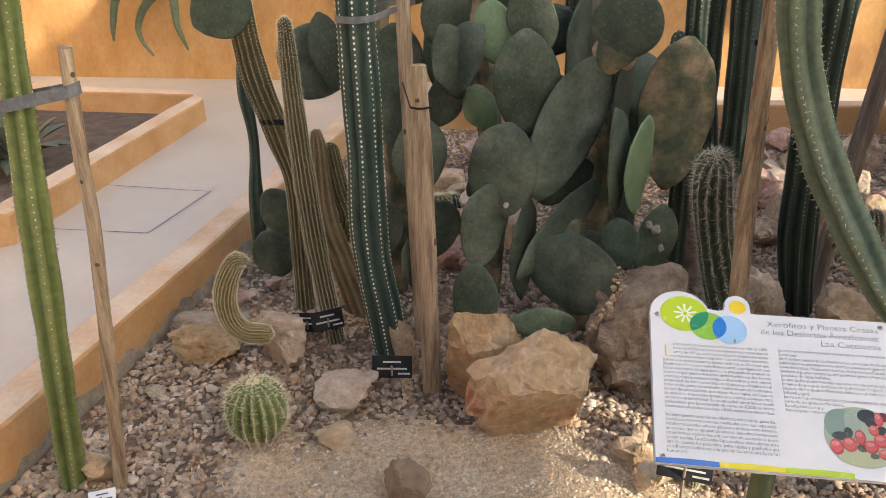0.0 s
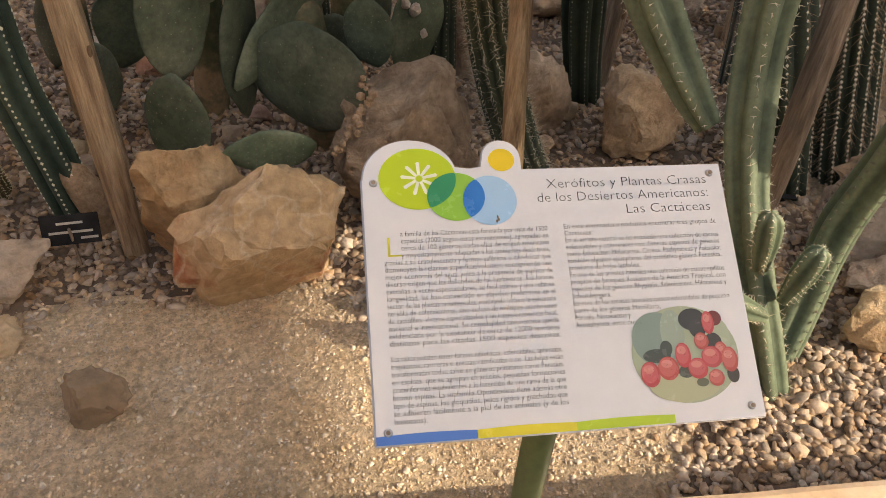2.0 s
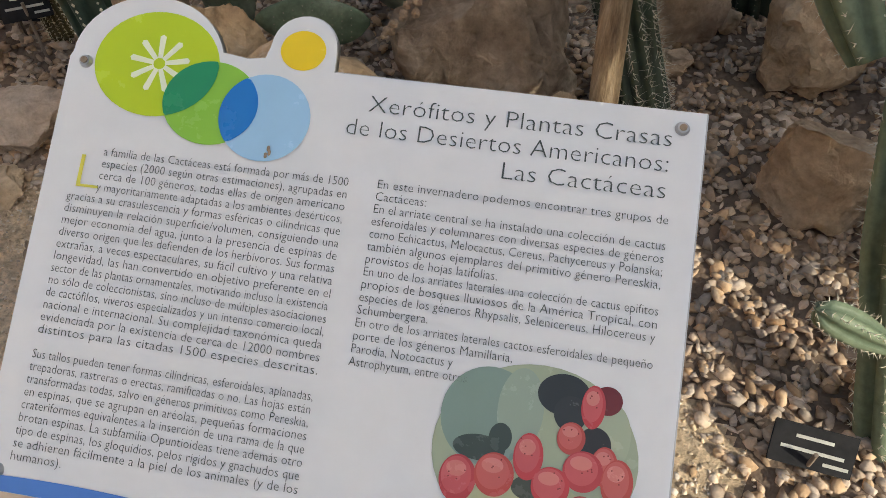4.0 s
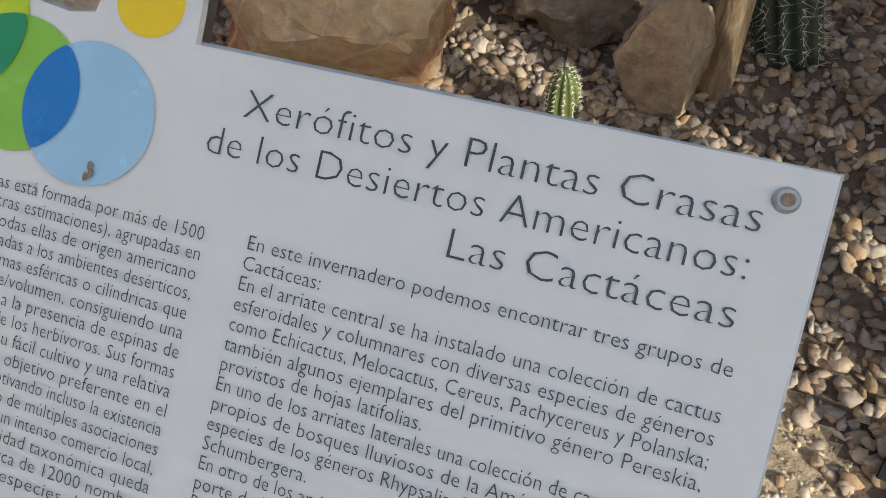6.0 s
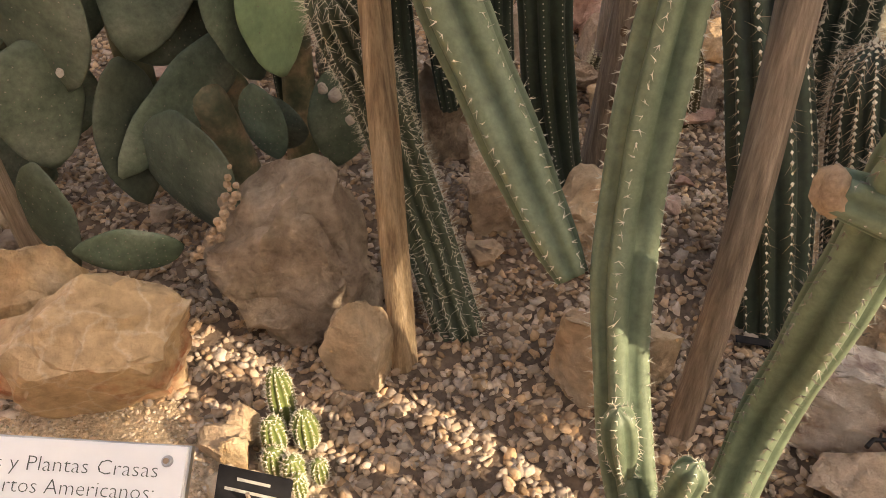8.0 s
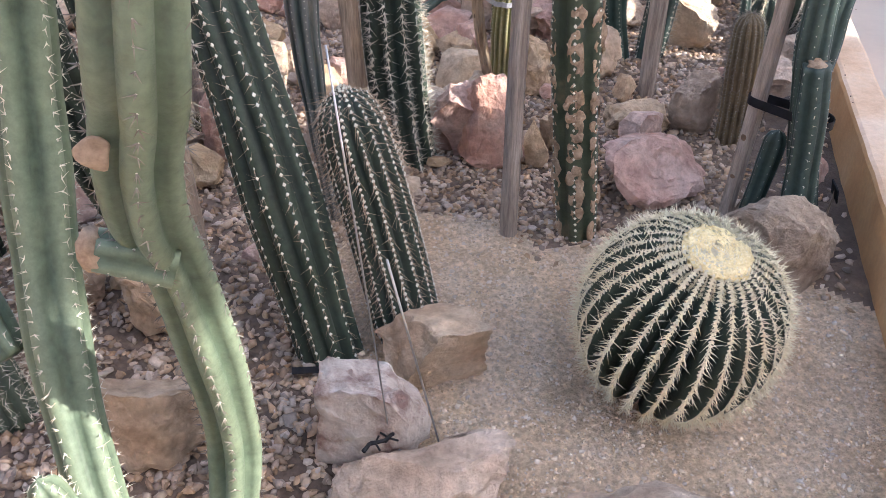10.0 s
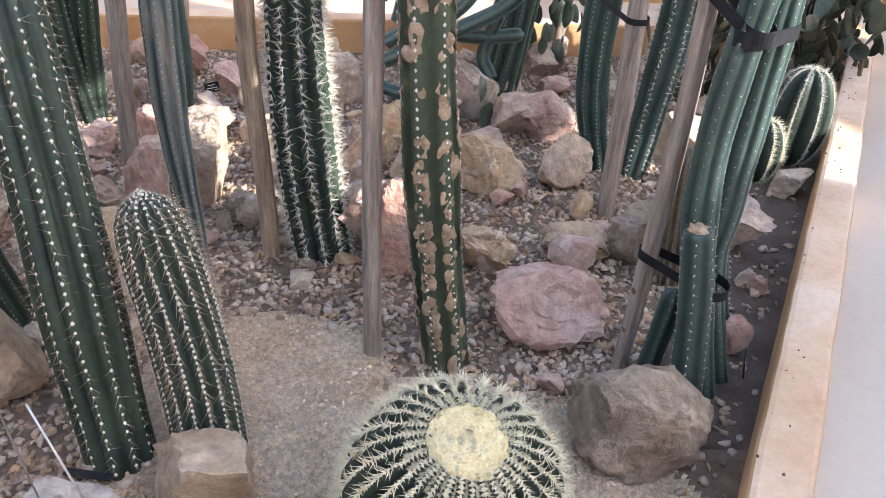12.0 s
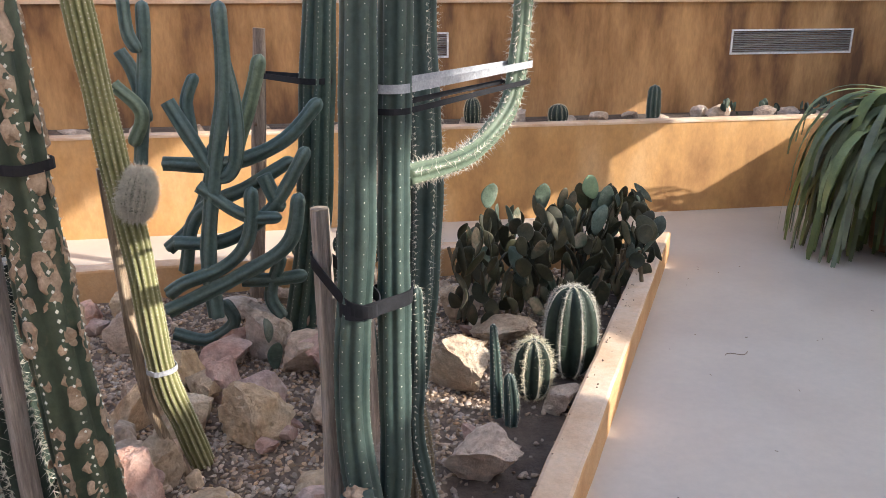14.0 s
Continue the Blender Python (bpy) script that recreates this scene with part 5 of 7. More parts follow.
cactus("column_cactus", "dark slim column behind the prickly pear", [(1.241, 3.259, 0.24300000000000002, 0.0331), (1.16, 3.256, 0.807, 0.033), (1.107, 3.254, 1.047, 0.0234)], m_dark, 8, 0.25, True, 0.002, 0.02, 2, 0.006, m_darkspine, seed=13)
cactus("column_cactus", "tall dark column behind the prickly pear", [(1.356, 3.9, -0.03, 0.0546), (1.332, 3.899, 0.763, 0.0527), (1.321, 3.899, 1.143, 0.0528), (1.307, 3.899, 1.643, 0.053)], m_dark, 8, 0.26, False, 0.002, 0.02, 2, 0.008, m_darkspine, seed=14, group="dark columns")
cactus("column_cactus", "tall dark column behind the prickly pear", [(1.437, 3.7, -0.031, 0.0521), (1.4, 3.699, 0.81, 0.0497), (1.378, 3.698, 1.168, 0.0499), (1.347, 3.697, 1.667, 0.05)], m_dark, 8, 0.26, False, 0.002, 0.02, 2, 0.008, m_darkspine, seed=15, group="dark columns")
cactus("column_cactus", "tall dark column behind the prickly pear", [(0.699, 3.6, -0.031, 0.0512), (0.681, 3.599, 0.841, 0.0486), (0.667, 3.599, 1.191, 0.0487), (0.647, 3.599, 1.691, 0.049)], m_dark, 8, 0.26, False, 0.002, 0.02, 2, 0.008, m_darkspine, seed=16, group="dark columns")
cactus("column_cactus", "tall dark column behind the prickly pear", [(1.109, 3.3, -0.031, 0.0472), (1.088, 3.299, 0.908, 0.044), (1.076, 3.299, 1.225, 0.0441), (1.057, 3.299, 1.725, 0.044)], m_dark, 8, 0.26, False, 0.002, 0.02, 2, 0.008, m_darkspine, seed=17, group="dark columns")
cactus("column_cactus", "thick dark column dotted with white areoles", [(2.022, 2.52, -0.03, 0.088), (1.978, 2.62, 0.3, 0.095), (1.935, 2.73, 0.6, 0.094), (1.885, 2.85, 0.9, 0.091), (1.83, 2.98, 1.2, 0.088), (1.765, 3.14, 1.55, 0.085)], m_dark, 11, 0.22, False, 0.0044, 0.024, 3, 0.032, m_tanspine, seed=19, width=0.00045, droop=0.6)
cactus("column_cactus", "short thick column with close white dots and hair", [(2.247, 2.529, -0.03, 0.09), (2.219, 2.6, 0.2, 0.1), (2.187, 2.645, 0.4, 0.095), (2.159, 2.668, 0.55, 0.085), (2.136, 2.69, 0.68, 0.064)], m_dark, 16, 0.2, True, 0.005, 0.016, 3, 0.05, m_tanspine, seed=20, width=0.00055, spread=0.55, droop=0.7)
cactus("column_cactus", "tall green column with tan corky scars", [(2.91, 2.815, -0.03, 0.07), (2.866, 2.82, 0.327, 0.073), (2.839, 2.824, 0.613, 0.0727), (2.814, 2.827, 0.966, 0.0679), (2.802, 2.829, 1.288, 0.0646), (2.776, 2.833, 1.988, 0.065)], m_mottle, 6, 0.2, False, 0.0046, 0.024, 2, 0.010, m_spine, seed=21, blotch=520)
cactus("column_cactus", "white-spined stout column strapped to a stake", [(2.541, 3.481, -0.03, 0.1011), (2.506, 3.485, 0.264, 0.1064), (2.485, 3.488, 0.624, 0.0997), (2.481, 3.489, 0.994, 0.0927), (2.484, 3.488, 1.16, 0.0896), (2.495, 3.484, 1.76, 0.09)], m_dark, 11, 0.24, False, 0.005, 0.026, 11, 0.04, m_spine, seed=22, width=0.001)
cactus("column_cactus", "slim column with corky stripes tapering to its foot", [(2.176, 3.156, -0.03, 0.0237), (2.151, 3.159, 0.403, 0.0354), (2.139, 3.16, 0.679, 0.0477), (2.149, 3.159, 1.004, 0.0472), (2.164, 3.157, 1.219, 0.0434), (2.213, 3.151, 1.917, 0.043)], m_corky, 8, 0.26, False, 0.0016, 0.02, 0, seed=23)
cactus("column_cactus", "small brown column with golden spines", [(2.073, 3.542, -0.03, 0.0434), (2.064, 3.543, 0.158, 0.0465), (2.048, 3.545, 0.297, 0.0317)], m_olive, 12, 0.2, True, 0.002, 0.012, 5, 0.014, m_spine, seed=24)
cactus("column_cactus", "dark dotted column at the back of the bed", [(1.457, 4.705, -0.03, 0.0579), (1.417, 4.71, 0.359, 0.0579), (1.4, 4.712, 0.774, 0.0522), (1.389, 4.713, 0.894, 0.0367)], m_dark, 8, 0.25, True, 0.003, 0.03, 0, seed=25, group="back columns")
cactus("column_cactus", "dark dotted column at the back of the bed", [(1.03, 5.118, -0.03, 0.0671), (1.138, 5.104, 0.43, 0.0709), (1.201, 5.096, 0.844, 0.074), (1.321, 5.081, 1.635, 0.074)], m_dark, 8, 0.25, False, 0.003, 0.03, 0, seed=26, group="back columns")
cactus("column_cactus", "dark dotted column at the back of the bed", [(1.461, 4.738, -0.03, 0.0555), (1.506, 4.732, 0.54, 0.0647), (1.553, 4.726, 0.918, 0.0614), (1.652, 4.713, 1.712, 0.061)], m_dark, 8, 0.25, False, 0.003, 0.03, 0, seed=27, group="back columns")
cactus("column_cactus", "tall ridged green column with pale edges", [(1.823, 4.791, -0.03, 0.0892), (1.851, 4.787, 0.323, 0.0862), (1.848, 4.788, 0.8, 0.0818), (1.849, 4.788, 1.255, 0.0726), (1.85, 4.788, 1.855, 0.073)], m_column, 6, 0.34, False, 0.002, 0.03, 0, seed=28)
cactus("column_cactus", "dark ribbed column strapped among curved arms", [(3.511, 5.056, -0.03, 0.0992), (3.605, 5.032, 0.582, 0.0982), (3.653, 5.02, 1.192, 0.0938), (3.696, 5.01, 1.75, 0.087), (3.719, 5.005, 2.049, 0.087)], m_blue, 9, 0.26, False, 0.0022, 0.025, 0, seed=29)
cactus("column_cactus", "blue-green column curving at its base", [(3.789, 4.088, -0.03, 0.0587), (3.709, 4.098, 0.354, 0.0729), (3.699, 4.1, 0.726, 0.0736), (3.733, 4.095, 1.061, 0.0677), (3.794, 4.086, 1.658, 0.068)], m_blue, 8, 0.24, False, 0.002, 0.02, 3, 0.010, m_spine, seed=30)
cactus("column_cactus", "green column with long pale spines", [(3.915, 4.028, -0.03, 0.0658), (3.976, 4.021, 0.57, 0.0778), (3.996, 4.019, 1.043, 0.0798), (3.987, 4.02, 1.361, 0.0742), (3.97, 4.022, 1.961, 0.074)], m_column, 7, 0.24, False, 0.0028, 0.024, 6, 0.026, m_spine, seed=31, width=0.0007)
cactus("column_cactus", "tall smooth deep green twin column", [(3.636, 2.618, -0.03, 0.0488), (3.503, 2.652, 0.664, 0.0456), (3.526, 2.646, 1.257, 0.0439), (3.545, 2.641, 1.748, 0.0425), (3.56, 2.637, 2.148, 0.043)], m_column, 7, 0.2, False, 0.0016, 0.03, 0, seed=32, group="twin columns")
cactus("column_cactus", "tall deep green twin column behind its neighbour", [(3.7265048139630657, 2.6781500622701846, -0.03, 0.035), (3.616, 2.706, 0.382, 0.0417), (3.613, 2.706, 0.612, 0.0433), (3.621, 2.705, 1.233, 0.0406), (3.636, 2.701, 1.748, 0.0396), (3.648, 2.698, 2.148, 0.04)], m_column, 7, 0.2, False, 0.0016, 0.03, 0, seed=33, group="twin columns")
cactus("column_cactus", "spiny edged short twin column", [(3.836504813963066, 2.8681500622701845, -0.03, 0.02), (3.718, 2.898, 0.477, 0.025), (3.716, 2.898, 0.754, 0.0241), (3.715, 2.899, 1.002, 0.0171)], m_column, 5, 0.3, True, 0.002, 0.02, 4, 0.012, m_spine, seed=133, group="twin columns")
cut_stump = cactus("cactus_stump", "cut-off green stump beside the twin columns", [(3.573, 2.59, 0.028999999999999998, 0.0514), (3.53, 2.595, 0.353, 0.0466), (3.49, 2.601, 0.582, 0.0413)], m_column, 6, 0.22, False, 0.002, 0.03, 3, 0.01, m_spine, seed=34)
cactus("cactus_stump", "leaning side shoot of the twin columns", [(3.5, 2.723, -0.053, 0.0333), (3.523, 2.72, 0.151, 0.0369), (3.537, 2.718, 0.312, 0.0356)], m_column, 6, 0.24, True, 0.0015, 0.03, 0, seed=134)
cactus("column_cactus", "short hairy grey-brown column", [(3.787, 3.198, -0.03, 0.0615), (3.769, 3.201, 0.279, 0.0623), (3.747, 3.203, 0.511, 0.0506)], m_brownstem, 14, 0.2, True, 0.0014, 0.012, 6, 0.022, m_darkspine, seed=35, width=0.0005)
cactus("arching_cactus", "pale spiny branch arching upward into the sun", [(3.68, 2.85, 1.32, 0.03), (3.84, 2.97, 1.325, 0.03), (3.96, 3.09, 1.355, 0.03), (4.07, 3.18, 1.45, 0.03), (4.11, 3.22, 1.6, 0.03), (4.14, 3.26, 1.85, 0.03), (4.187, 3.323, 2.242, 0.03)], m_sage, 6, 0.26, False, 0.003, 0.02, 6, 0.02, m_spine, seed=36, width=0.0007)
cactus("column_cactus", "slim pale green column leaning beside the scarred one", [(3.03, 3.78, -0.03, 0.05), (2.985, 3.66, 0.26, 0.048), (2.945, 3.56, 0.52, 0.046), (2.93, 3.46, 0.97, 0.046), (2.905, 3.42, 1.25, 0.044), (2.89, 3.38, 1.5, 0.043), (2.872, 3.333, 1.796, 0.043)], m_lime, 14, 0.2, False, 0.0016, 0.014, 2, 0.006, m_goldspine, seed=37)
cactus("column_cactus", "slender twin column bound to a thin stake", [(4.269, 3.825, -0.03, 0.03), (4.258, 3.827, 0.235, 0.0269), (4.243, 3.831, 0.441, 0.0144)], m_column, 6, 0.25, True, 0.002, 0.02, 3, 0.01, m_spine, seed=38)
cactus("column_cactus", "small spiny column with white edges", [(4.307, 3.741, -0.07200000000000001, 0.0295), (4.304, 3.742, 0.11, 0.0339), (4.289, 3.746, 0.244, 0.0239)], m_column, 6, 0.3, True, 0.002, 0.014, 3, 0.012, m_spine, seed=39)

# pups on the forked cactus
for a, b, r0 in [((1.485, 1.91, 0.29), (1.457, 1.912, 0.455), 0.03), ((1.545, 1.87, 0.22), (1.578, 1.862, 0.382), 0.03), ((1.50, 1.86, 0.19), (1.355, 1.86, 0.275), 0.029)]:
    mid = [(a[k] + b[k]) / 2 for k in range(3)]
    cactus("cactus_pup", "small blue-green pup budding from the forked cactus", [(*a, r0 * 0.6), (*mid, r0), (*b, r0 * 0.9)], m_sage, 5, 0.35, areole=0.0016, gap=0.014, thorns=3, length=0.012, seed=77, group="cactus pups")

# calluses on the pruned fork
for at, rr in (((1.69, 1.757, 1.06), 0.019), ((1.64, 1.873, 0.873), 0.03)):
    bm = bmesh.new()
    bmesh.ops.create_icosphere(bm, subdivisions=3, radius=rr)
    for v in bm.verts:
        v.co = Vector((v.co.x * (0.5 if rr > 0.02 else 1), v.co.y * (1 if rr > 0.02 else 0.3), v.co.z)) + Vector(noise.noise_vector(v.co * 45)) * 0.008
    ob = part("callus", bm, m_cork, smooth=True)
    ob.location = at
    tagged(ob, "tan dried callus where a branch was cut", "callus", "calluses")

bm = bmesh.new()
bmesh.ops.create_icosphere(bm, subdivisions=3, radius=0.03, matrix=Matrix.Translation((-0.083, 0.011, 0.553)) @ Matrix.Diagonal((1, 1, 0.35, 1)))
for v in bm.verts:
    v.co += Vector(noise.noise_vector(v.co * 70)) * 0.012
part("cut_top", bm, m_cork, cut_stump, "dry tan cut end", smooth=True)
SD = (3.345, 4.546, 0.0)
seedling = holder("prickly_pear_seedling", SD, "small two-padded prickly pear seedling between rocks", "cactus")
pad(seedling, (SD[0], SD[1], 0.07), 0.15, 0.075, 8, 20, m_pad, 801, 0.02, 0, SD)
pad(seedling, (SD[0] - 0.02, SD[1], 0.2), 0.14, 0.06, -12, 50, m_pad, 802, 0.02, 0, SD)
bm = bmesh.new()
box(bm, (-0.06, -0.011, 0), (0.06, 0.011, 0.004), 0.001)
ob = part("plant_label", bm, m_black)
ob.matrix_basis = pose((1.961, 2.448, 0.0)[0], (1.961, 2.448, 0.0)[1], 0.022, 6, 4, -12)
tagged(ob, "fallen black plant label lying on gravel", "plant label", "plant labels")

# ---- barrel cacti ----
def barrel(name, label, at, radius, high, ribs, skin, seed, thorns=6, length=0.03, gold=True, wool=0.3, gap=0.018, group="", lean=(0, 0), depth=0.16, width=0.0007, spread=0.75, areole=0.0022, crowned=0.0):
    rows = []
    for k in range(13):
        u = k / 12
        a = -0.42 * math.pi + u * (0.42 + 0.5) * math.pi
        z = high * (math.sin(a) + math.sin(0.42 * math.pi)) / (1 + math.sin(0.42 * math.pi))
        rows.append((at[0] + lean[0] * z, at[1] + lean[1] * z, at[2] + z, max(radius * math.cos(a) ** 0.8 if math.cos(a) > 0 else 0.004, 0.004)))
    th = cactus(name, label, rows, skin, ribs, depth, False, areole, gap, thorns, length, m_goldspine if gold else m_spine, width, seed, group=group, wobble=0.006, spread=spread, crowned=crowned)
    if wool:
        bm = bmesh.new()
        bmesh.ops.create_icosphere(bm, subdivisions=4, radius=radius * wool, matrix=Matrix.Translation((lean[0] * high, lean[1] * high, high * 0.985)) @ Matrix.Diagonal((1, 1, 0.16, 1)))
        for v in bm.verts:
            v.co = v.co + Vector(noise.noise_vector(v.co * 90)) * radius * 0.045
        part("crown_wool", bm, m_wool, th, "cream woolly crown", smooth=True)
        if radius > 0.2:
            rc = np.random.default_rng(seed + 5)
            n = 6000
            ang, q = rc.uniform(0, 6.283, n), radius * wool * 1.5 * np.sqrt(rc.uniform(0, 1, n))
            far = q > radius * wool * 0.8
            ang = np.where(far, np.round(ang / 6.283 * ribs) / ribs * 6.283 + rc.normal(scale=0.035, size=n), ang)
            pos = np.stack([q * np.cos(ang) + lean[0] * high, q * np.sin(ang) + lean[1] * high, high * (0.995 - 0.34 * (q / radius) ** 2.2)], 1)
            way = np.stack([np.cos(ang) * 0.7, np.sin(ang) * 0.7, np.full(n, 0.8)], 1) + rc.normal(scale=0.35, size=(n, 3))
            way /= np.linalg.norm(way, axis=1)[:, None]
            v, f = spikes(pos, way, rc.uniform(0.006, 0.017, n), 0.0008, rc)
            tagged(put("crown_spine", v, f, m_goldspine, parent=th, smooth=False, label="dense cream spines round the crown"), kind="stuff")
    return th


golden = barrel("golden_barrel_cactus", "large golden barrel cactus with cream crown on sand", (2.80, 2.17, -0.02), 0.243, 0.485, 29, m_dark, 21, 4, 0.034, True, 0.33, 0.009, lean=(0.0, 0.0), width=0.001, spread=0.62, areole=0.0062, depth=0.3, crowned=0.3)
golden.matrix_world = Matrix.Translation(golden.location) @ Matrix.Translation((0.008, -0.018, 0.188)) @ Matrix.Rotation(math.radians(14), 4, "X") @ Matrix.Rotation(math.radians(3), 4, "Y") @ Matrix.Translation((0, 0, -0.2))
barrel("barrel_cactus", "small spiny green barrel cactus with yellowish crown", (-0.467, 2.31, -0.01), 0.098, 0.215, 18, m_green, 22, 6, 0.028, True, 0.22, 0.014, areole=0.0016, width=0.0005)
barrel("astrophytum", "pointed ribbed star cactus with white edges", (4.732, 4.118, 0.0), 0.135, 0.46, 8, m_dark, 23, 8, 0.026, False, 0.15, 0.012, "star cacti", depth=0.32, areole=0.005)
barrel("astrophytum", "small ribbed star cactus with golden spines", (4.474, 3.946, 0.0), 0.09, 0.29, 8, m_dark, 24, 8, 0.034, True, 0.15, 0.012, "star cacti", depth=0.32, areole=0.005)
for i, (x, y, h, rr) in enumerate([(0.838, 2.275, 0.18, 0.0304), (0.827, 2.205, 0.103, 0.0286), (0.895, 2.212, 0.112, 0.0297), (0.837, 2.141, 0.086, 0.0261), (0.881, 2.118, 0.087, 0.0252), (0.932, 2.119, 0.074, 0.0194), (0.893, 2.085, 0.069, 0.0169)]):
    barrel("globe_cactus", "small clustered globe cactus with dark green ribs", (x, y, -0.005), rr, h, 11, m_green, 30 + i, 4, 0.009, False, 0.12, 0.011, "globe cactus cluster")
barrel("globe_cactus", "striped globe cactus among the rocks", (0.131, 4.232, 0.0), 0.06, 0.11, 12, m_dark, 40, 6, 0.02, True, 0.3, 0.012)
for k, (x, y, hh, rr) in enumerate([(-0.053, 4.648, 0.11, 0.0801), (0.059, 4.191, 0.13, 0.076), (0.169, 4.419, 0.081, 0.0461)]):
    barrel("globe_cactus", "brown striped globe cactus among the rocks", (x, y, -0.01), rr, hh, 12, m_olive, 45 + k, 6, 0.018, True, 0.3, 0.012, "striped globe cacti")
barrel("globe_cactus", "yellow-spined globe cactus among the rocks", (1.851, 3.85, 0.0), 0.07, 0.16, 14, m_olive, 41, 8, 0.03, True, 0.3, 0.012)
barrel("globe_cactus", "white-haired cactus bud at the scarred column", (2.939, 3.398, 1.113), 0.045, 0.15, 16, m_sage, 42, 26, 0.028, False, 0.0, 0.008, lean=(0.25, 0))
bm = bmesh.new()
rg_ = np.random.default_rng(9)
for i in range(130):
    a = rg_.uniform(0, 6.28)
    p = Vector((-0.467, 2.31, -0.01)) + Vector((math.cos(a), math.sin(a), 0)) * rg_.uniform(0.05, 0.13)
    q = p + Vector((math.cos(a + rg_.uniform(-1, 1)), math.sin(a + rg_.uniform(-1, 1)), rg_.uniform(0.05, 0.5))) * rg_.uniform(0.02, 0.045)
    bar(bm, (p.x, p.y, 0.012), (q.x, q.y, max(q.z, 0.012)), 0.0011, 4, 0.0004)
tagged(part("dry_spines", bm, m_cork), "dry fallen spines round the barrel cactus", "litter", kind="stuff")

# ---- prickly pears ----
OP = (0.55, 2.75, 0.0)
pear = holder("prickly_pear", OP, "large prickly pear with dusty dark green pads", "cactus")
PADS = [
    (0.420, 2.950, 0.998, 0.362, 0.205, 0),
    (0.341, 2.800, 0.732, 0.330, 0.214, 5),
    (0.574, 2.950, 0.846, 0.520, 0.220, 25),
    (0.274, 2.780, 0.539, 0.299, 0.155, 5),
    (0.243, 2.700, 0.266, 0.314, 0.146, 3),
    (0.563, 2.927, 0.471, 0.475, 0.124, 55),
    (0.590, 2.750, 0.360, 0.300, 0.270, -10),
    (0.473, 2.570, 0.273, 0.228, 0.106, 95),
    (0.754, 2.900, 0.726, 0.410, 0.104, -12),
    (0.773, 2.840, 0.445, 0.189, 0.119, -15),
    (0.948, 3.030, 0.355, 0.307, 0.165, 10),
    (0.422, 2.880, 0.404, 0.377, 0.101, 5),
    (0.987, 3.100, 0.852, 0.543, 0.240, 3),
    (0.776, 3.050, 0.909, 0.408, 0.103, 5),
    (0.301, 3.050, 1.170, 0.148, 0.197, 80),
    (0.165, 3.050, 1.058, 0.281, 0.121, -25),
    (0.437, 3.000, 1.209, 0.231, 0.153, -15),
    (0.733, 2.850, 1.219, 0.218, 0.200, 30),
    (0.268, 3.150, 0.866, 0.128, 0.171, 60),
    (0.129, 3.150, 0.889, 0.192, 0.128, 20),
    (-0.571, 3.300, 0.369, 0.169, 0.217, 60),
    (-0.600, 3.200, 0.230, 0.167, 0.191, 70),
    (0.026, 2.950, 0.300, 0.240, 0.099, -20),
    (-0.349, 3.200, 1.032, 0.277, 0.256, 20),
    (-0.635, 3.000, 1.250, 0.213, 0.174, 60),
    (0.145, 3.150, 1.199, 0.244, 0.162, -30),
    (0.615, 3.150, 1.113, 0.328, 0.102, 10),
    (-0.056, 3.250, 0.997, 0.325, 0.195, 0),
    (0.706, 2.870, 1.144, 0.167, 0.111, 40),
    (0.581, 3.000, 0.626, 0.252, 0.126, 70),
]
YAWS = (10, -15, 20, 35, -25, 39, -38, 10, 62, -30, 25, 60, -8, 65, 0, 50, -20, -15, 20, 30, 10, 15, 50, 20, 0, 40, 60, 0, -20, 30)
for i, (x, y, z, L, W, an) in enumerate(PADS):
    yaw = YAWS[i % len(YAWS)]
    sk = m_padbrown if i in (12, 28) else m_padlit if i in (14, 18) else m_pad
    pad(pear, (x, y, z), L * 1.07, W * 1.1 / max(0.45, math.cos(radians(yaw)) ** 0.9), an, yaw, sk, 100 + i, 0.034 if i == 12 else 0.024, origin=OP)
trunk = [(0.66, 3.02, -0.03, 0.06), (0.64, 3.0, 0.25, 0.055), (0.6, 2.96, 0.5, 0.05)]
vv, ff, rr_, ll, oo = stem(trunk, 6, 0.08, True, seed=5)
put("trunk", np.array(vv) + np.array(oo) - np.array(OP), ff, m_padbrown, parent=pear, label="corky brown trunk")
bm = bmesh.new()
rgf = np.random.default_rng(4)
for i in range(26):
    u = i / 25
    p = Vector((0.736 - 0.11 * u * u, 2.632 - 0.10 * u, 0.44 - 0.17 * u)) - Vector(OP) + Vector(rgf.normal(scale=0.008, size=3))
    bmesh.ops.create_icosphere(bm, subdivisions=1, radius=rgf.uniform(0.006, 0.014), matrix=Matrix.Translation(p))
tagged(part("dried_flower_scar", bm, m_cork, pear, "pale dried flower remains along the pad rim"), kind="stuff")
for p, rr in (((0.698, 2.9, 1.08), 0.032), ((0.664, 2.921, 1.126), 0.03), ((0.753, 2.901, 1.092), 0.026), ((0.963, 3.001, 0.354), 0.014), ((0.934, 2.989, 0.436), 0.018), ((0.905, 2.984, 0.459), 0.014), ((0.351, 2.784, 0.62), 0.01)):
    bm = bmesh.new()
    bmesh.ops.create_icosphere(bm, subdivisions=2, radius=rr, matrix=Matrix.Translation(Vector(p) - Vector(OP)) @ Matrix.Diagonal((1, 0.5, 1.2, 1)))
    for v in bm.verts:
        v.co += Vector(noise.noise_vector(v.co * 60)) * 0.006
    part("pruning_scar", bm, m_cork if rr > 0.025 else m_whiterock, pear, "dry tan cut end" if rr > 0.025 else "white cut scar", smooth=True)

OP2 = (0.3, 3.25, 0.0)
pear2 = holder("prickly_pear", OP2, "tall crowded prickly pear behind the first, pads in shade", "cactus")
r2_ = np.random.default_rng(31)
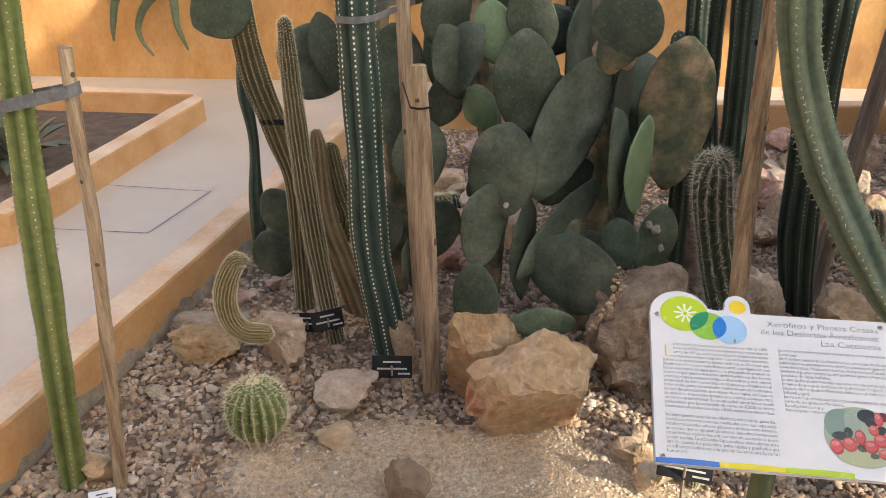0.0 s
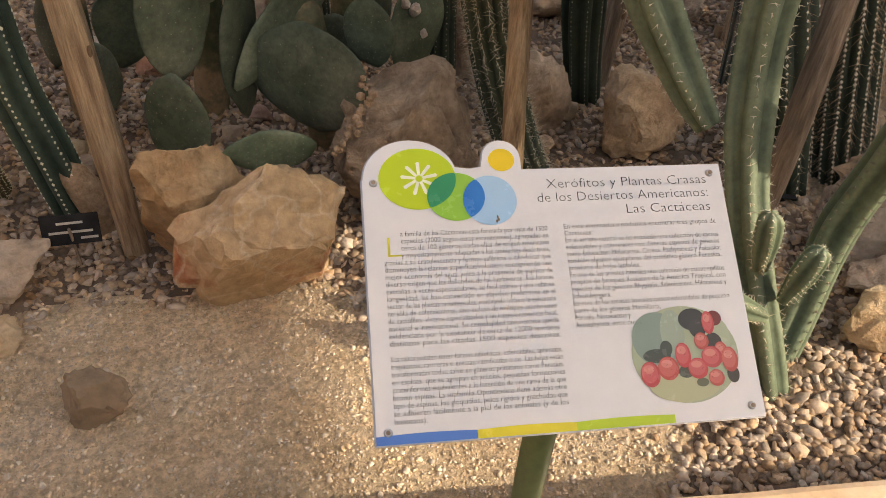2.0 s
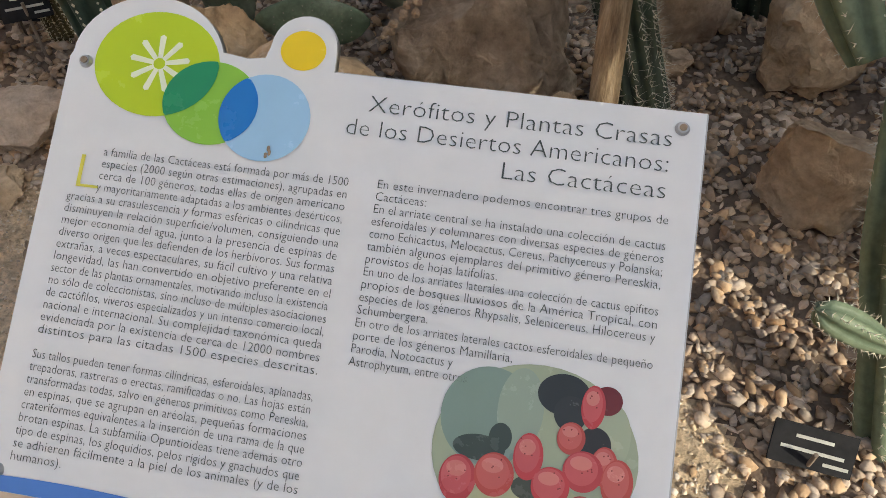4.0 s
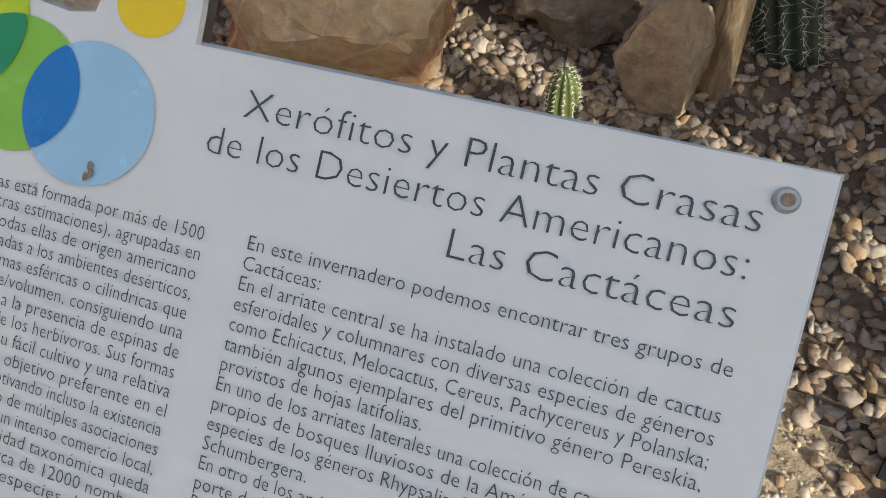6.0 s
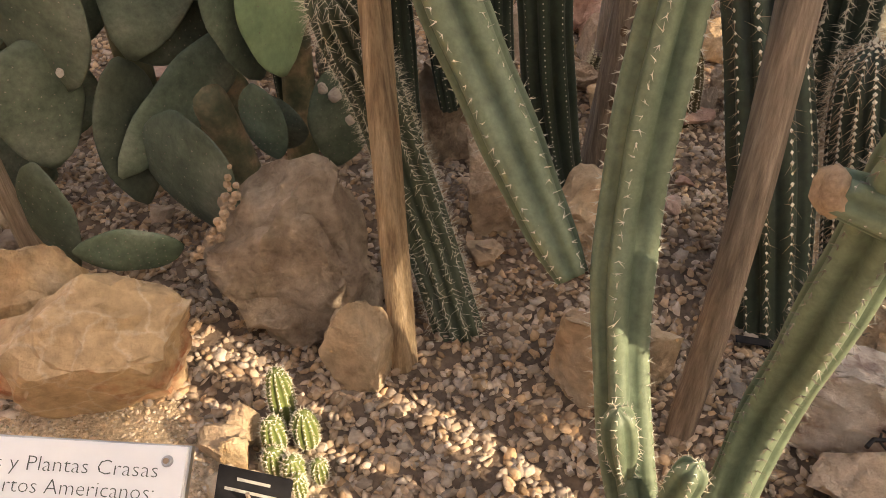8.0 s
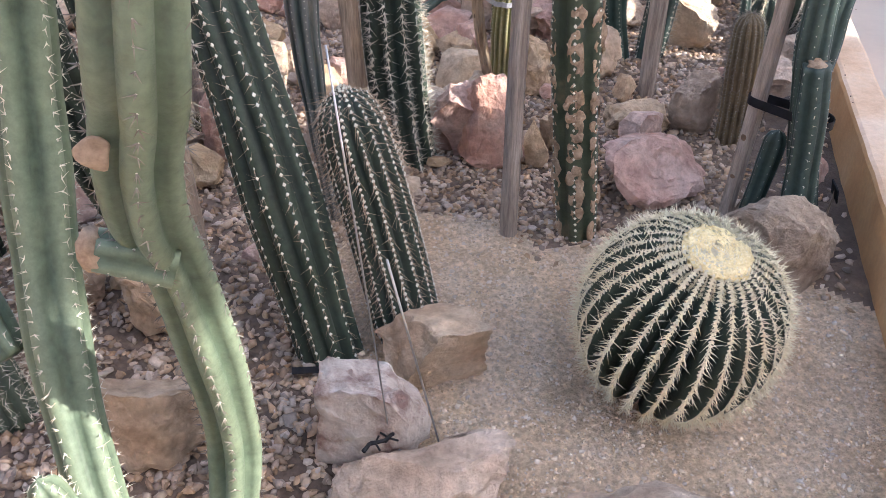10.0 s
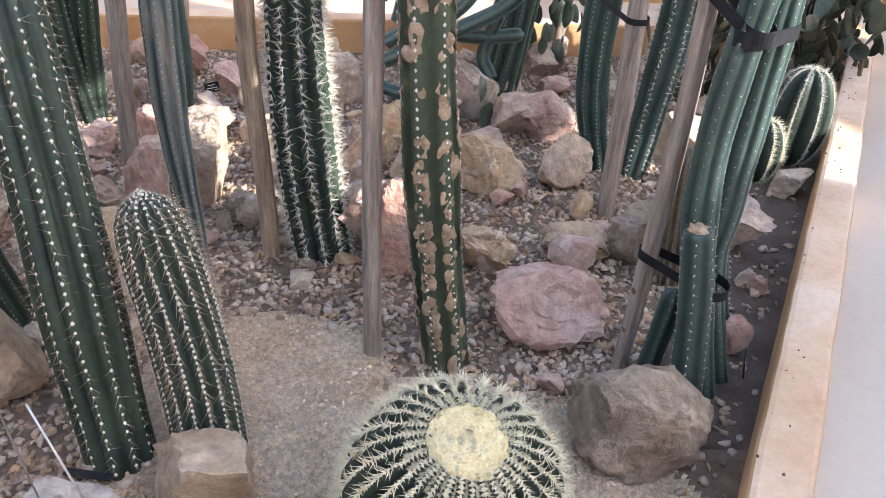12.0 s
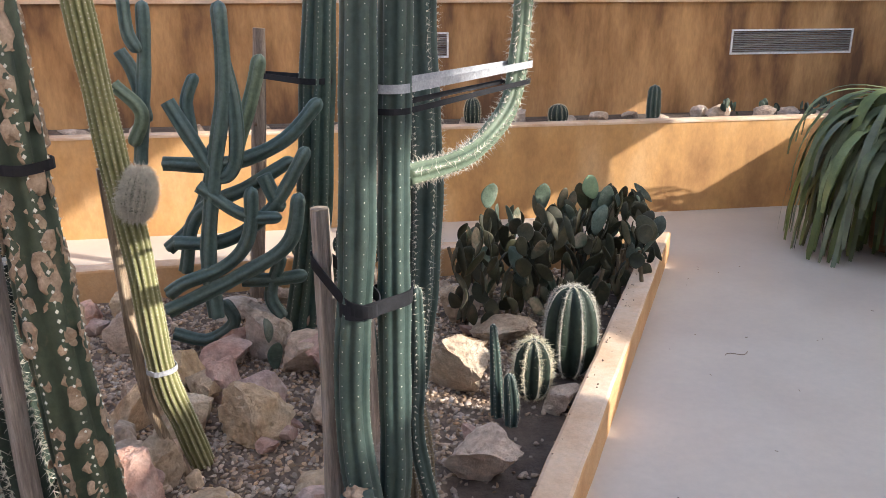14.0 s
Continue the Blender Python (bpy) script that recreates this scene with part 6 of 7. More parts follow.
for i in range(36):
    x, z = r2_.uniform(-0.35, 1.0), r2_.uniform(0.25, 1.75)
    pad(pear2, (x, 3.05 + r2_.uniform(0, 0.5), z), r2_.uniform(0.2, 0.34), r2_.uniform(0.13, 0.22), r2_.uniform(-45, 45), r2_.uniform(-70, 70), m_padlit if i in (7, 23) else m_padbrown if i in (3, 15) else m_pad, 1300 + i, 0.024, r2_.uniform(-20, 20), OP2)
for k, (x, y) in enumerate(((-0.1, 3.3), (0.3, 3.25), (0.75, 3.35))):
    vv, ff, rr_, ll, oo = stem([(x, y, -0.03, 0.055), (x + 0.03, y, 0.5, 0.05), (x - 0.03, y, 1.1, 0.045), (x + 0.02, y, 1.6, 0.04)], 6, 0.08, True, seed=50 + k)
    put("trunk", np.array(vv) + np.array(oo) - np.array(OP2), ff, m_padbrown, parent=pear2, label="corky brown trunk")

# low thicket of small prickly pears at the end of the bed
TH = (5.05, 5.0, 0.0)
thicket = holder("prickly_pear_thicket", TH, "dense low thicket of small dark prickly pear pads", "cactus")
rt = np.random.default_rng(12)
for i in range(340):
    u, v = rt.uniform(-1, 1), rt.uniform(-1, 1)
    px, py = 5.05 + u * 0.68 + v * 0.16, 5.0 + v * 0.42 + u * 0.16
    hz = 0.10 + rt.uniform(0, 1) ** 0.8 * (0.52 - 0.12 * abs(u))
    pad(thicket, (px, py, hz), rt.uniform(0.09, 0.2), rt.uniform(0.04, 0.105), rt.uniform(-45, 45), rt.uniform(0, 180), m_padbrown if i % 17 == 5 else m_padolive if i % 7 else m_pad, 300 + i, 0.014, rt.uniform(-25, 25), TH, False)
for i, (x, y, z) in enumerate([(5.291, 5.177, 0.664), (5.385, 5.154, 0.593), (5.01, 5.248, 0.612), (4.692, 5.327, 0.614)]):
    pad(thicket, (x, y, z), 0.16, 0.11, (-20, 25, 0, 10)[i % 4], 10, m_padlit if i == 0 else m_pad, 520 + i, 0.016, 0, TH, False)
bm = bmesh.new()
for i in range(26):
    px, py = 5.05 + rt.uniform(-0.6, 0.6), 5.0 + rt.uniform(-0.3, 0.3)
    bar(bm, (px - TH[0], py - TH[1], -0.02), (px - TH[0] + rt.uniform(-0.1, 0.1), py - TH[1] + rt.uniform(-0.1, 0.1), 0.3), 0.012, 6)
tagged(part("stem", bm, m_brownstem, thicket, "woody stems"), kind="stuff")
SP2 = (3.75, 5.25, 0.0)
shrub = holder("prickly_pear_thicket", SP2, "small prickly pear clump behind the columns", "cactus")
for i in range(36):
    pad(shrub, (SP2[0] + rt.uniform(-0.25, 0.25), SP2[1] + rt.uniform(-0.15, 0.15), rt.uniform(0.08, 0.5)), rt.uniform(0.09, 0.15), rt.uniform(0.05, 0.09), rt.uniform(-40, 40), rt.uniform(0, 180), m_pad, 700 + i, 0.014, 0, SP2, False)

DR = (-2.4, 7.5, 0.76)
droop = holder("agave", DR, "drooping agave whose leaf tips hang over the planter wall", "agave", "agaves")
for rows in [[(-2.659, 7.42, 1.034, 0.0489), (-2.866, 7.283, 0.804, 0.0397), (-2.948, 7.28, 0.564, 0.0302), (-2.973, 7.279, 0.392, 0.0102)], [(-2.218, 7.42, 0.98, 0.054), (-2.573, 7.294, 0.775, 0.0447), (-2.723, 7.288, 0.56, 0.0327), (-2.717, 7.288, 0.402, 0.0203), (-2.63, 7.292, 0.259, 0.0103)], [(-2.438, 7.42, 0.984, 0.049), (-2.379, 7.301, 0.747, 0.0398), (-2.38, 7.301, 0.529, 0.0303), (-2.31, 7.303, 0.304, 0.0102)], [(-1.771, 7.42, 1.018, 0.0489), (-1.901, 7.318, 0.786, 0.0397), (-1.942, 7.317, 0.667, 0.03)]]:
    vv, ff, rr_, ll, oo = stem(rows, 3, 0.35, True, seed=3, wobble=0.0, step=0.02)
    put("leaf", np.array(vv) + np.array(oo) - np.array(DR), ff, m_agave, parent=droop)
# one more pad of the first pear, its sunlit side painted as pale skin
pad(pear, (0.831, 2.936, 0.715), 0.36, 0.26, 8, 58, m_padlit, 990, 0.026, 0, OP)
rl = np.random.default_rng(71)
bm = bmesh.new()
for i in range(40):
    x, y = rl.uniform(4.6, 7.6), rl.uniform(2.2, 5.4)
    if x > 4.2 + 0.708 * (y - 2.66):
        a_ = rl.uniform(0, 6.28)
        L_ = rl.uniform(0.006, 0.02)
        bar(bm, (x, y, FLOOR + 0.002), (x + L_ * math.cos(a_), y + L_ * math.sin(a_), FLOOR + 0.003), 0.0015, 5)
for k in range(7):
    a0, a1 = 0.5 * k, 0.5 * (k + 1)
    bar(bm, (5.55 + 0.05 * k * 0.4, 4.05 + 0.018 * math.sin(a0 * 2), FLOOR + 0.003), (5.55 + 0.05 * (k + 1) * 0.4, 4.05 + 0.018 * math.sin(a1 * 2), FLOOR + 0.003), 0.002, 5)
tagged(part("litter", bm, m_darkstone), "dry leaf bits and twigs on the walkway", "litter", kind="stuff")
cr_, cz_ = [], []
for i in range(160):
    y = rl.uniform(1.4, 5.5)
    x = 3.87 + 0.708 * (y - 2.66) + rl.uniform(0.0, 0.10)
    if rl.random() < 0.35 + 0.6 * (3.6 < y < 4.1):
        cr_.append((x, y, TOP + 0.002))
        cz_.append(rl.uniform(0.002, 0.006))
pebbles("crumbs", cr_, cz_, m_earth, 9, "earth crumbs lying on the kerb")

# ---- sprawling candelabra cactus ----
KB = (3.2, 4.75, 0.0)
sprawl = holder("candelabra_cactus", KB, "sprawling blue-green candelabra cactus with curved arms", "cactus")
for i, rows in enumerate((
    [(2.855, 4.711, 0.294, 0.0391), (3.194, 4.626, 0.47, 0.0385), (3.446, 4.563, 0.641, 0.038), (3.513, 4.546, 0.891, 0.0372)],
    [(2.908, 4.811, 0.61, 0.0363), (3.153, 4.749, 0.623, 0.0363), (3.381, 4.692, 0.781, 0.0358), (3.572, 4.644, 1.085, 0.0349)],
    [(2.886, 4.929, 0.985, 0.039), (3.183, 4.854, 0.983, 0.039), (3.461, 4.785, 1.094, 0.0387), (3.654, 4.736, 1.298, 0.038)],
    [(2.952, 4.725, 1.31, 0.0362), (3.046, 4.701, 1.128, 0.0368), (3.145, 4.676, 0.961, 0.0373), (3.228, 4.656, 1.02, 0.0371), (3.248, 4.65, 1.257, 0.0364), (3.21, 4.66, 1.535, 0.0355)],
    [(3.216, 4.771, 0.402, 0.0373), (3.376, 4.731, 0.404, 0.0373), (3.538, 4.69, 0.43, 0.0372)],
    [(2.845, 4.914, 0.086, 0.0357), (3.015, 4.871, 0.052, 0.0357), (3.153, 4.837, 0.148, 0.0355), (3.107, 4.848, 0.275, 0.0351)],
    [(3.052, 4.675, 0.918, 0.0319), (3.247, 4.626, 0.779, 0.0323), (3.428, 4.58, 0.764, 0.0323)],
    [(3.354, 4.711, 0.947, 0.0382), (3.387, 4.703, 0.863, 0.0384), (3.434, 4.691, 0.763, 0.0388)],
    [(3.244, 4.851, 1.065, 0.0389), (3.331, 4.83, 1.311, 0.0381), (3.386, 4.816, 1.509, 0.0375)],
    [(2.722, 4.795, 1.386, 0.0335), (2.831, 4.768, 1.258, 0.0339), (2.774, 4.782, 1.1, 0.0343)],
    [(2.795, 4.826, 1.01, 0.035), (2.868, 4.808, 1.508, 0.0336), (2.886, 4.804, 1.754, 0.0329)],
    [(2.937, 4.903, 0.427, 0.0377), (3.023, 4.882, 0.728, 0.0369), (3.282, 4.817, 0.871, 0.0364), (3.509, 4.76, 1.012, 0.036)],
    [(3.08, 4.68, 0.252, 0.0422), (3.071, 4.682, 0.578, 0.0411), (3.136, 4.666, 0.996, 0.0397), (3.21, 4.648, 1.386, 0.0384), (3.218, 4.645, 1.752, 0.0372)],
    [(3.268, 4.745, 0.173, 0.0349), (3.289, 4.74, 0.078, 0.0352), (3.308, 4.735, -0.051, 0.0355)],
    [(2.862, 4.96, 0.538, 0.0377), (2.987, 4.929, 0.658, 0.0374), (3.09, 4.903, 0.864, 0.0368), (3.139, 4.89, 1.091, 0.0361)],
    [(2.865, 4.709, 0.383, 0.036), (2.951, 4.687, 0.442, 0.0358), (3.146, 4.638, 0.528, 0.0356), (3.264, 4.609, 0.671, 0.0352), (3.297, 4.601, 0.92, 0.0344)],
    [(3.043, 4.777, 1.142, 0.0321), (3.034, 4.779, 1.301, 0.0317), (3.085, 4.766, 1.43, 0.0313)],
    [(2.741, 4.965, 1.526, 0.032), (2.792, 4.952, 1.422, 0.0323), (2.834, 4.942, 1.18, 0.0329)],
    [(2.808, 4.761, 1.754, 0.0298), (2.814, 4.759, 1.61, 0.0302), (2.853, 4.75, 1.524, 0.0305)],
    [(3.397, 4.726, 0.199, 0.0349), (3.35, 4.737, 0.324, 0.0346), (3.42, 4.72, 0.536, 0.034)],
)):
    vv, ff, rr_, ll, oo = stem(rows, 5, 0.3, True, seed=60 + i)
    # arms 8 and 9 take the paler sage skin to look sunlit
    put("arm", np.array(vv) + np.array(oo) - np.array(KB), ff, m_bluegrey if i not in (8, 9) else m_sage, parent=sprawl, attr=rr_)

# ---- hanging strap-leaved plant ----
HP = (7.767, 5.305, 0.03)
hang = holder("hanging_cactus", (HP[0], HP[1], FLOOR), "epiphytic cactus spilling long green strap leaves from its pot", "plant")
bm = bmesh.new()
bar(bm, (0, 0, 0), (0, 0, 0.72), 0.17, 28, 0.26)
part("pot", bm, m_pot, hang, smooth=False)
rh = np.random.default_rng(8)
vs, fs = [], []
for i in range(520):
    a = rh.uniform(0, 6.28)
    out, top, drop = rh.uniform(0.15, 0.72), rh.uniform(0.75, 1.12), rh.uniform(0.45, 1.25)
    n = 9
    w = rh.uniform(0.012, 0.028)
    b0 = len(vs)
    tw = rh.uniform(-0.6, 0.6)
    for k in range(n + 1):
        u = k / n
        rr = 0.10 + out * (1 - (1 - u) ** 2)
        z = max(0.012, top + 0.16 * math.sin(u * 2.2) - drop * u ** 1.7)
        x, y = rr * math.cos(a + 0.1 * tw * u), rr * math.sin(a + 0.1 * tw * u)
        ww = w * (0.5 + math.sin(math.pi * (0.12 + 0.8 * u)) * (1 + 0.25 * math.sin(k * 2.6)))
        dx, dy = -math.sin(a + tw * u), math.cos(a + tw * u)
        for s, dz in ((-1, 0), (0, 0.004), (1, 0)):
            vs.append((x + s * ww * dx, y + s * ww * dy, z + dz))
    for k in range(n):
        for j in range(2):
            p = b0 + k * 3 + j
            fs.append((p, p + 1, p + 4, p + 3))
tagged(put("leaves", vs, fs, m_leaf, parent=hang, label="long drooping strap leaves"), kind="stuff")

# ---- plants and stones in the raised planter ----
def on_planter(x, off):
    return (x, wall_y(x, off), 0.75)


rp = np.random.default_rng(14)
for i in range(34):
    x = -1.0 + i * 0.3 + rp.uniform(-0.1, 0.1)
    p = on_planter(x, rp.uniform(0.22, 0.45))
    rock(p, rp.uniform(0.1, 0.26), rp.uniform(0.1, 0.18), rp.uniform(0.06, 0.14), m_rock, rp.uniform(0, 180), 400 + i, "pale stone on the planter soil", 8, 3, "planter stones", z=0.75)
for x, h, rr, lab in ((5.83, 0.17, 0.085, "round green cactus in the raised planter"), (5.1, 0.24, 0.07, "reddish spined cactus in the raised planter"), (4.35, 0.3, 0.06, "dark spined cactus in the raised planter")):
    barrel("globe_cactus", lab, on_planter(x, 0.3), rr, h, 12, m_dark, int(x * 10), 5, 0.016, x > 5, 0.15, 0.014, "planter cacti")
p = on_planter(6.65, 0.26)
cactus("column_cactus", "short dark column cactus in the raised planter", [(p[0], p[1], 0.74, 0.055), (p[0], p[1], 0.9, 0.06), (p[0], p[1], 1.07, 0.055)], m_blue, 9, 0.25, areole=0.003, gap=0.02, thorns=3, seed=44, group="planter cacti")
for k, x in enumerate((7.4, 7.75, 8.1, 8.25)):
    p = on_planter(x, 0.3)
    th = holder("low_succulent", p, "small low prickly pear in the raised planter", "cactus", "planter cacti")
    for i in range(7):
        pad(th, (p[0] + rp.uniform(-0.1, 0.1), p[1], p[2] + rp.uniform(0.03, 0.15)), 0.08, 0.05, rp.uniform(-50, 50), rp.uniform(0, 180), m_pad, 800 + k * 10 + i, 0.012, 0, p, False)

# ---- rocks ----
rock((-0.881, 2.942), 0.208, 0.162, 0.096, m_rock, 2, 1, "flat pale rock against the kerb", 9, rough=0.05, blunt=0.45)
rock((-0.785, 2.800), 0.265, 0.206, 0.121, m_ochre, 2, 2, "ochre rock under the curled stem", 9, rough=0.05, blunt=0.45)
rock((-0.488, 2.750), 0.222, 0.173, 0.192, m_rock, 2, 3, "pale pink boulder beside the label", 9, rough=0.05, blunt=0.45)
rock((-0.198, 2.471), 0.223, 0.173, 0.114, m_rock, 2, 4, "pale angular rock on the sand edge", 9, rough=0.05, blunt=0.45)
rock((-0.210, 2.277), 0.150, 0.116, 0.058, m_ochre, 2, 5, "flat sandy stone by the label", 9, rough=0.05, blunt=0.45)
rock((-0.901, 2.077), 0.124, 0.097, 0.095, m_ochre, 2, 6, "tan rock at the foot of a stake", 9, rough=0.05, blunt=0.45)
rock((-0.890, 2.512), 0.083, 0.064, 0.040, m_rock, 2, 7, "small stone lying on the gravel", 9, rough=0.05, blunt=0.45)
rock((0.285, 2.50), 0.30, 0.225, 0.385, m_ochre, 2, 118, "tall ochre rock under the prickly pear", 5, rough=0.05, blunt=0.55)
rock((0.42, 2.385), 0.45, 0.32, 0.37, m_redvein, 22, 116, "large ochre boulder with red veined face", 5, rough=0.03, blunt=0.56)
rock((0.835, 2.62), 0.42, 0.29, 0.46, m_greyrock, 11, 123, "large rough grey boulder by the stake", 10, rough=0.12, blunt=0.62)
rock((1.0, 2.405), 0.185, 0.14, 0.26, m_ochre, 6, 514, "brown rounded rock by the stake", 12, rough=0.03, blunt=0.69)
rock((1.378, 2.985), 0.198, 0.165, 0.28, m_rock, -8, 12, "pale angular rock among the gravel", 9, rough=0.05, blunt=0.45)
rock((1.283, 3.347), 0.098, 0.076, 0.155, m_rock, 9, 13, "pale rock between the columns", 9, rough=0.05, blunt=0.45)
rock((1.575, 2.34), 0.285, 0.16, 0.24, m_ochre, -15, 14, "brown rock at the foot of the forked cactus", 9, rough=0.05, blunt=0.45)
rock((1.334, 2.836), 0.083, 0.064, 0.057, m_rock, 9, 15, "small pale stone among the gravel", 9, rough=0.05, blunt=0.45)
rock((0.125, 3.556), 0.169, 0.131, 0.105, m_pink, -14, 16, "pink rock under the pads", 9, rough=0.05, blunt=0.45)
rock((0.038, 2.036), 0.157, 0.122, 0.120, m_darkstone, -14, 18, "dark stone lying on the sand", 9, rough=0.05, blunt=0.45)
rock((1.901, 1.898), 0.217, 0.169, 0.177, m_ochre, -14, 19, "ochre rock near the kerb", 9, rough=0.05, blunt=0.45)
rock((1.215, 3.360), 0.138, 0.107, 0.289, m_greyrock, -14, 20, "brown rough rock behind the stake", 9, rough=0.05, blunt=0.45)
rock((1.362, 3.699), 0.219, 0.170, 0.228, m_rock, -23, 21, "pale broken rock among the cacti", 9, rough=0.05, blunt=0.45)
rock((1.191, 3.907), 0.086, 0.067, 0.104, m_rock, -23, 22, "pale broken rock among the cacti", 9, rough=0.05, blunt=0.45)
rock((1.226, 3.425), 0.152, 0.118, 0.213, m_rock, -23, 23, "pale broken rock among the cacti", 9, rough=0.05, blunt=0.45)
rock((1.348, 3.445), 0.184, 0.143, 0.145, m_pink, -23, 24, "pale broken rock among the cacti", 9, rough=0.05, blunt=0.45)
rock((1.899, 3.714), 0.178, 0.138, 0.336, m_pink, -23, 25, "pink upright rock behind a stake", 9, rough=0.05, blunt=0.45)
rock((2.819, 3.379), 0.270, 0.209, 0.336, m_pink, -23, 26, "pink angular boulder behind a stake", 9, rough=0.05, blunt=0.45)
rock((2.744, 3.587), 0.164, 0.128, 0.198, m_pink, -23, 27, "pink rock behind the columns", 9, rough=0.05, blunt=0.45)
rock((2.966, 3.271), 0.100, 0.078, 0.178, m_ochre, -23, 28, "ochre rock on the gravel", 9, rough=0.05, blunt=0.45)
rock((2.25, 2.37), 0.285, 0.225, 0.215, m_ochre, -13, 29, "ochre angular rock in front of the column", 9, rough=0.05, blunt=0.45)
rock((2.04, 2.17), 0.27, 0.22, 0.265, m_whiterock, -10, 30, "white pocked rock with a lizard figure", 9, rough=0.07, blunt=0.45)
rock((2.10, 1.99), 0.40, 0.27, 0.15, m_rock, -23, 31, "flat tan rock near the kerb", 9, rough=0.05, blunt=0.45)
rock((2.50, 1.62), 0.62, 0.42, 0.15, m_rock, -23, 32, "large flat pale rock near the kerb", 9)
rock((3.253, 2.953), 0.414, 0.321, 0.240, m_pink, -7, 33, "pink slab on the gravel", 12, rough=0.05, blunt=0.45)
rock((3.482, 3.421), 0.259, 0.201, 0.118, m_ochre, -14, 34, "ochre rock on the gravel", 9, rough=0.05, blunt=0.45)
rock((3.679, 3.331), 0.218, 0.169, 0.246, m_rock, -14, 35, "white angular rock by the stake", 9, rough=0.05, blunt=0.45)
rock((3.369, 2.420), 0.392, 0.305, 0.269, m_greyrock, -14, 337, "rounded grey boulder next to the barrel cactus", 14, rough=0.06, blunt=0.69)
rock((1.64, 2.79), 0.26, 0.2, 0.28, m_ochre, 5, 37, "brown boulder beside the columns", 9, rough=0.05, blunt=0.45)
rock((1.709, 2.977), 0.108, 0.084, 0.081, m_rock, -14, 38, "small pale rock by a boulder", 9, rough=0.05, blunt=0.45)
rock((2.766, 3.440), 0.311, 0.242, 0.292, m_pink, -14, 39, "pink boulder behind the scarred column", 9, rough=0.05, blunt=0.45)
rock((3.129, 3.288), 0.109, 0.085, 0.167, m_rock, -14, 40, "pale rock between the columns", 9, rough=0.05, blunt=0.45)
rock((2.263, 3.686), 0.149, 0.116, 0.123, m_rock, -14, 41, "pale rock between the columns", 9, rough=0.05, blunt=0.45)
rock((1.722, 3.811), 0.250, 0.194, 0.152, m_rock, -7, 50, "broken limestone rock between the columns", 9, rough=0.05, blunt=0.45)
rock((1.574, 4.333), 0.169, 0.131, 0.153, m_pink, -7, 51, "broken limestone rock between the columns", 9, rough=0.05, blunt=0.45)
rock((1.518, 4.106), 0.171, 0.133, 0.226, m_rock, -7, 52, "broken limestone rock between the columns", 9, rough=0.05, blunt=0.45)
rock((2.074, 3.909), 0.225, 0.175, 0.355, m_rock, -7, 53, "broken limestone rock between the columns", 9, rough=0.05, blunt=0.45)
rock((2.015, 4.539), 0.250, 0.194, 0.126, m_rock, -7, 54, "broken limestone rock between the columns", 9, rough=0.05, blunt=0.45)
rock((2.174, 3.626), 0.066, 0.051, 0.102, m_rock, -7, 55, "broken limestone rock between the columns", 9, rough=0.05, blunt=0.45)
rock((2.243, 3.713), 0.101, 0.079, 0.132, m_rock, -7, 56, "broken limestone rock between the columns", 9, rough=0.05, blunt=0.45)
rock((2.634, 4.966), 0.295, 0.229, 0.254, m_rock, -7, 57, "broken limestone rock between the columns", 9, rough=0.05, blunt=0.45)
rock((2.737, 4.250), 0.172, 0.134, 0.168, m_rock, -7, 58, "broken limestone rock between the columns", 9, rough=0.05, blunt=0.45)
rock((2.768, 3.383), 0.104, 0.081, 0.319, m_pink, -7, 59, "broken limestone rock between the columns", 9, rough=0.05, blunt=0.45)
rock((3.110, 3.310), 0.206, 0.160, 0.178, m_ochre, -7, 60, "broken limestone rock between the columns", 9, rough=0.05, blunt=0.45)
rock((3.243, 3.918), 0.321, 0.250, 0.259, m_ochre, -7, 61, "broken limestone rock between the columns", 9, rough=0.05, blunt=0.45)
rock((3.589, 4.476), 0.373, 0.290, 0.210, m_pink, -7, 62, "broken limestone rock between the columns", 9, rough=0.05, blunt=0.45)
rock((3.581, 3.945), 0.239, 0.186, 0.246, m_rock, -7, 63, "broken limestone rock between the columns", 9, rough=0.05, blunt=0.45)
rock((3.316, 4.712), 0.255, 0.198, 0.290, m_rock, -7, 64, "broken limestone rock between the columns", 9, rough=0.05, blunt=0.45)
rock((3.146, 4.685), 0.148, 0.115, 0.095, m_rock, -7, 65, "broken limestone rock between the columns", 9, rough=0.05, blunt=0.45)
rock((4.281, 4.290), 0.168, 0.131, 0.179, m_ochre, -7, 66, "broken limestone rock between the columns", 9, rough=0.05, blunt=0.45)
rock((4.034, 3.143), 0.081, 0.063, 0.070, m_rock, -7, 67, "broken limestone rock between the columns", 9, rough=0.05, blunt=0.45)
rock((4.559, 3.799), 0.175, 0.136, 0.122, m_rock, -7, 68, "broken limestone rock between the columns", 9, rough=0.05, blunt=0.45)
rock((3.827, 2.803), 0.107, 0.083, 0.124, m_pink, -7, 69, "broken limestone rock between the columns", 9, rough=0.05, blunt=0.45)
rock((4.062, 3.094), 0.080, 0.062, 0.059, m_pink, -7, 70, "broken limestone rock between the columns", 9, rough=0.05, blunt=0.45)
rock((4.153, 4.121), 0.331, 0.257, 0.257, m_ochre, -14, 80, "sunlit broken rock by the star cacti", 9, rough=0.05, blunt=0.45)
rock((4.558, 4.595), 0.379, 0.294, 0.132, m_ochre, -14, 81, "sunlit broken rock by the star cacti", 9, rough=0.05, blunt=0.45)
rock((3.521, 4.512), 0.306, 0.238, 0.182, m_rock, -14, 82, "broken limestone rock at the back", 9, rough=0.05, blunt=0.45)
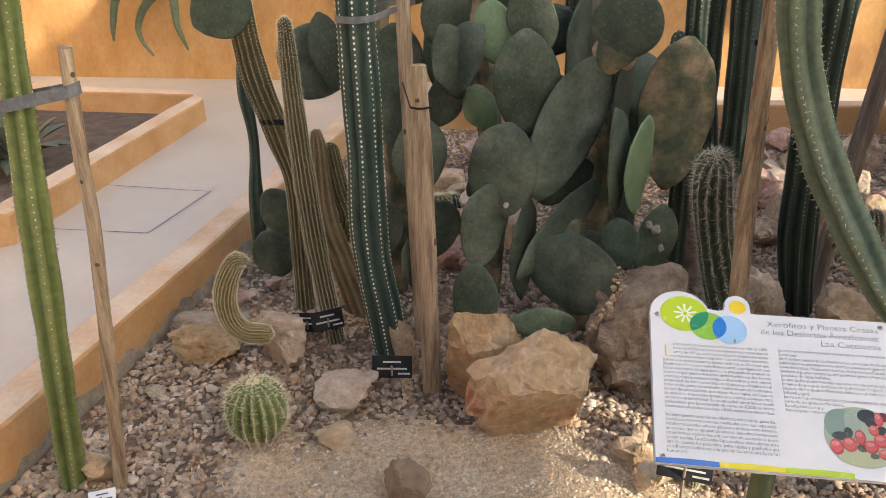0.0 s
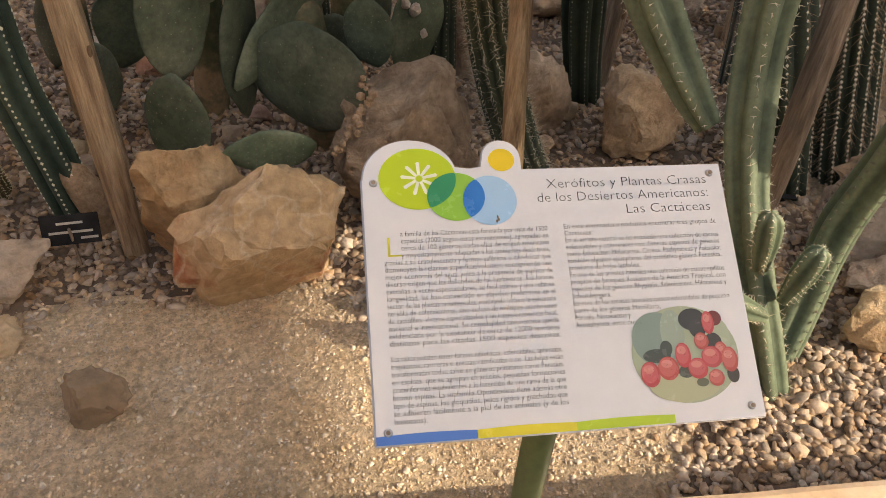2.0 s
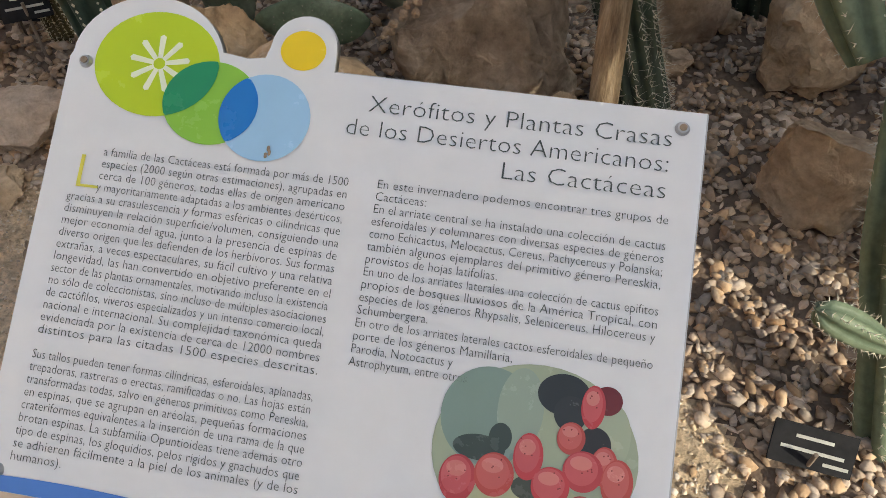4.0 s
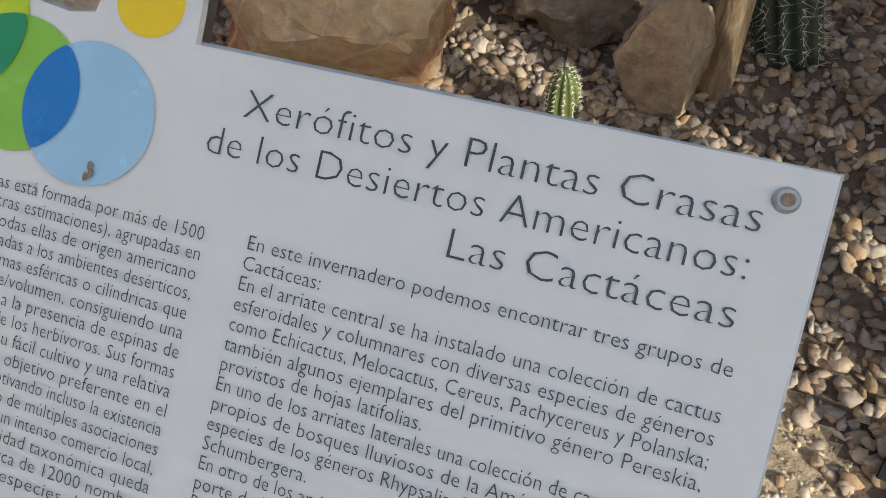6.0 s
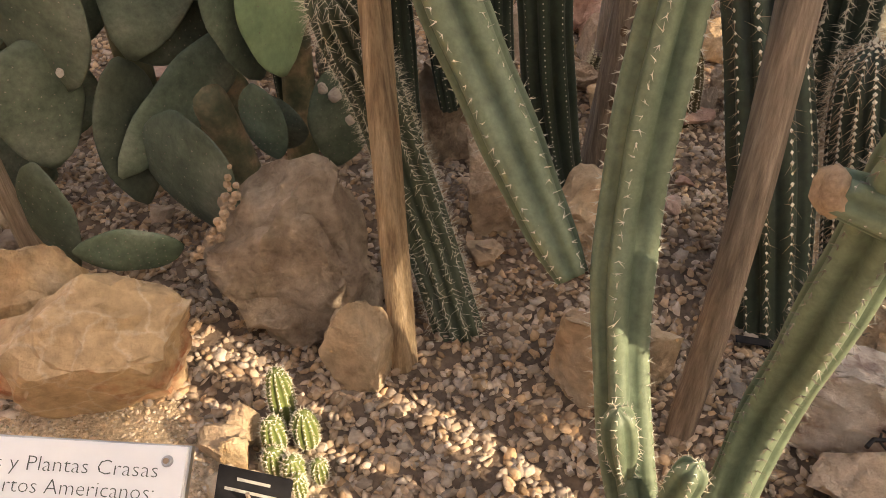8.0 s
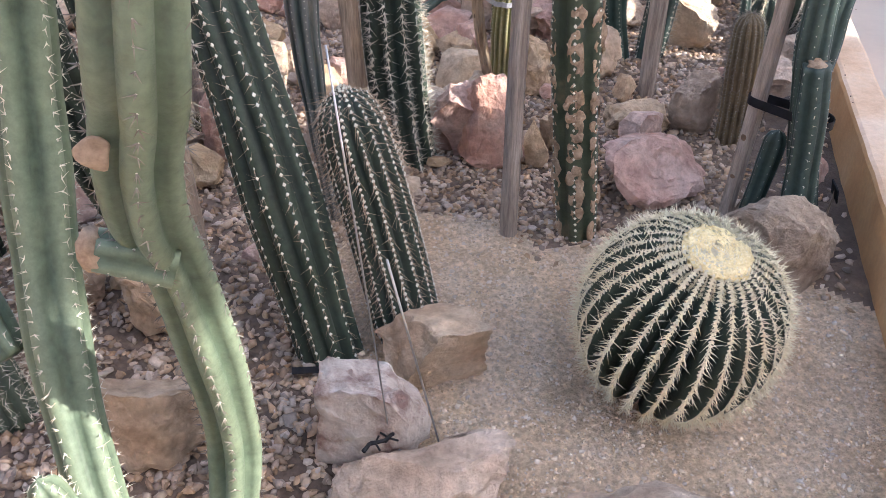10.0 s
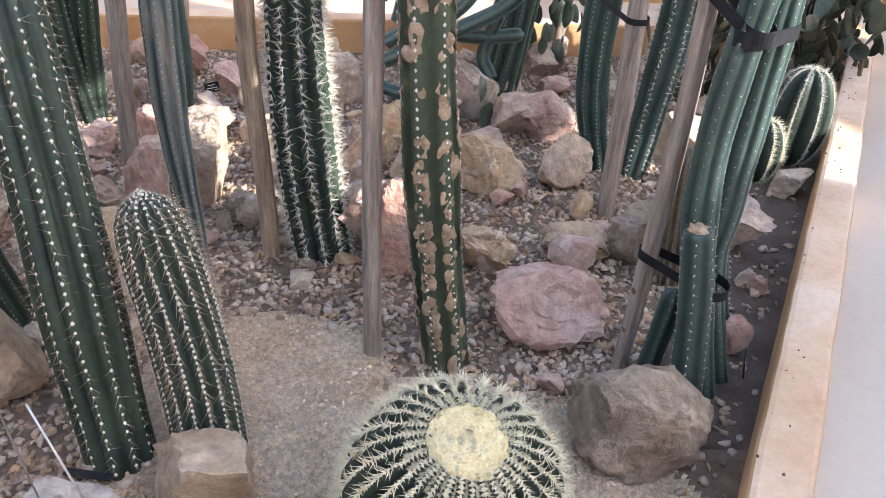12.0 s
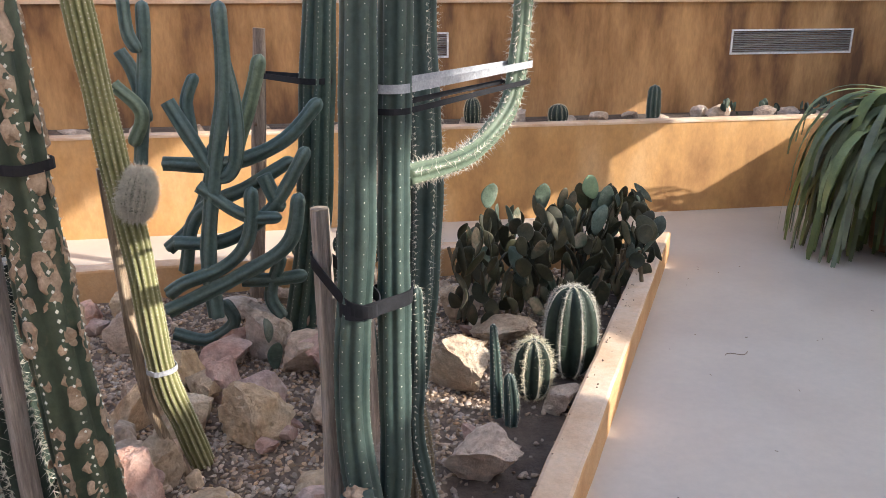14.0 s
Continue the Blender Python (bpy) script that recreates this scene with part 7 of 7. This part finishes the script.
rock((2.898, 3.618), 0.142, 0.110, 0.248, m_ochre, -14, 83, "broken limestone rock at the back", 9, rough=0.05, blunt=0.45)
rock((0.761, 2.223), 0.077, 0.060, 0.108, m_ochre, 9, 201, "sunlit sandy stone beside the globe cacti", 9, rough=0.05, blunt=0.45)
rock((0.753, 2.154), 0.066, 0.052, 0.095, m_ochre, 9, 202, "sunlit sandy stone beside the globe cacti", 9, rough=0.05, blunt=0.45)
rock((1.000, 2.379), 0.072, 0.056, 0.037, m_rock, 9, 203, "pale stone beside the small boulder", 9, rough=0.05, blunt=0.45)
rock((0.717, 2.188), 0.118, 0.091, 0.091, m_ochre, 2, 205, "rough stone on the sunlit sand", 9, rough=0.05, blunt=0.45)
rock((0.772, 2.069), 0.121, 0.094, 0.085, m_ochre, 2, 206, "rough stone on the sunlit sand", 9, rough=0.05, blunt=0.45)
rock((1.220, 3.370), 0.161, 0.125, 0.352, m_greyrock, 2, 208, "brown rock behind the stake", 9, rough=0.05, blunt=0.45)
rock((1.883, 4.276), 0.160, 0.124, 0.163, m_pink, 2, 209, "brown rock by the dark columns", 9, rough=0.05, blunt=0.45)
rock((1.387, 3.732), 0.232, 0.180, 0.238, m_pink, -10, 210, "pink rock at the back of the bed", 9, rough=0.05, blunt=0.45)
rock((4.060, 3.383), 0.305, 0.237, 0.223, m_rock, -14, 221, "bright angular limestone rock by the twin columns", 4, rough=0.05, blunt=0.45)
for i in range(70):
    u, v = rp.uniform(0.12, 0.86), rp.uniform(0.46, 0.97)
    p = bed_point(u, v)
    w = rp.uniform(0.13, 0.27)
    rock(p, w, w * rp.uniform(0.7, 1.0), w * rp.uniform(0.5, 0.9), (m_rock, m_pink, m_rock, m_ochre)[i % 4], rp.uniform(0, 180), 1500 + i, "broken limestone rock piled at the back of the bed", 9, 3, "back rocks")
for i in range(80):
    p = bed_point(rp.uniform(0.03, 0.93), rp.uniform(0.3, 0.97))
    rock(p, rp.uniform(0.05, 0.13), rp.uniform(0.05, 0.1), rp.uniform(0.03, 0.07), (m_rock, m_pink, m_ochre)[i % 3], rp.uniform(0, 180), 900 + i, "small broken stone lying on the gravel", 7, 2, "small stones")

# ---- straps ----
band("strap", "grey rubber strap tying a column to its stake", (-0.853, 2.060), 0.042, (-0.718, 2.054), 0.021, 1.190, 0.030, m_greystrap, drop=-0.030)
band("strap", "black strap tying the dotted column to a stake", (-0.124, 2.697), 0.062, (-0.000, 3.070), 0.030, 1.270, 0.020, m_greystrap, drop=0.000)
band("strap", "thin black tie on a split stake", (0.075, 2.556), 0.030, (0.000, 3.070), 0.031, 1.030, 0.006, m_black, drop=0.000)
band("strap", "pale grey webbing strap round the white-spined column", (2.483, 3.488), 0.094, (2.338, 3.459), 0.034, 1.000, 0.025, m_grey, drop=0.000)
band("strap", "black strap round the scarred column and stake", (2.800, 2.830), 0.070, (2.692, 2.874), 0.030, 1.400, 0.024, m_black, drop=0.000)
band("strap", "black rubber strap binding the twin columns", (3.522, 2.647), 0.046, (3.618, 2.705), 0.043, 1.060, 0.036, m_black, drop=0.000)
band("strap", "black rubber strap from stake to twin columns", (3.452, 2.744), 0.027, (3.524, 2.647), 0.047, 1.110, 0.032, m_black, drop=0.060)
band("strap", "black rubber strap low on the grey stake", (3.446, 2.744), 0.028, (3.580, 2.630), 0.050, 0.400, 0.028, m_black, drop=0.030)
band("strap", "black strap on the dark column", (3.650, 5.020), 0.094, (3.380, 5.490), 0.036, 1.360, 0.030, m_black, drop=0.000)
band("strap", "black band on the curved golden column", (-0.530, 3.145), 0.050, (-0.490, 3.145), 0.045, 0.830, 0.020, m_black, drop=0.000)
band("strap", "pale grey strap across the arching branch", (4.115, 3.220), 0.034, (3.621, 2.705), 0.044, 1.560, 0.020, m_grey, drop=0.000)
band("strap", "dark strap across the arching branch", (4.110, 3.220), 0.034, (3.621, 2.705), 0.044, 1.510, 0.014, m_black, drop=0.000)
band("strap", "pale grey clip on the slim column", (2.945, 3.555), 0.050, (2.900, 3.600), 0.020, 0.530, 0.018, m_grey, drop=0.000)
band("strap", "black tie on the green back column", (1.850, 4.787), 0.080, (1.930, 4.815), 0.036, 0.820, 0.030, m_black, drop=0.000)
band("strap", "black strap between slim column and stake", (3.700, 4.100), 0.070, (3.675, 3.671), 0.040, 0.800, 0.022, m_black, drop=0.000)

# ---- guy wires and the lizard figure ----
for a, b, rr in [((1.993, 2.06, 1.025), (2.05, 2.06, 0.2), 0.0018), ((2.067, 2.06, 0.622), (2.19, 2.06, -0.05), 0.0024), ((2.072, 2.06, 0.11), (2.2, 2.06, -0.11), 0.0022)]:
    bm = bmesh.new()
    bar(bm, a, b, rr, 6)
    tagged(part("wire", bm, m_metal, smooth=True), "thin taut metal wire in front of the columns", "wire", "wires")
# lizard figure: a bent body and tail with four short legs
bm = bmesh.new()
lz = (2.04, 2.055, 0.155)
pts_ = [(-0.05, -0.012), (-0.03, 0.004), (0.0, 0.0), (0.02, 0.012), (0.045, 0.04)]
for (x0, y0), (x1, y1) in zip(pts_, pts_[1:]):
    bar(bm, (x0, y0, 0.0), (x1, y1, 0.002), 0.005, 6, 0.004)
for x, y, dx, dy in ((-0.02, 0.0, 0.012, 0.018), (-0.02, 0.0, 0.004, -0.02), (0.01, 0.006, -0.012, 0.02), (0.012, 0.004, 0.016, -0.012)):
    bar(bm, (x, y, 0), (x + dx, y + dy, 0), 0.0025, 5)
twig = part("twig", bm, m_black)
twig.location = lz
tagged(twig, "small dark lizard figure lying on a pale rock", "twig")
